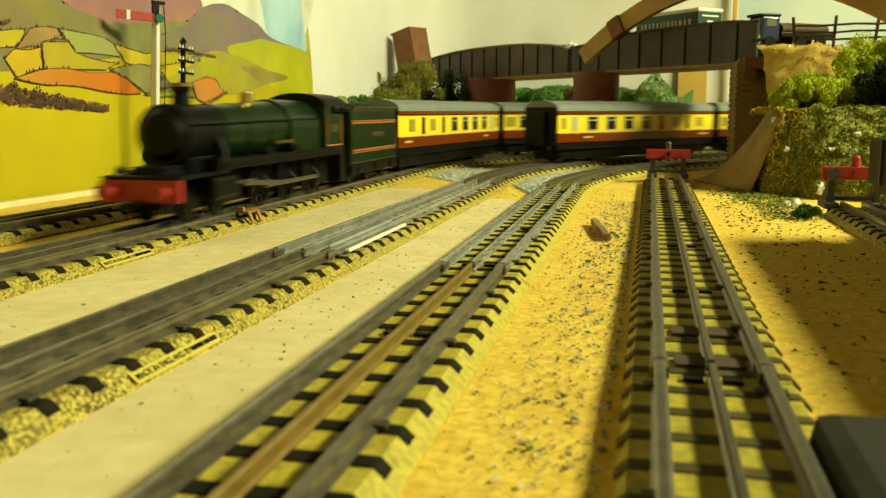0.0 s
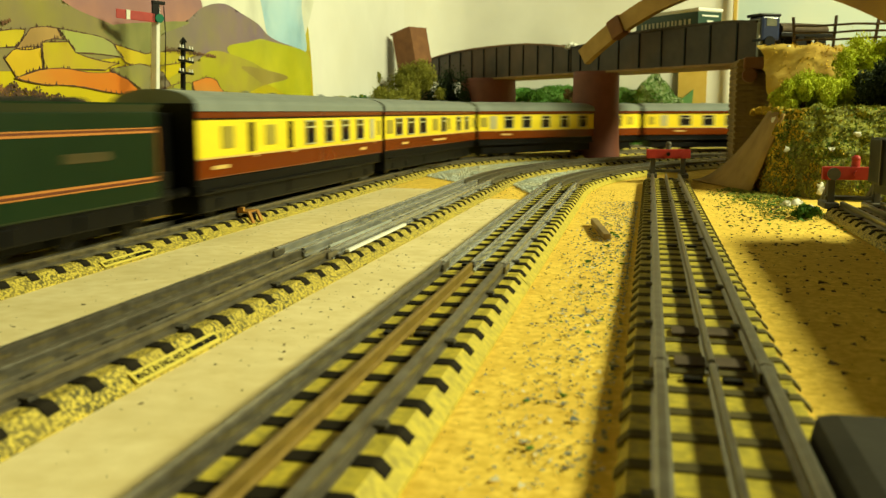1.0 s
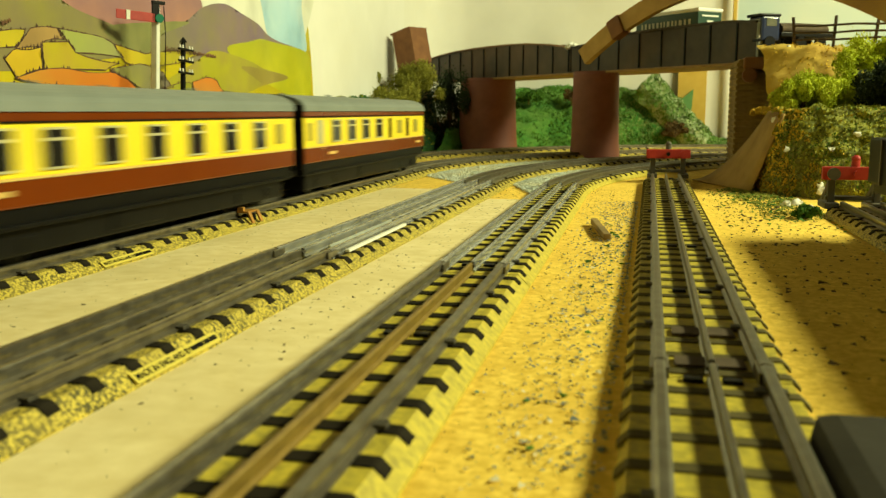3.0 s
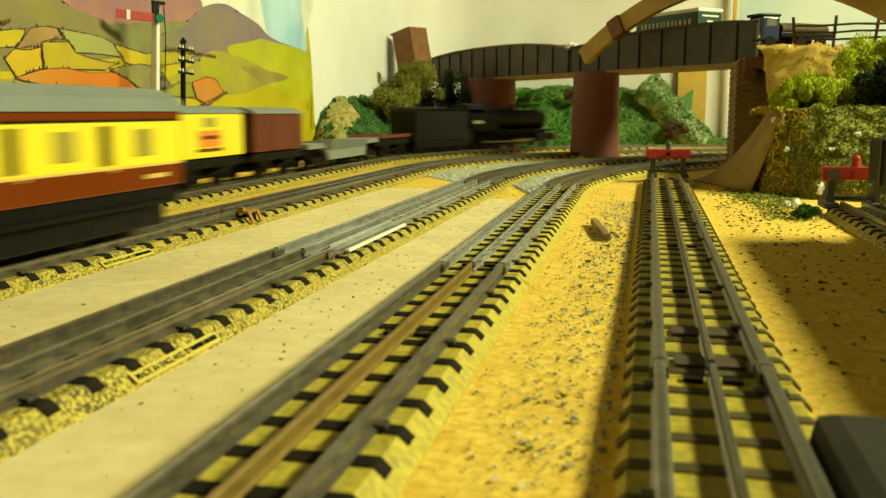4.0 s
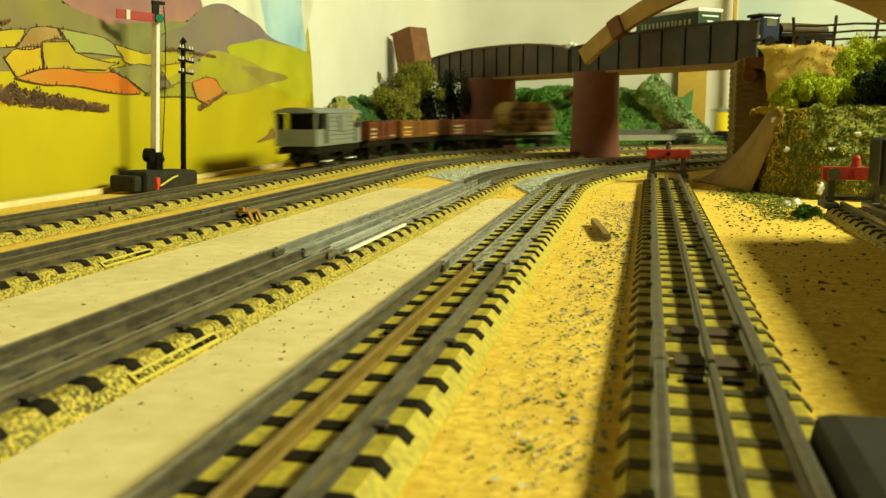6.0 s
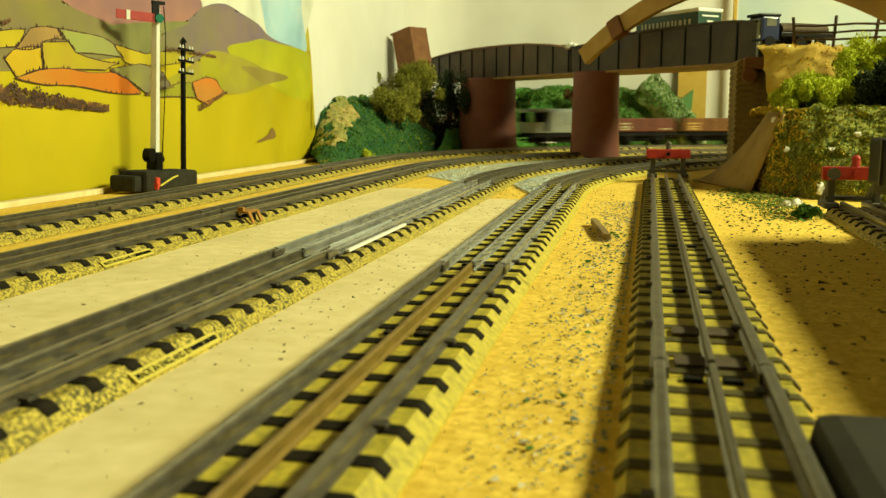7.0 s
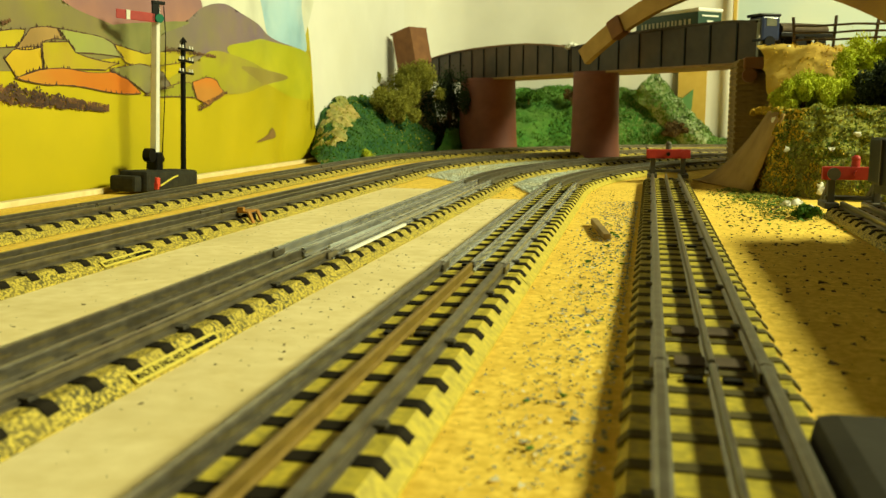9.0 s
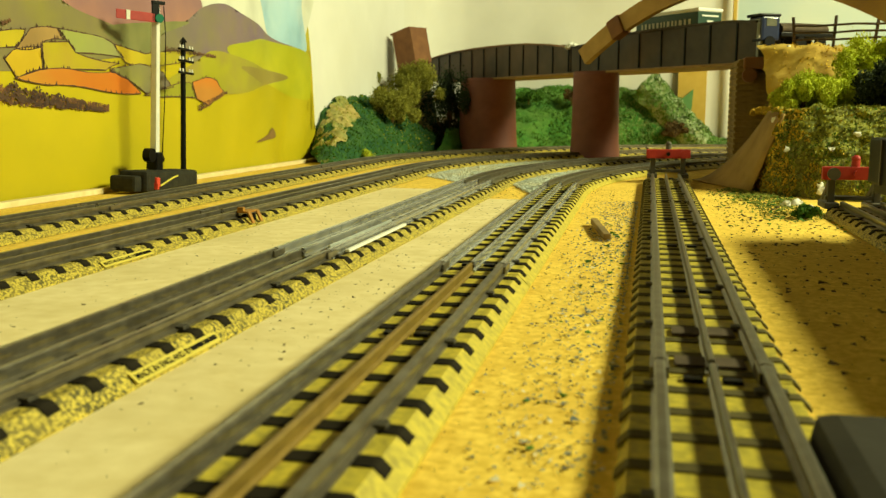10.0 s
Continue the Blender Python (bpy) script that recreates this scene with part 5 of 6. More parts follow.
flock_on(ROCKS["grassy_hill"], 5000, 0.0032, M_LEAFGREEN, "dark green flock patches on the hillside", 16, lambda p: noise.noise(p * 45) > 0.02)
flock_on(ROCKS["upper_cliff"], 5000, 0.0018, M_OCHREFLOCK, "ochre flock stuck on the cliff top", 3)
flock_on(ROCKS["grassy_hill"], 2600, 0.0026, M_GRASSFLOCK, "bright grass flock on the hillside", 4, lambda p: p.x > -0.2)
flock_on(ROCKS["green_bank"], 6000, 0.0024, M_LEAFGREEN, "dark green flock on the bank", 6)
flock_on(ROCKS["green_bank"], 700, 0.0022, M_OLIVEFLOCK, "olive flock on the bank", 7, lambda p: p.y > 1.0)
flock_on(ROCKS["tan_outcrop"], 900, 0.0022, M_OLIVEFLOCK, "olive flock on the tan outcrop", 8)
flock_on(ROCKS["plaster_outcrop"], 4200, 0.0030, M_PALEGRASS, "grass flock on the plaster outcrop", 9)
flock_on(ROCKS["plaster_outcrop"], 2600, 0.0030, M_GRASSFLOCK, "bright grass flock on the plaster outcrop", 17, lambda p: noise.noise(p * 50) > -0.1)


def white_fleck(at, seed, tree):
    rb = random.Random(seed)
    p = tree.find_nearest(Vector(at))[0] if at[2] > 0.003 else Vector(at)
    bm = bmesh.new()
    add_ball(bm, (0, 0, 0), (rb.uniform(0.0018, 0.0030), 0.0014, rb.uniform(0.0013, 0.0024)), 2)
    for v in bm.verts:
        v.co *= 1 + 0.9 * noise.noise(v.co * 700 + Vector((seed * 3.1, 0, 0)))
    ob = part("white_fleck", bm, M_WHITE)
    ob.location = p
    tagged(ob, "small white fleck of lichen on the rock", "fleck", group="white flecks")


rock_tree = tree_of(ROCKS["flocked_rock"])
for i, at in enumerate(((0.074, 0.618, 0.0475), (0.0905, 0.543, 0.021), (0.0925, 0.537, 0.017), (0.077, 0.585, 0.030), (0.0830, 0.500, 0.0012),
                        (0.0730, 0.515, 0.0012), (0.0790, 0.520, 0.0012), (0.120, 0.580, 0.037), (0.105, 0.575, 0.028))):
    white_fleck(at, i, rock_tree)

stick = part("wood_stick", box((0, 0, 0), (0.0030, 0.052, 0.0026), 0.0005), M_ABUT)
stick.matrix_basis = pose(-0.0190, 0.384, 0.0020, 0, 0, 9)
tagged(stick, "short brown wooden stick lying on the board", "stick")

boxy = thing("control_box", "low dark grey plastic control box beside the siding", "control box", (0.0, 0.0, 0.0))
part("case", box((0.0512, 0.0715, 0.0045), (0.0555, 0.125, 0.0090), 0.0034), M_CASE, boxy)
part("foot", box((0.0512, 0.0715, 0.0010), (0.0558, 0.1253, 0.0020), 0.0006), M_CASE, boxy)
part("slot", box((0.0345, 0.1265, 0.0089), (0.0034, 0.0014, 0.0007)), M_BLACK, boxy)
for i in (0, 1):
    pl = part("tie_plate", box((0, 0, 0), (0.0128, 0.0062, 0.0006), 0.0002), M_TIE)
    pl.location = (TRACKS["siding"][0] + 0.0002, 0.170 + i * 0.024, 0.00475)
    tagged(pl, "thin brown fibre plate between the siding's rails", "tie plate", group="tie plates")


def gravel(key1, key2, s0, s1, n, seed):
    rb = random.Random(seed)
    bm = bmesh.new()
    for _ in range(n):
        s = rb.uniform(s0, s1)
        a, b = on_track(key1, s + 0.07, 0.017), on_track(key2, s, -0.017)
        u = rb.random()
        x, y = a[0] + (b[0] - a[0]) * u, a[1] + (b[1] - a[1]) * u
        q = rb.uniform(0.0008, 0.0018)
        c = Vector((x, y, q * 0.4 + 0.0004))
        e = Euler((rb.uniform(0, 6), rb.uniform(0, 6), 0)).to_matrix()
        vs = [bm.verts.new(c + e @ Vector(v) * q) for v in ((0.5, 0.4, -0.3), (-0.6, 0.3, -0.2), (0.1, -0.6, -0.3), (0, 0, 0.5))]
        for f in ((0, 1, 2), (0, 1, 3), (1, 2, 3), (2, 0, 3)):
            bm.faces.new([vs[i] for i in f])
    tagged(part("grey_gravel", bm, M_GRAVEL), "patch of pale grey gravel between the tracks", "gravel", kind="stuff")


gravel("main", "loop", 0.62, 0.95, 7000, 1)
gravel("loop", "inner", 0.55, 0.80, 5000, 2)

# strip light that lights the room, tilted towards the layout
shade = thing("strip_light", "white strip light hung from the loft ceiling", "lamp", LAMP_AT)
back = part("reflector", box((0.020, 0, 0.016), (0.19, 0.79, 0.012), 0.003, Matrix.Rotation(radians(56), 3, "Y")), M_WHITE, shade)
for y in (-0.3, 0.3):
    part("cord", cyl((0.03, y, 0.400), 0.003, 0.74, seg=10), M_WHITE, shade)
    part("rose", cyl((0.03, y, 0.763), 0.03, 0.014, seg=20), M_WHITE, shade)


# ---------- rolling stock: x to the right of the track, y along it, z from the rail top ----------
def wheelset(bm_parent, y, r=0.0058, name="wheel", material=None):
    for sx in (-1, 1):
        bm = cyl((sx * 0.0086, y, r), r, 0.0024, "x", 20)
        add_cyl(bm, (sx * 0.0100, y, r), r * 0.45, 0.0008, "x", 14)
        part(name, bm, material or M_BLACK, bm_parent)


def bogie(parent, y, wb=0.030):
    b = part("bogie", add_box(add_box(box((0.0128, y, 0.0068), (0.0022, wb + 0.012, 0.0052), 0.0006), (-0.0128, y, 0.0068), (0.0022, wb + 0.012, 0.0052), 0.0006),
                              (0, y, 0.0082), (0.024, 0.010, 0.003), 0.0005), M_BLACK, parent)
    wheelset(b, y - wb / 2)
    wheelset(b, y + wb / 2)
    for d in (-wb / 2, wb / 2):
        part("axle_box", box((0.0143, y + d, 0.0062), (0.0014, 0.0050, 0.0042), 0.0004), M_BLACK, b)


def pane(parent, y, w, z0, z1, x, material, frame_mat=None, bar=True):
    win = part("window", box((x, y, (z0 + z1) / 2), (0.0006, w, z1 - z0), 0.0002), material, parent)
    if frame_mat:
        bm = bmesh.new()
        for yy in (y - w / 2, y + w / 2):
            add_box(bm, (x, yy, (z0 + z1) / 2), (0.0012, 0.0007, z1 - z0 + 0.0008))
        for zz in (z0, z1):
            add_box(bm, (x, y, zz), (0.0012, w + 0.0007, 0.0007))
        if bar:
            add_box(bm, (x, y, z1 - (z1 - z0) * 0.27), (0.0013, w, 0.0009))
        part("window_frame", bm, frame_mat, win)


LC = 0.248


def coach(label, layout):
    c = thing("railway_coach", label, "railway coach", group="cream and chocolate coaches")
    hw, y0, y1 = 0.0180, -LC / 2, LC / 2
    part("lower_body", box((0, 0, 0.02095), (2 * hw, LC, 0.0079), 0.0006), M_CHOC, c)
    part("upper_body", box((0, 0, 0.0328), (2 * hw - 0.0004, LC - 0.0004, 0.0154), 0.0004), M_CREAM, c)
    part("cantrail", box((0, 0, 0.0421), (2 * hw, LC, 0.0030), 0.0005), M_CHOC, c, "chocolate band under the roof")
    for sx in (-1, 1):
        part("waist_line", box((sx * (hw + 0.0001), 0, 0.0250), (0.0005, LC - 0.001, 0.0007)), M_GOLD, c)
        part("eave_line", box((sx * (hw + 0.0001), 0, 0.0405), (0.0005, LC - 0.001, 0.0005)), M_BLACK, c)
    prof = [(hw + 0.0006, 0.0434)] + [((hw + 0.0006) * math.cos(a), 0.0440 + 0.0080 * math.sin(a) ** 0.8) for a in [math.pi * i / 16 for i in range(1, 16)]] + [(-hw - 0.0006, 0.0434)]
    r = part("roof", extrude_profile(prof, y0 - 0.0006, y1 + 0.0006), M_ROOF, c, "plain grey curved roof", smooth=False)
    for i in range(5):
        part("ventilator", cyl((0.004 if i % 2 else -0.004, y0 + LC * (i + 0.5) / 5, 0.0522), 0.0014, 0.0012, seg=10), M_ROOF, r)
    for e, d in ((y0, -1), (y1, 1)):
        endm = part("end_panel", box((0, e + d * 0.0004, 0.0305), (2 * hw - 0.001, 0.0010, 0.0320), 0.0003), M_BLACK, c, "black coach end")
        part("gangway", box((0, e + d * 0.0028, 0.0285), (0.0135, 0.0050, 0.029), 0.001), M_BLACK, endm)
        part("coupling", box((0, e + d * 0.004, 0.009), (0.004, 0.012, 0.002), 0.0004), M_BLACK, c)
        for sx in (-1, 1):
            part("buffer", cyl((sx * 0.0112, e + d * 0.0028, 0.0125), 0.0020, 0.005, "y", 12), M_BLACK, endm)
    part("underframe", box((0, 0, 0.0138), (0.0335, LC - 0.004, 0.0062), 0.0005), M_BLACK, c)
    # black box along the underside stands in for the shade beneath the coach
    part("floor_pan", box((0, 0, 0.0072), (0.0290, LC - 0.016, 0.0084), 0.0008), M_BLACK, c)
    part("footboard", box((hw - 0.002, 0, 0.0118), (0.004, LC - 0.02, 0.0012), 0.0002), M_BLACK, c)
    part("battery_box", box((0.010, -0.012, 0.0078), (0.010, 0.030, 0.0065), 0.0006), M_BLACK, c)
    part("truss", box((0.012, 0.026, 0.0080), (0.0016, 0.05, 0.003), 0.0003), M_BLACK, c)
    for y in (y0 + 0.040, y1 - 0.040):
        bogie(c, y)
    for (kind, o, w) in layout:
        for sx in (-1, 1):
            y = y0 + o * LC / 0.24
            if kind == "w":
                pane(c, y, w, 0.0272, 0.0386, sx * hw, M_GLASS, M_FROST)
            elif kind == "n":
                pane(c, y, w, 0.0262, 0.0388, sx * hw, M_GLASS)
            elif kind == "b":
                pane(c, y, w, 0.0285, 0.0375, sx * hw, M_DIMWIN)
            elif kind == "f":
                pane(c, y, w, 0.0265, 0.0388, sx * hw, M_FROST)
            elif kind == "t":
                part("lettering_bar", box((sx * (hw + 0.0001), y, 0.0212), (0.0005, w, 0.0015)), M_GOLD, c)
            if kind in "nf":
                part("door_handle", box((sx * (hw + 0.0004), y + 0.004, 0.0242), (0.0006, 0.0016, 0.0008)), M_GOLD, c)
    return c


BRAKE = [("t", 0.018, 0.014), ("b", 0.025, 0.011), ("n", 0.047, 0.006), ("b", 0.067, 0.011), ("n", 0.090, 0.006), ("w", 0.115, 0.013), ("w", 0.142, 0.013),
         ("w", 0.168, 0.013), ("w", 0.194, 0.013), ("f", 0.218, 0.008), ("b", 0.232, 0.006), ("t", 0.20, 0.012)]
REST = [("b", 0.009, 0.012), ("t", 0.04, 0.014), ("w", 0.027, 0.014), ("w", 0.053, 0.015), ("w", 0.081, 0.016), ("b", 0.114, 0.014), ("w", 0.136, 0.014),
        ("b", 0.152, 0.009), ("t", 0.125, 0.036), ("w", 0.1815, 0.014), ("w", 0.208, 0.014), ("b", 0.232, 0.008)]
COMP = [("b", 0.007, 0.009), ("f", 0.019, 0.009), ("t", 0.036, 0.014), ("w", 0.039, 0.012), ("w", 0.063, 0.012), ("w", 0.090, 0.012), ("w", 0.117, 0.012),
        ("w", 0.145, 0.012), ("w", 0.173, 0.012), ("w", 0.201, 0.012), ("b", 0.223, 0.009)]


def flip(layout):
    return [(k, 0.24 - o, w) for k, o, w in layout]


coach_brake = coach("cream and chocolate brake coach with four wide windows", BRAKE)
coach_rest = coach("cream and chocolate restaurant coach with three large windows", REST)
coach_comp = coach("cream and chocolate coach with seven even windows", COMP)
coach_tail = coach("cream and chocolate brake coach at the train's tail", flip(BRAKE))
coach_away = copy_thing(coach_tail, Matrix())
tagged(coach_away, "cream and chocolate brake coach leaving on the loop")
coach_away2 = copy_thing(coach_comp, Matrix())
tagged(coach_away2, "cream and chocolate coach leaving on the loop")


def boiler_barrel(bm, y0, r0, z0, y1, r1, z1, n=72):
    a = [bm.verts.new((r0 * math.cos(2 * math.pi * i / n), y0, z0 + r0 * math.sin(2 * math.pi * i / n))) for i in range(n)]
    b = [bm.verts.new((r1 * math.cos(2 * math.pi * i / n), y1, z1 + r1 * math.sin(2 * math.pi * i / n))) for i in range(n)]
    for i in range(n):
        bm.faces.new((a[i], a[(i + 1) % n], b[(i + 1) % n], b[i]))
    bm.faces.new(a)
    bm.faces.new(b[::-1])
    return bm


def spoked_wheel(r, w=0.0026):
    """A wheel rim about its own axle, which lies along x."""
    bm = bmesh.new()
    n = 32
    rings = []
    for rr, x in ((r, -w / 2), (r, w / 2), (r * 0.86, w / 2), (r * 0.86, -w / 2)):
        rings.append([bm.verts.new((x, rr * math.cos(2 * math.pi * i / n), rr * math.sin(2 * math.pi * i / n))) for i in range(n)])
    for k in range(4):
        a, b = rings[k], rings[(k + 1) % 4]
        for i in range(n):
            bm.faces.new((a[i], a[(i + 1) % n], b[(i + 1) % n], b[i]))
    return bm


SPOKES = {}


def driving_wheel(parent, r, w=0.0026):
    """Rim with its spokes, hub, crank pin and balance weight."""
    rim = part("driving_wheel", spoked_wheel(r, w), M_BLACK, parent)
    if r not in SPOKES:
        SPOKES[r] = small_box_mesh("spoke", (w * 0.5, r * 0.72, r * 0.07), M_BLACK)
    for i in range(12):
        a = i * math.pi / 6
        shared("spoke", SPOKES[r], rim, Matrix.Translation((0, math.cos(a) * r * 0.52, math.sin(a) * r * 0.52)) @ Matrix.Rotation(a, 4, "X"))
    part("hub", cyl((0, 0, 0), r * 0.22, w * 1.1, "x", 14), M_BLACK, rim)
    part("crank_pin", cyl((w * 0.75, r * 0.45, 0), r * 0.10, w * 0.7, "x", 10), M_RAIL, rim)
    part("balance_weight", box((w * 0.1, -r * 0.62, 0), (w * 0.8, r * 0.34, r * 0.7), 0.0003), M_BLACK, rim)
    return rim


WHEELS = []          # turning wheels: object, centre, radius


def express_locomotive():
    """Front (buffers) at y = 0, cab end at y = 0.196."""
    e = thing("express_locomotive", "dark green express steam locomotive with red buffer beam", "locomotive")
    part("buffer_beam", box((0, 0.003, 0.0135), (0.0330, 0.0030, 0.0085), 0.0005), M_RED, e, "bright red buffer beam")
    for sx in (-1, 1):
        part("buffer", add_cyl(cyl((sx * 0.0112, -0.001, 0.0135), 0.0018, 0.006, "y", 14), (sx * 0.0112, -0.0045, 0.0135), 0.0030, 0.0012, "y", 18), M_RED, e)
    part("front_coupling", box((0, -0.002, 0.009), (0.004, 0.010, 0.002), 0.0004), M_BLACK, e)
    part("front_footplate", box((0, 0.020, 0.0185), (0.0320, 0.036, 0.0016), 0.0004), M_BLACK, e)
    part("saddle", add_box(box((0, 0.034, 0.0215), (0.020, 0.022, 0.008), 0.0008), (0, 0.016, 0.0205), (0.014, 0.016, 0.004), 0.0006), M_BLACK, e)
    part("running_plate", add_box(box((0, 0.110, 0.0232), (0.0350, 0.150, 0.0016), 0.0004), (0, 0.036, 0.0212), (0.034, 0.004, 0.006), 0.0004), M_BLACK, e)
    for sx in (-1, 1):
        part("valance", box((sx * 0.0168, 0.113, 0.0212), (0.0012, 0.146, 0.0030), 0.0002), M_BLACK, e)
    bm = boiler_barrel(bmesh.new(), 0.021, 0.0118, 0.0345, 0.052, 0.0118, 0.0345)
    boiler_barrel(bm, 0.018, 0.0080, 0.0345, 0.0215, 0.0112, 0.0345)
    part("smokebox", bm, M_BLACK, e, "matt black smokebox")
    part("smokebox_door_handle", box((0, 0.0172, 0.0345), (0.008, 0.0008, 0.0008)), M_BLACK, e)
    boiler = part("boiler", boiler_barrel(bmesh.new(), 0.052, 0.0116, 0.0345, 0.118, 0.0132, 0.0352), M_GREEN, e, "glossy green tapered boiler")
    for y, r in ((0.054, 0.0119), (0.075, 0.0124), (0.097, 0.0129), (0.116, 0.0134)):
        part("boiler_band", cyl((0, y, 0.0347), r, 0.0008, "y", 32), M_BLACK, boiler)
    prof = [(0.0140, 0.0240)] + [(0.0142 * math.cos(a), 0.0355 + 0.0138 * math.sin(a)) for a in [math.pi * i / 14 for i in range(15)]] + [(-0.0140, 0.0240)]
    part("firebox", extrude_profile(prof, 0.118, 0.158), M_GREEN, e, "green round-shouldered firebox")
    part("chimney", add_cyl(add_cyl(cyl((0, 0.036, 0.0480), 0.0042, 0.007, seg=20, r2=0.0038), (0, 0.036, 0.0525), 0.0044, 0.003, seg=20, r2=0.0050), (0, 0.036, 0.0452), 0.0060, 0.0020, seg=20, r2=0.0042), M_BLACK, e)
    part("chimney_cap", cyl((0, 0.036, 0.0540), 0.0050, 0.0014, seg=20), M_COPPER, e, "copper chimney cap")
    bm = cyl((0, 0.098, 0.0495), 0.0038, 0.005, seg=18, r2=0.0034)
    add_ball(bm, (0, 0.098, 0.052), (0.0034, 0.0034, 0.0014))
    part("safety_valve", bm, mat("brass", (0.55, 0.38, 0.10), (0.65, 0.47, 0.15), 0.003, 0.3, metal=0.9), e, "brass safety valve cover")
    part("handrail", tube([(0.0125, 0.022, 0.0385), (0.0128, 0.08, 0.0390), (0.0143, 0.155, 0.0395)], 0.00045, 6), M_BLACK, e)
    cab = part("cab", add_box(add_box(add_box(box((0.0155, 0.176, 0.0325), (0.0012, 0.026, 0.019), 0.0003), (-0.0155, 0.176, 0.0325), (0.0012, 0.026, 0.019), 0.0003),
                                      (0, 0.1605, 0.0360), (0.0310, 0.0012, 0.026), 0.0003), (0.0155, 0.1655, 0.0440), (0.0012, 0.008, 0.007), 0.0002), M_GREEN, e)
    part("cab_lining", add_box(add_box(box((0.0163, 0.1635, 0.033), (0.0003, 0.0007, 0.016)), (0.0163, 0.1875, 0.033), (0.0003, 0.0007, 0.016)), (0.0163, 0.1755, 0.0250), (0.0003, 0.0245, 0.0007)), M_ORANGE, cab)
    part("cab_number_plate", box((0.0163, 0.1755, 0.034), (0.0004, 0.013, 0.0045)), M_DULLGOLD, cab)
    part("cab_roof", extrude_profile([((0.0172) * math.cos(math.pi * i / 14), 0.0465 + 0.0066 * math.sin(math.pi * i / 14)) for i in range(15)], 0.158, 0.194), M_BLACK, e)
    part("firebox_back", box((0, 0.164, 0.033), (0.024, 0.006, 0.018), 0.002), M_BLACK, e)
    part("cab_floor", box((0, 0.178, 0.0222), (0.030, 0.034, 0.0018), 0.0003), M_BLACK, e)
    part("cab_steps", box((0.0150, 0.188, 0.0130), (0.003, 0.008, 0.018), 0.0004), M_BLACK, e)
    for sx in (-1, 1):
        part("splasher", cyl((sx * 0.0152, 0.087, 0.0232), 0.0040, 0.0030, "x", 28), M_BLACK, e)
        part("splasher", cyl((sx * 0.0152, 0.119, 0.0232), 0.0040, 0.0030, "x", 28), M_BLACK, e)
        part("nameplate", box((sx * 0.0172, 0.102, 0.0292), (0.0006, 0.020, 0.0016), 0.0002), M_DULLGOLD, e)
        part("cylinder", box((sx * 0.0140, 0.040, 0.0125), (0.0070, 0.022, 0.0095), 0.0018), M_BLACK, e)
        part("steam_pipe", tube([(sx * 0.0115, 0.044, 0.032), (sx * 0.0145, 0.043, 0.027), (sx * 0.0150, 0.041, 0.018)], 0.0019, 10), M_BLACK, e)
        part("slide_bar", box((sx * 0.0140, 0.062, 0.0132), (0.0012, 0.024, 0.0012)), M_RAIL, e)
        part("connecting_rod", box((sx * 0.0152, 0.082, 0.0112), (0.0010, 0.042, 0.0022), 0.0003, Matrix.Rotation(radians(-4), 3, "X")), M_RAIL, e)
        part("coupling_rod", box((sx * 0.0140, 0.119, 0.0095), (0.0010, 0.068, 0.0020), 0.0003), M_RAIL, e)
        part("frame_plate", box((sx * 0.0070, 0.095, 0.0125), (0.0016, 0.180, 0.0160), 0.0003), M_BLACK, e)
    for y in (0.087, 0.119, 0.151):
        for sx in (-1, 1):
            w = driving_wheel(e, 0.0118)
            w.matrix_basis = pose(sx * 0.0098, y, 0.0118, 0, 0, 0 if sx > 0 else 180)
            WHEELS.append((w, Vector((sx * 0.0098, y, 0.0118)), 0.0118, sx))
    b = part("front_bogie", box((0, 0.032, 0.0075), (0.015, 0.040, 0.004), 0.0005), M_BLACK, e)
    wheelset(b, 0.020)
    wheelset(b, 0.044)
    return e


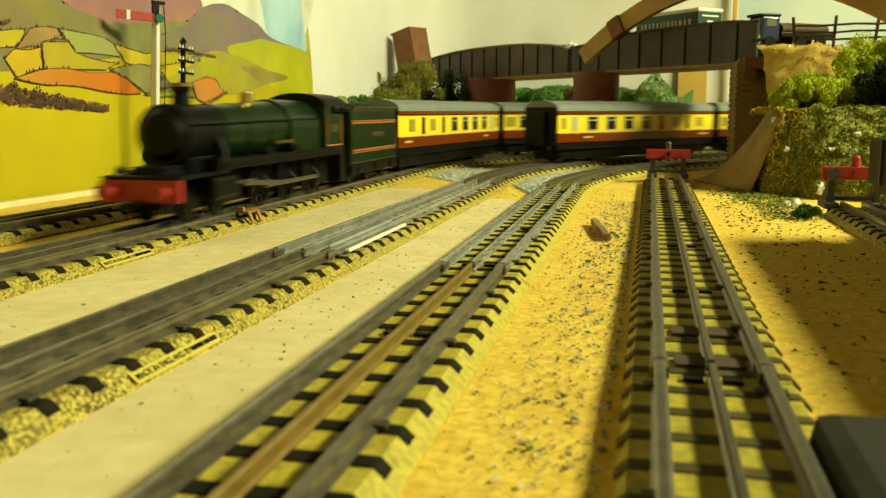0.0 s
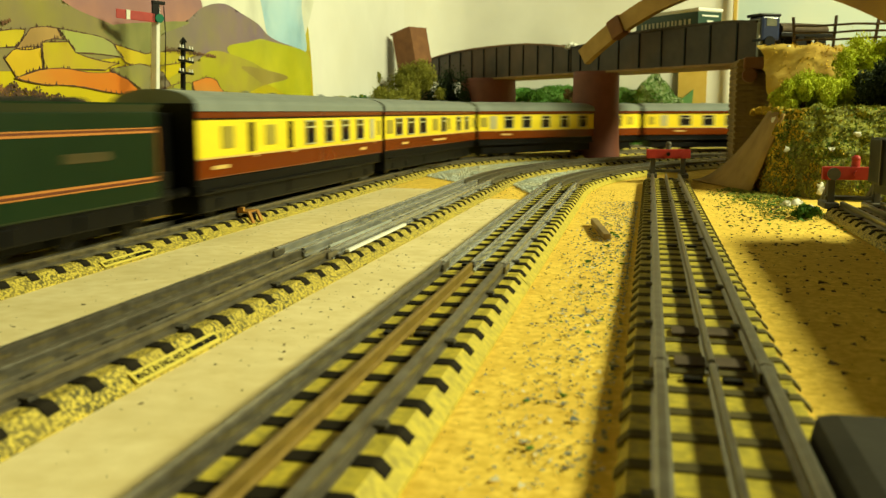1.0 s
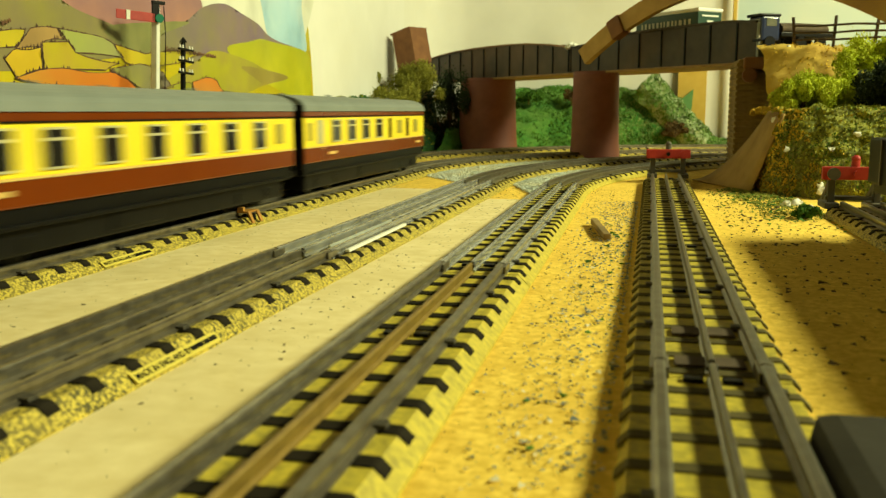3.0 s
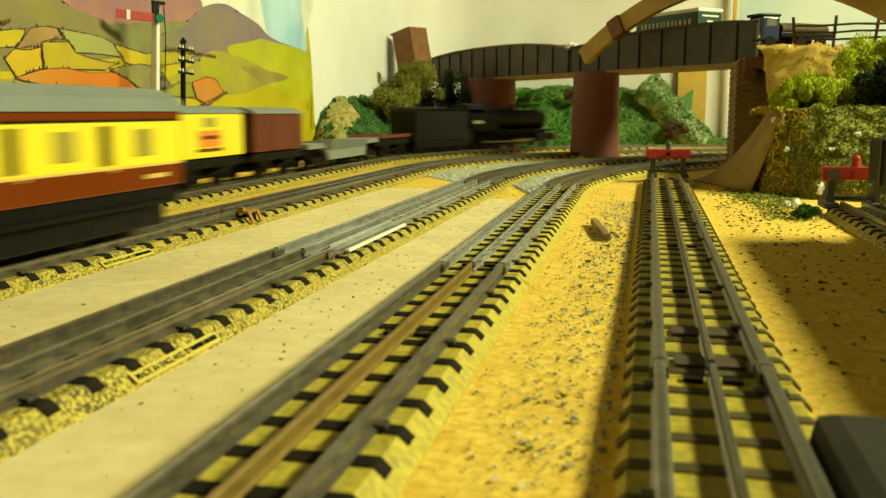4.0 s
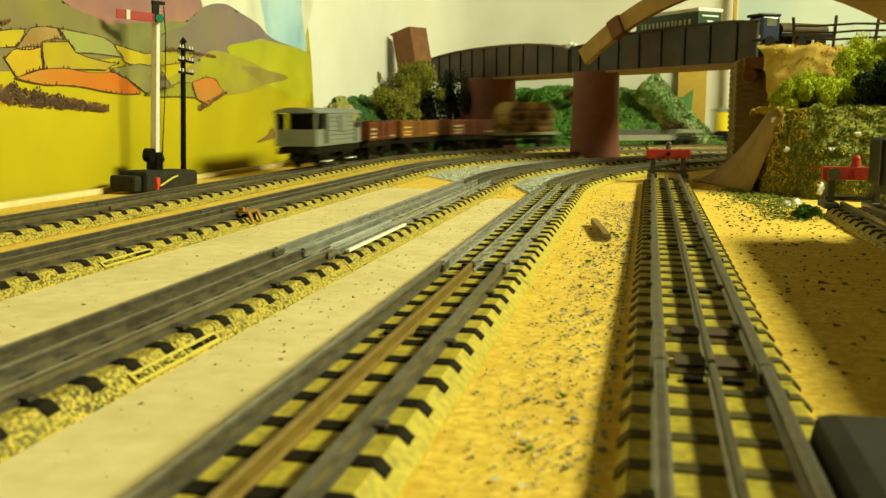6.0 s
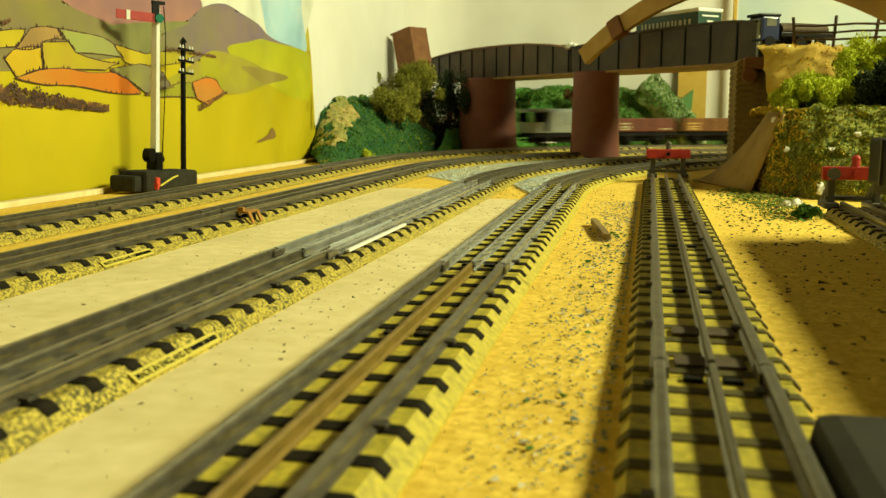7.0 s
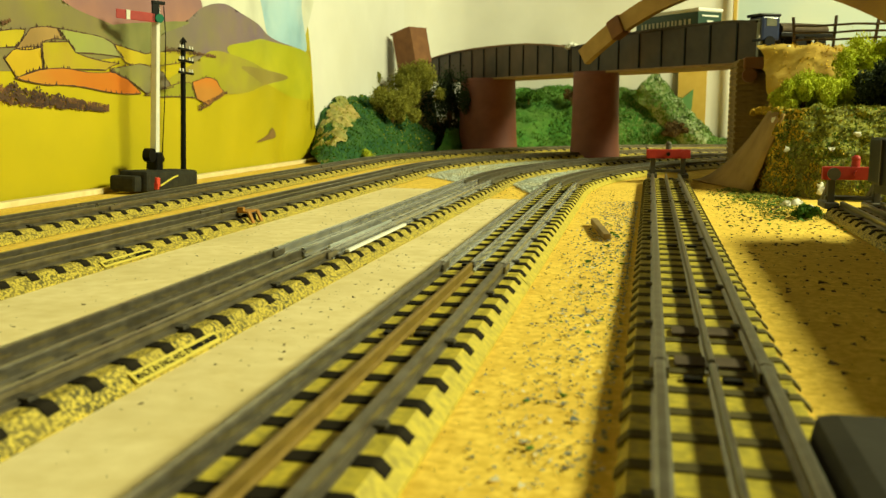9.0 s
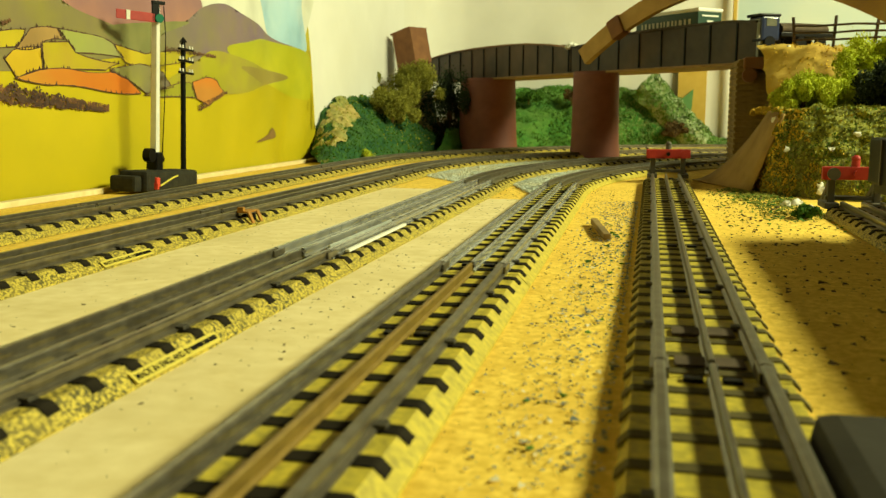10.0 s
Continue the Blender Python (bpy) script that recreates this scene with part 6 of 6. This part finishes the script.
def tender(label, green=True):
    """Front at y = 0, back at y = 0.116; the green one is a little shorter."""
    m = M_GREEN if green else M_BLACK
    t = thing("locomotive_tender", label, "tender")
    part("underframe", box((0, 0.058, 0.0165), (0.0310, 0.114, 0.0100), 0.0006), M_BLACK, t)
    part("inside_frame", box((0, 0.058, 0.0085), (0.0150, 0.104, 0.0130), 0.0006), M_BLACK, t)
    part("tank", box((0, 0.0545, 0.0281), (0.0330, 0.103, 0.0312), 0.0008), m, t)
    prof = [(0.0165, 0.0432), (0.0183, 0.0457), (0.0178, 0.0463), (0.0158, 0.0437), (-0.0158, 0.0437), (-0.0178, 0.0463), (-0.0183, 0.0457), (-0.0165, 0.0432)]
    part("flared_top", extrude_profile(prof, 0.004, 0.104), m, t)
    bm = bmesh.new()
    for i in range(120):
        add_ball(bm, (random.uniform(-0.012, 0.012), random.uniform(0.010, 0.07), 0.0442 + random.uniform(0, 0.0022)), (0.0025, 0.0025, 0.002), 1)
    part("coal", bm, M_BLACKROUGH, t, "heap of black coal")
    part("water_filler", cyl((0, 0.098, 0.0440), 0.005, 0.005, seg=18), M_BLACK, t)
    if green:
        for z in (0.0204, 0.0364):
            part("lining", box((0.01662, 0.0545, z), (0.0003, 0.097, 0.0007)), M_ORANGE, t)
        for z in (0.0190, 0.0377):
            part("lining", box((0.01662, 0.0545, z), (0.0003, 0.099, 0.0004)), M_ORANGE, t)
        part("lining", box((0.01662, 0.1045, 0.0288), (0.0003, 0.0012, 0.0190)), M_BROWNWAG, t)
        part("crest_bar", box((0.01662, 0.060, 0.0292), (0.0003, 0.026, 0.0030)), M_DULLGOLD, t)
        for z in (0.01970, 0.03705):
            part("lining", box((0.01659, 0.0545, z), (0.0003, 0.097, 0.0008)), M_OXIDE, t)
    part("back_panel", box((0, 0.1063, 0.030), (0.031, 0.001, 0.022), 0.0002), M_BLACK, t)
    for sx in (-1, 1):
        part("outside_frame", box((sx * 0.0150, 0.058, 0.0105), (0.0016, 0.108, 0.0088), 0.0004), M_BLACK, t)
        part("buffer", cyl((sx * 0.0112, 0.119, 0.0125), 0.0022, 0.006, "y", 12), M_BLACK, t)
    for y in (0.020, 0.057, 0.094):
        wheelset(t, y, 0.0066)
        part("axle_box", box((0.0160, y, 0.0090), (0.0014, 0.0055, 0.0050), 0.0004), M_BLACK, t)
    part("coupling", box((0, 0.119, 0.009), (0.004, 0.010, 0.002), 0.0004), M_BLACK, t)
    return t


def goods_locomotive():
    """Heads towards +y: back at y = 0, front at y = 0.140."""
    e = thing("goods_locomotive", "black goods steam locomotive hauling wagons", "locomotive")
    part("buffer_beam", box((0, 0.138, 0.0130), (0.0320, 0.0028, 0.0080), 0.0005), M_OXIDE, e)
    for sx in (-1, 1):
        part("buffer", cyl((sx * 0.0112, 0.142, 0.0130), 0.0024, 0.006, "y", 14), M_BLACK, e)
    part("running_plate", box((0, 0.070, 0.0215), (0.0340, 0.136, 0.0018), 0.0004), M_BLACK, e)
    part("boiler", boiler_barrel(bmesh.new(), 0.045, 0.0124, 0.0340, 0.106, 0.0112, 0.0335), M_BLACK, e)
    part("smokebox", boiler_barrel(bmesh.new(), 0.106, 0.0116, 0.0335, 0.128, 0.0116, 0.0335), M_BLACK, e)
    prof = [(0.0132, 0.0225)] + [(0.0134 * math.cos(a), 0.0345 + 0.0130 * math.sin(a)) for a in [math.pi * i / 14 for i in range(15)]] + [(-0.0132, 0.0225)]
    part("firebox", extrude_profile(prof, 0.022, 0.046), M_BLACK, e)
    part("chimney", add_cyl(cyl((0, 0.117, 0.0472), 0.0038, 0.008, seg=20), (0, 0.117, 0.0510), 0.0046, 0.0016, seg=20), M_BLACK, e)
    bm = cyl((0, 0.080, 0.0470), 0.0045, 0.004, seg=18)
    add_ball(bm, (0, 0.080, 0.0488), (0.0045, 0.0045, 0.0026))
    part("dome", bm, M_BLACK, e)
    cab = part("cab", add_box(add_box(box((0.0152, 0.011, 0.0315), (0.0012, 0.022, 0.019), 0.0003), (-0.0152, 0.011, 0.0315), (0.0012, 0.022, 0.019), 0.0003),
                              (0, 0.0215, 0.036), (0.0300, 0.0012, 0.026), 0.0003), M_BLACK, e)
    part("cab_number_bar", box((0.0160, 0.011, 0.031), (0.0004, 0.014, 0.0035)), M_FROST, cab)
    part("cab_roof", extrude_profile([((0.0170) * math.cos(math.pi * i / 14), 0.0455 + 0.0064 * math.sin(math.pi * i / 14)) for i in range(15)], -0.004, 0.026), M_BLACK, e)
    part("cab_floor", box((0, 0.010, 0.0210), (0.030, 0.026, 0.0018), 0.0003), M_BLACK, e)
    for sx in (-1, 1):
        part("frame_plate", box((sx * 0.0070, 0.068, 0.0140), (0.0016, 0.130, 0.0130), 0.0003), M_BLACK, e)
        part("cylinder", box((sx * 0.0138, 0.114, 0.0130), (0.0065, 0.020, 0.0095), 0.0016), M_BLACK, e)
        part("coupling_rod", box((sx * 0.0126, 0.060, 0.0085), (0.0010, 0.080, 0.0020), 0.0003), M_RAIL, e)
        part("connecting_rod", box((sx * 0.0140, 0.090, 0.0105), (0.0010, 0.044, 0.0020), 0.0003), M_RAIL, e)
    for y in (0.024, 0.046, 0.068, 0.090):
        for sx in (-1, 1):
            w = driving_wheel(e, 0.0095)
            w.matrix_basis = pose(sx * 0.0098, y, 0.0095, 0, 0, 0 if sx > 0 else 180)
    wheelset(e, 0.126)
    return e


def underframe(t, L, deck=0.0175):
    part("underframe", box((0, 0, deck - 0.003), (0.0260, L - 0.004, 0.0050), 0.0005), M_BLACK, t)
    for sx in (-1, 1):
        part("solebar", box((sx * 0.0135, 0, deck - 0.0032), (0.0018, L, 0.0050), 0.0003), M_BLACK, t)
        for e in (-1, 1):
            part("buffer", cyl((sx * 0.0112, e * (L / 2 + 0.0025), deck - 0.004), 0.0018, 0.006, "y", 12), M_BLACK, t)
        part("brake_lever", box((sx * 0.0148, 0.006, 0.0085), (0.0008, 0.030, 0.0010), 0, Matrix.Rotation(radians(8), 3, "X")), M_BLACK, t)
    for e in (-1, 1):
        part("coupling", box((0, e * (L / 2 + 0.003), 0.009), (0.004, 0.010, 0.002), 0.0004), M_BLACK, t)


def four_wheels(t, L, wb):
    # plain black box between the wheels, added to darken the gaps under the wagon
    part("brake_gear", box((0, 0, 0.0085), (0.0125, L - 0.012, 0.0070), 0.0006), M_BLACK, t)
    for y in (-wb / 2, wb / 2):
        wheelset(t, y)
        for sx in (-1, 1):
            part("axle_guard", add_box(box((sx * 0.0142, y, 0.0095), (0.0012, 0.0090, 0.0085), 0.0003), (sx * 0.0150, y, 0.0064), (0.0016, 0.0044, 0.0040), 0.0003), M_BLACK, t)


def open_wagon(label, m, print_m, planks=5):
    L = 0.080
    t = thing("open_wagon", label, "goods wagon", group="open wagons")
    underframe(t, L)
    four_wheels(t, L, 0.042)
    part("floor", box((0, 0, 0.0182), (0.0320, L - 0.002, 0.0014)), m, t)
    h = 0.0160 / planks
    for sx in (-1, 1):
        for i in range(planks):
            part("side_plank", box((sx * 0.0160, 0, 0.0182 + h * (i + 0.5)), (0.0014, L, h - 0.0003), 0.0002), m, t)
        part("inner_side", box((sx * 0.0153, 0, 0.0262), (0.0006, L - 0.001, 0.0158)), m, t)
    for e in (-1, 1):
        part("end_board", box((0, e * (L / 2 - 0.0006), 0.0262), (0.0310, 0.0012, 0.0160), 0.0002), m, t)
        for sx in (-1, 1):
            part("corner_plate", box((sx * 0.0163, e * (L / 2 - 0.0018), 0.0262), (0.0012, 0.0040, 0.0162), 0.0002), m, t)
    for i in (-1, 1):
        part("strap", box((0.0169, i * 0.009, 0.0262), (0.0006, 0.0016, 0.0160)), M_SLEEPER, t)
    for z in (0.0235, 0.0275, 0.0205):
        part("lettering_bar", box((0.0169, -L / 2 + 0.012, z), (0.0004, 0.013, 0.0016)), print_m, t)
    part("lettering_bar", box((0.0169, L / 2 - 0.012, 0.0208), (0.0004, 0.012, 0.0014)), print_m, t)
    return t


open_a = open_wagon("red-brown plank-sided open goods wagon", M_OXIDE, M_FROST)
open_b = open_wagon("ochre-brown plank-sided open goods wagon", M_BROWNWAG, M_GOLD, 6)
open_c = open_wagon("dark red-brown plank-sided open goods wagon", M_OXIDE, M_FROST, 4)


def covered_van(label, m, L, h, roof_m, poster=False):
    t = thing("covered_van", label, "goods van", group="covered vans")
    underframe(t, L)
    four_wheels(t, L, 0.042)
    body = part("body", box((0, 0, 0.0178 + h / 2), (0.0320, L, h), 0.0006), m, t)
    for i in range(1, 8):
        for sx in (-1, 1):
            if not poster:
                part("plank_joint", box((sx * 0.0160, -L / 2 + L * i / 8, 0.0178 + h / 2), (0.0003, 0.0004, h - 0.002)), M_SLEEPER, body)
    top = 0.0178 + h
    prof = [(0.0170 * math.cos(math.pi * i / 14), top - 0.0004 + 0.0042 * math.sin(math.pi * i / 14)) for i in range(15)]
    part("roof", extrude_profile(prof, -L / 2 - 0.001, L / 2 + 0.001), roof_m, t)
    if poster:
        part("poster_block", box((0.01615, 0, 0.0178 + h * 0.42), (0.0004, 0.026, h * 0.36)), mat("poster_orange", (0.70, 0.20, 0.02), (0.75, 0.26, 0.03), 0.004, 0.5), t, "orange printed block")
        part("poster_cap", box((0.01615, 0, 0.0178 + h * 0.78), (0.0004, 0.014, h * 0.20)), M_DIMWIN, t)
        part("lettering_bar", box((0.01615, 0, 0.0178 + h * 0.17), (0.0004, 0.030, h * 0.07)), M_OXIDE, t)
        part("lettering_bar", box((0.01640, 0, 0.0178 + h * 0.45), (0.0004, 0.020, h * 0.08)), M_OXIDE, t)
    else:
        for sx in (-1, 1):
            part("door", box((sx * 0.0162, 0, 0.0178 + h / 2), (0.0008, 0.026, h - 0.002), 0.0002), m, body)
    return t


van_yellow = covered_van("bright yellow covered van with an orange printed poster", M_YELLOW, 0.086, 0.0250, M_ROOF, True)
van_brown = covered_van("red-brown covered van with a grey roof", M_OXIDE, 0.080, 0.0245, M_ROOF)


def well_wagon(label, L=0.176, m=None):
    t = thing("well_wagon", label, "well wagon", group="well wagons")
    m = m or M_GREYWAG
    a, b = L / 2, 0.045
    prof = [(-a, 0.0195), (-a, 0.0158), (-b - 0.008, 0.0158), (-b, 0.0065), (b, 0.0065), (b + 0.008, 0.0158), (a, 0.0158), (a, 0.0195), (b + 0.010, 0.0195), (b + 0.002, 0.0105), (-b - 0.002, 0.0105), (-b - 0.010, 0.0195)]
    bm = bmesh.new()
    r = [[bm.verts.new((x, y, z)) for y, z in prof] for x in (-0.0155, 0.0155)]
    n = len(prof)
    for i in range(n):
        bm.faces.new((r[0][i], r[0][(i + 1) % n], r[1][(i + 1) % n], r[1][i]))
    bm.faces.new(r[0])
    bm.faces.new(r[1][::-1])
    part("deck", bm, m, t)
    for sx in (-1, 1):
        part("well_side", box((sx * 0.0158, 0, 0.0098), (0.0012, 2 * b, 0.0070), 0.0003), m, t)
    part("well_bulkhead", box((-0.0140, 0, 0.0145), (0.0012, 2 * b - 0.004, 0.0100), 0.0003), M_BOXGREY, t, "dark grey inner side of the well")
    for e in (-1, 1):
        bogie(t, e * (a - 0.026), 0.024)
        part("coupling", box((0, e * (a + 0.003), 0.009), (0.004, 0.010, 0.002), 0.0004), M_BLACK, t)
        for sx in (-1, 1):
            part("buffer", cyl((sx * 0.0112, e * (a + 0.002), 0.0135), 0.0018, 0.006, "y", 12), M_BLACK, t)
    return t


well_a = well_wagon("grey bogie well wagon running empty")
well_b = copy_thing(well_a, Matrix())
tagged(well_b, "grey bogie well wagon running empty behind a flat wagon")


def drum_wagon():
    L = 0.100
    t = thing("flat_wagon", "grey flat wagon loaded with two timber-lagged cable drums", "flat wagon", group="flat wagons")
    part("deck", box((0, 0, 0.0170), (0.0310, L, 0.0034), 0.0005), M_GREYWAG, t)
    part("frame", box((0, 0, 0.0135), (0.024, L - 0.006, 0.0050), 0.0004), M_BLACK, t)
    for e in (-1, 1):
        bogie(t, e * 0.030, 0.022)
        part("coupling", box((0, e * (L / 2 + 0.003), 0.009), (0.004, 0.010, 0.002), 0.0004), M_BLACK, t)
    R = 0.0178
    zc = 0.0187 + R
    for k, y in enumerate((-0.012, 0.0255)):
        d = part("cable_drum", cyl((0, y, zc), R - 0.0018, 0.024, "x", 28), M_CABLE, t, "timber-lagged cable drum")
        for i in range(22):
            a = i * 2 * math.pi / 22
            part("lagging_board", box((0, y + math.cos(a) * (R - 0.0008), zc + math.sin(a) * (R - 0.0008)), (0.0250, 0.0012, 0.0046), 0.0002, Matrix.Rotation(a, 3, "X")), M_DRUM, d)
        for sx in (-1, 1):
            part("drum_flange", cyl((sx * 0.0130, y, zc), R, 0.0018, "x", 36), M_BROWNWAG, d)
            part("hub_plate", cyl((sx * 0.0142, y, zc), 0.0052, 0.0012, "x", 20), M_SLEEPER, d)
            for i in range(7):
                z = zc - 0.013 + i * 0.0043
                w = 2 * math.sqrt(max(R * R - (z - zc) ** 2, 0)) * 0.94
                part("flange_board", box((sx * 0.0141, y, z), (0.0008, w, 0.0034), 0.0002), M_CABLE if i % 2 else M_BROWNWAG, d)
    for y in (-0.033, 0.0065, 0.046):
        part("chock", box((0, y, 0.0200), (0.026, 0.003, 0.003), 0.0004), M_DRUM, t)
    return t


drums = drum_wagon()


def flat_low():
    L = 0.078
    t = thing("flat_wagon", "low flat wagon with a red-brown rim", "flat wagon", group="flat wagons")
    underframe(t, L)
    four_wheels(t, L, 0.042)
    part("deck", box((0, 0, 0.0184), (0.0320, L, 0.0018), 0.0003), M_BLACK, t)
    for sx in (-1, 1):
        part("rim", box((sx * 0.0158, 0, 0.0202), (0.0012, L, 0.0030), 0.0003), M_OXIDE, t)
    return t


flat_red = flat_low()


def brake_van():
    L = 0.106
    t = thing("brake_van", "pale grey planked goods brake van with open verandahs", "brake van")
    underframe(t, L)
    four_wheels(t, L, 0.056)
    for sx in (-1, 1):
        for e in (-1, 1):
            part("step", box((sx * 0.0152, e * 0.028, 0.0058), (0.004, 0.014, 0.0010), 0.0002), M_WHITE, t)
            part("corner_post", box((sx * 0.0155, e * (L / 2 - 0.001), 0.030), (0.0014, 0.0018, 0.024), 0.0002), M_GREYWAG, t)
    part("floor", box((0, 0, 0.0182), (0.0320, L, 0.0016), 0.0002), M_GREYWAG, t)
    body = part("cabin", box((0, 0.004, 0.0302), (0.0316, 0.064, 0.0240), 0.0004), M_GREYWAG, t)
    for sx in (-1, 1):
        for i in range(7):
            part("plank", box((sx * 0.0160, 0.004, 0.0200 + i * 0.0034), (0.0010, 0.064, 0.0031), 0.0003), M_GREYWAG, body)
        part("side_duct", box((sx * 0.0172, 0.004, 0.0345), (0.0024, 0.013, 0.013), 0.0005), M_GREYWAG, body)
        for e, w in ((-1, 0.018), (1, 0.012)):
            part("verandah_side", box((sx * 0.0158, e * (L / 2 - w / 2), 0.0240), (0.0010, w, 0.0120), 0.0002), M_GREYWAG, t)
    # black sheets at the verandah's far side and cabin end imitate its shaded inside
    for e, w in ((-1, 0.018), (1, 0.012)):
        part("verandah_back", box((-0.0150, e * (L / 2 - w / 2), 0.0300), (0.0008, w - 0.002, 0.0230)), M_BLACK, t, "black sheet for the shade inside the open verandah")
        part("cabin_door", box((0.002, e * (L / 2 - w) + 0.0002 * e + (0.0005 if e < 0 else 0.0), 0.0300), (0.0260, 0.0012, 0.0225)), M_BLACK, body)
    for e in (-1, 1):
        part("verandah_end", box((0, e * (L / 2 - 0.0008), 0.0240), (0.0310, 0.0012, 0.0120), 0.0002), M_GREYWAG, t)
    prof = [(0.0172 * math.cos(math.pi * i / 14), 0.0420 + 0.0042 * math.sin(math.pi * i / 14)) for i in range(15)]
    r = part("roof", extrude_profile(prof, -L / 2 - 0.0015, L / 2 + 0.0015), M_ROOF, t)
    part("stove_pipe", cyl((0.006, 0.018, 0.0480), 0.0011, 0.006, seg=10), M_BLACK, r)
    return t


brake = brake_van()
express = express_locomotive()
express_tender = tender("dark green tender with orange lining and coal")
goods = goods_locomotive()
goods_tender = tender("black tender full of coal", False)

# long low wagon standing in the bay
L = 0.620
bay = thing("bay_wagon", "long low dark bogie wagon standing in the bay", "goods wagon", (TRACKS["bay"][0] + 0.0005, 0.076, RAIL_Z))
underframe(bay, L)
for y in (-0.265, 0.265):
    bogie(bay, y, 0.034)
part("body", box((0, 0, 0.0243), (0.0340, L, 0.0176), 0.0008), M_BLACK, bay)
for sx in (-1, 1):
    for i in range(29):
        part("side_rib", box((sx * 0.0172, -0.288 + i * 0.0206, 0.0243), (0.0012, 0.0018, 0.0168)), M_BOXGREY, bay)
for i in (-1, 1):
    part("end_rib", box((i * 0.007, L / 2 + 0.0006, 0.0228), (0.0018, 0.0012, 0.013)), M_BOXGREY, bay)
part("cover", box((0.009, 0, 0.0355), (0.016, L - 0.004, 0.0060), 0.001), M_BLACK, bay)
part("coupling_hook", tube([(-0.004, L / 2 + 0.002, 0.0150), (-0.0055, L / 2 + 0.005, 0.0130), (-0.004, L / 2 + 0.008, 0.0105), (-0.001, L / 2 + 0.007, 0.010)], 0.0005, 6), M_BLACK, bay)


# ---------- who runs where ----------
def place(key, s, half, heading=0.0):
    """A vehicle's pose by its two bogies, half apart from its middle."""
    a, b = on_track(key, s - half), on_track(key, s + half)
    return Matrix.Translation(((a[0] + b[0]) / 2, (a[1] + b[1]) / 2, RAIL_Z)) @ Matrix.Rotation(math.atan2(-(b[0] - a[0]), b[1] - a[1]), 4, "Z")


def offset(ob, mid):
    """Things whose origin is at one end: shift so that their middle is at y = 0."""
    for c in ob.children:
        c.location.y -= mid
    return ob


offset(express, 0.098)
offset(express_tender, 0.058)
for c in express_tender.children:
    for v in c.data.vertices:
        v.co.y = 0.058 + (v.co.y - 0.058) * 0.93
offset(goods, 0.070)
offset(goods_tender, 0.058)
WHEELS = [(w, c - Vector((0, 0.098, 0)), r, sx) for w, c, r, sx in WHEELS]


def gone_main(t):
    """How far the passenger train has come, in metres."""
    ts = [0, 0.6, 1.2, 1.6, 2.0, 2.7, 3.2, 3.8, 4.1, 4.8, 5.5, 6.2, 7.0, 10.0]
    ds = [0, 0.187, 0.373, 0.503, 0.643, 0.886, 1.061, 1.289, 1.399, 1.654, 1.889, 2.039, 2.089, 2.089]
    return float(np.interp(t, ts, ds))


def gone_far(t):
    return 0.487 * t if t < 8.0 else 0.487 * 8.0 + 0.10 * (1 - math.exp(-(t - 8.0) * 4.0))


def gone_loop(t):
    return 0.321 * t if t < 1.5 else 0.321 * 1.5 + 0.08 * (1 - math.exp(-(t - 1.5) * 4.0))


# middle of each vehicle at the start, and half its bogie spacing
MAIN = [(express, 0.4035, 0.04), (express_tender, 0.5605, 0.035), (coach_brake, 0.755, 0.08), (coach_rest, 1.0195, 0.08), (coach_comp, 1.284, 0.08), (coach_tail, 1.5460, 0.08)]
F = -2.290
FAR = [(brake, F + 0.058, 0.028), (open_c, F + 0.176, 0.021), (open_b, F + 0.274, 0.021), (open_a, F + 0.384, 0.021), (drums, F + 0.482, 0.030), (well_a, F + 0.655, 0.06),
       (van_yellow, F + 0.812, 0.021), (van_brown, F + 0.912, 0.021), (well_b, F + 1.052, 0.06), (flat_red, F + 1.188, 0.021), (goods_tender, F + 1.300, 0.035), (goods, F + 1.433, 0.03)]
LOOP = [(coach_away, 0.771 + 0.124, 0.08), (coach_away2, 0.771 + 0.388, 0.08)]


def motions():
    times = [i / 5 for i in range(51)]
    for ob, s, h in MAIN:
        walk(ob, [(t, place("main", s - gone_main(t), h)) for t in times])
    for ob, s, h in FAR:
        walk(ob, [(t, place("far", s + gone_far(t), h)) for t in times])
    for ob, s, h in LOOP:
        walk(ob, [(t, place("loop", s + gone_loop(t), h)) for t in times])
    spin = [i / 30 for i in range(46)] + [10.0]
    for w, c, r, sx in WHEELS:
        rows = []
        for t in spin:
            a = gone_main(min(t, 1.5)) / r
            rows.append((t, Matrix.Translation(c) @ Matrix.Rotation(a, 4, "X") @ (Matrix() if sx > 0 else Matrix.Rotation(math.pi, 4, "Z"))))
        walk(w, rows)


motions()
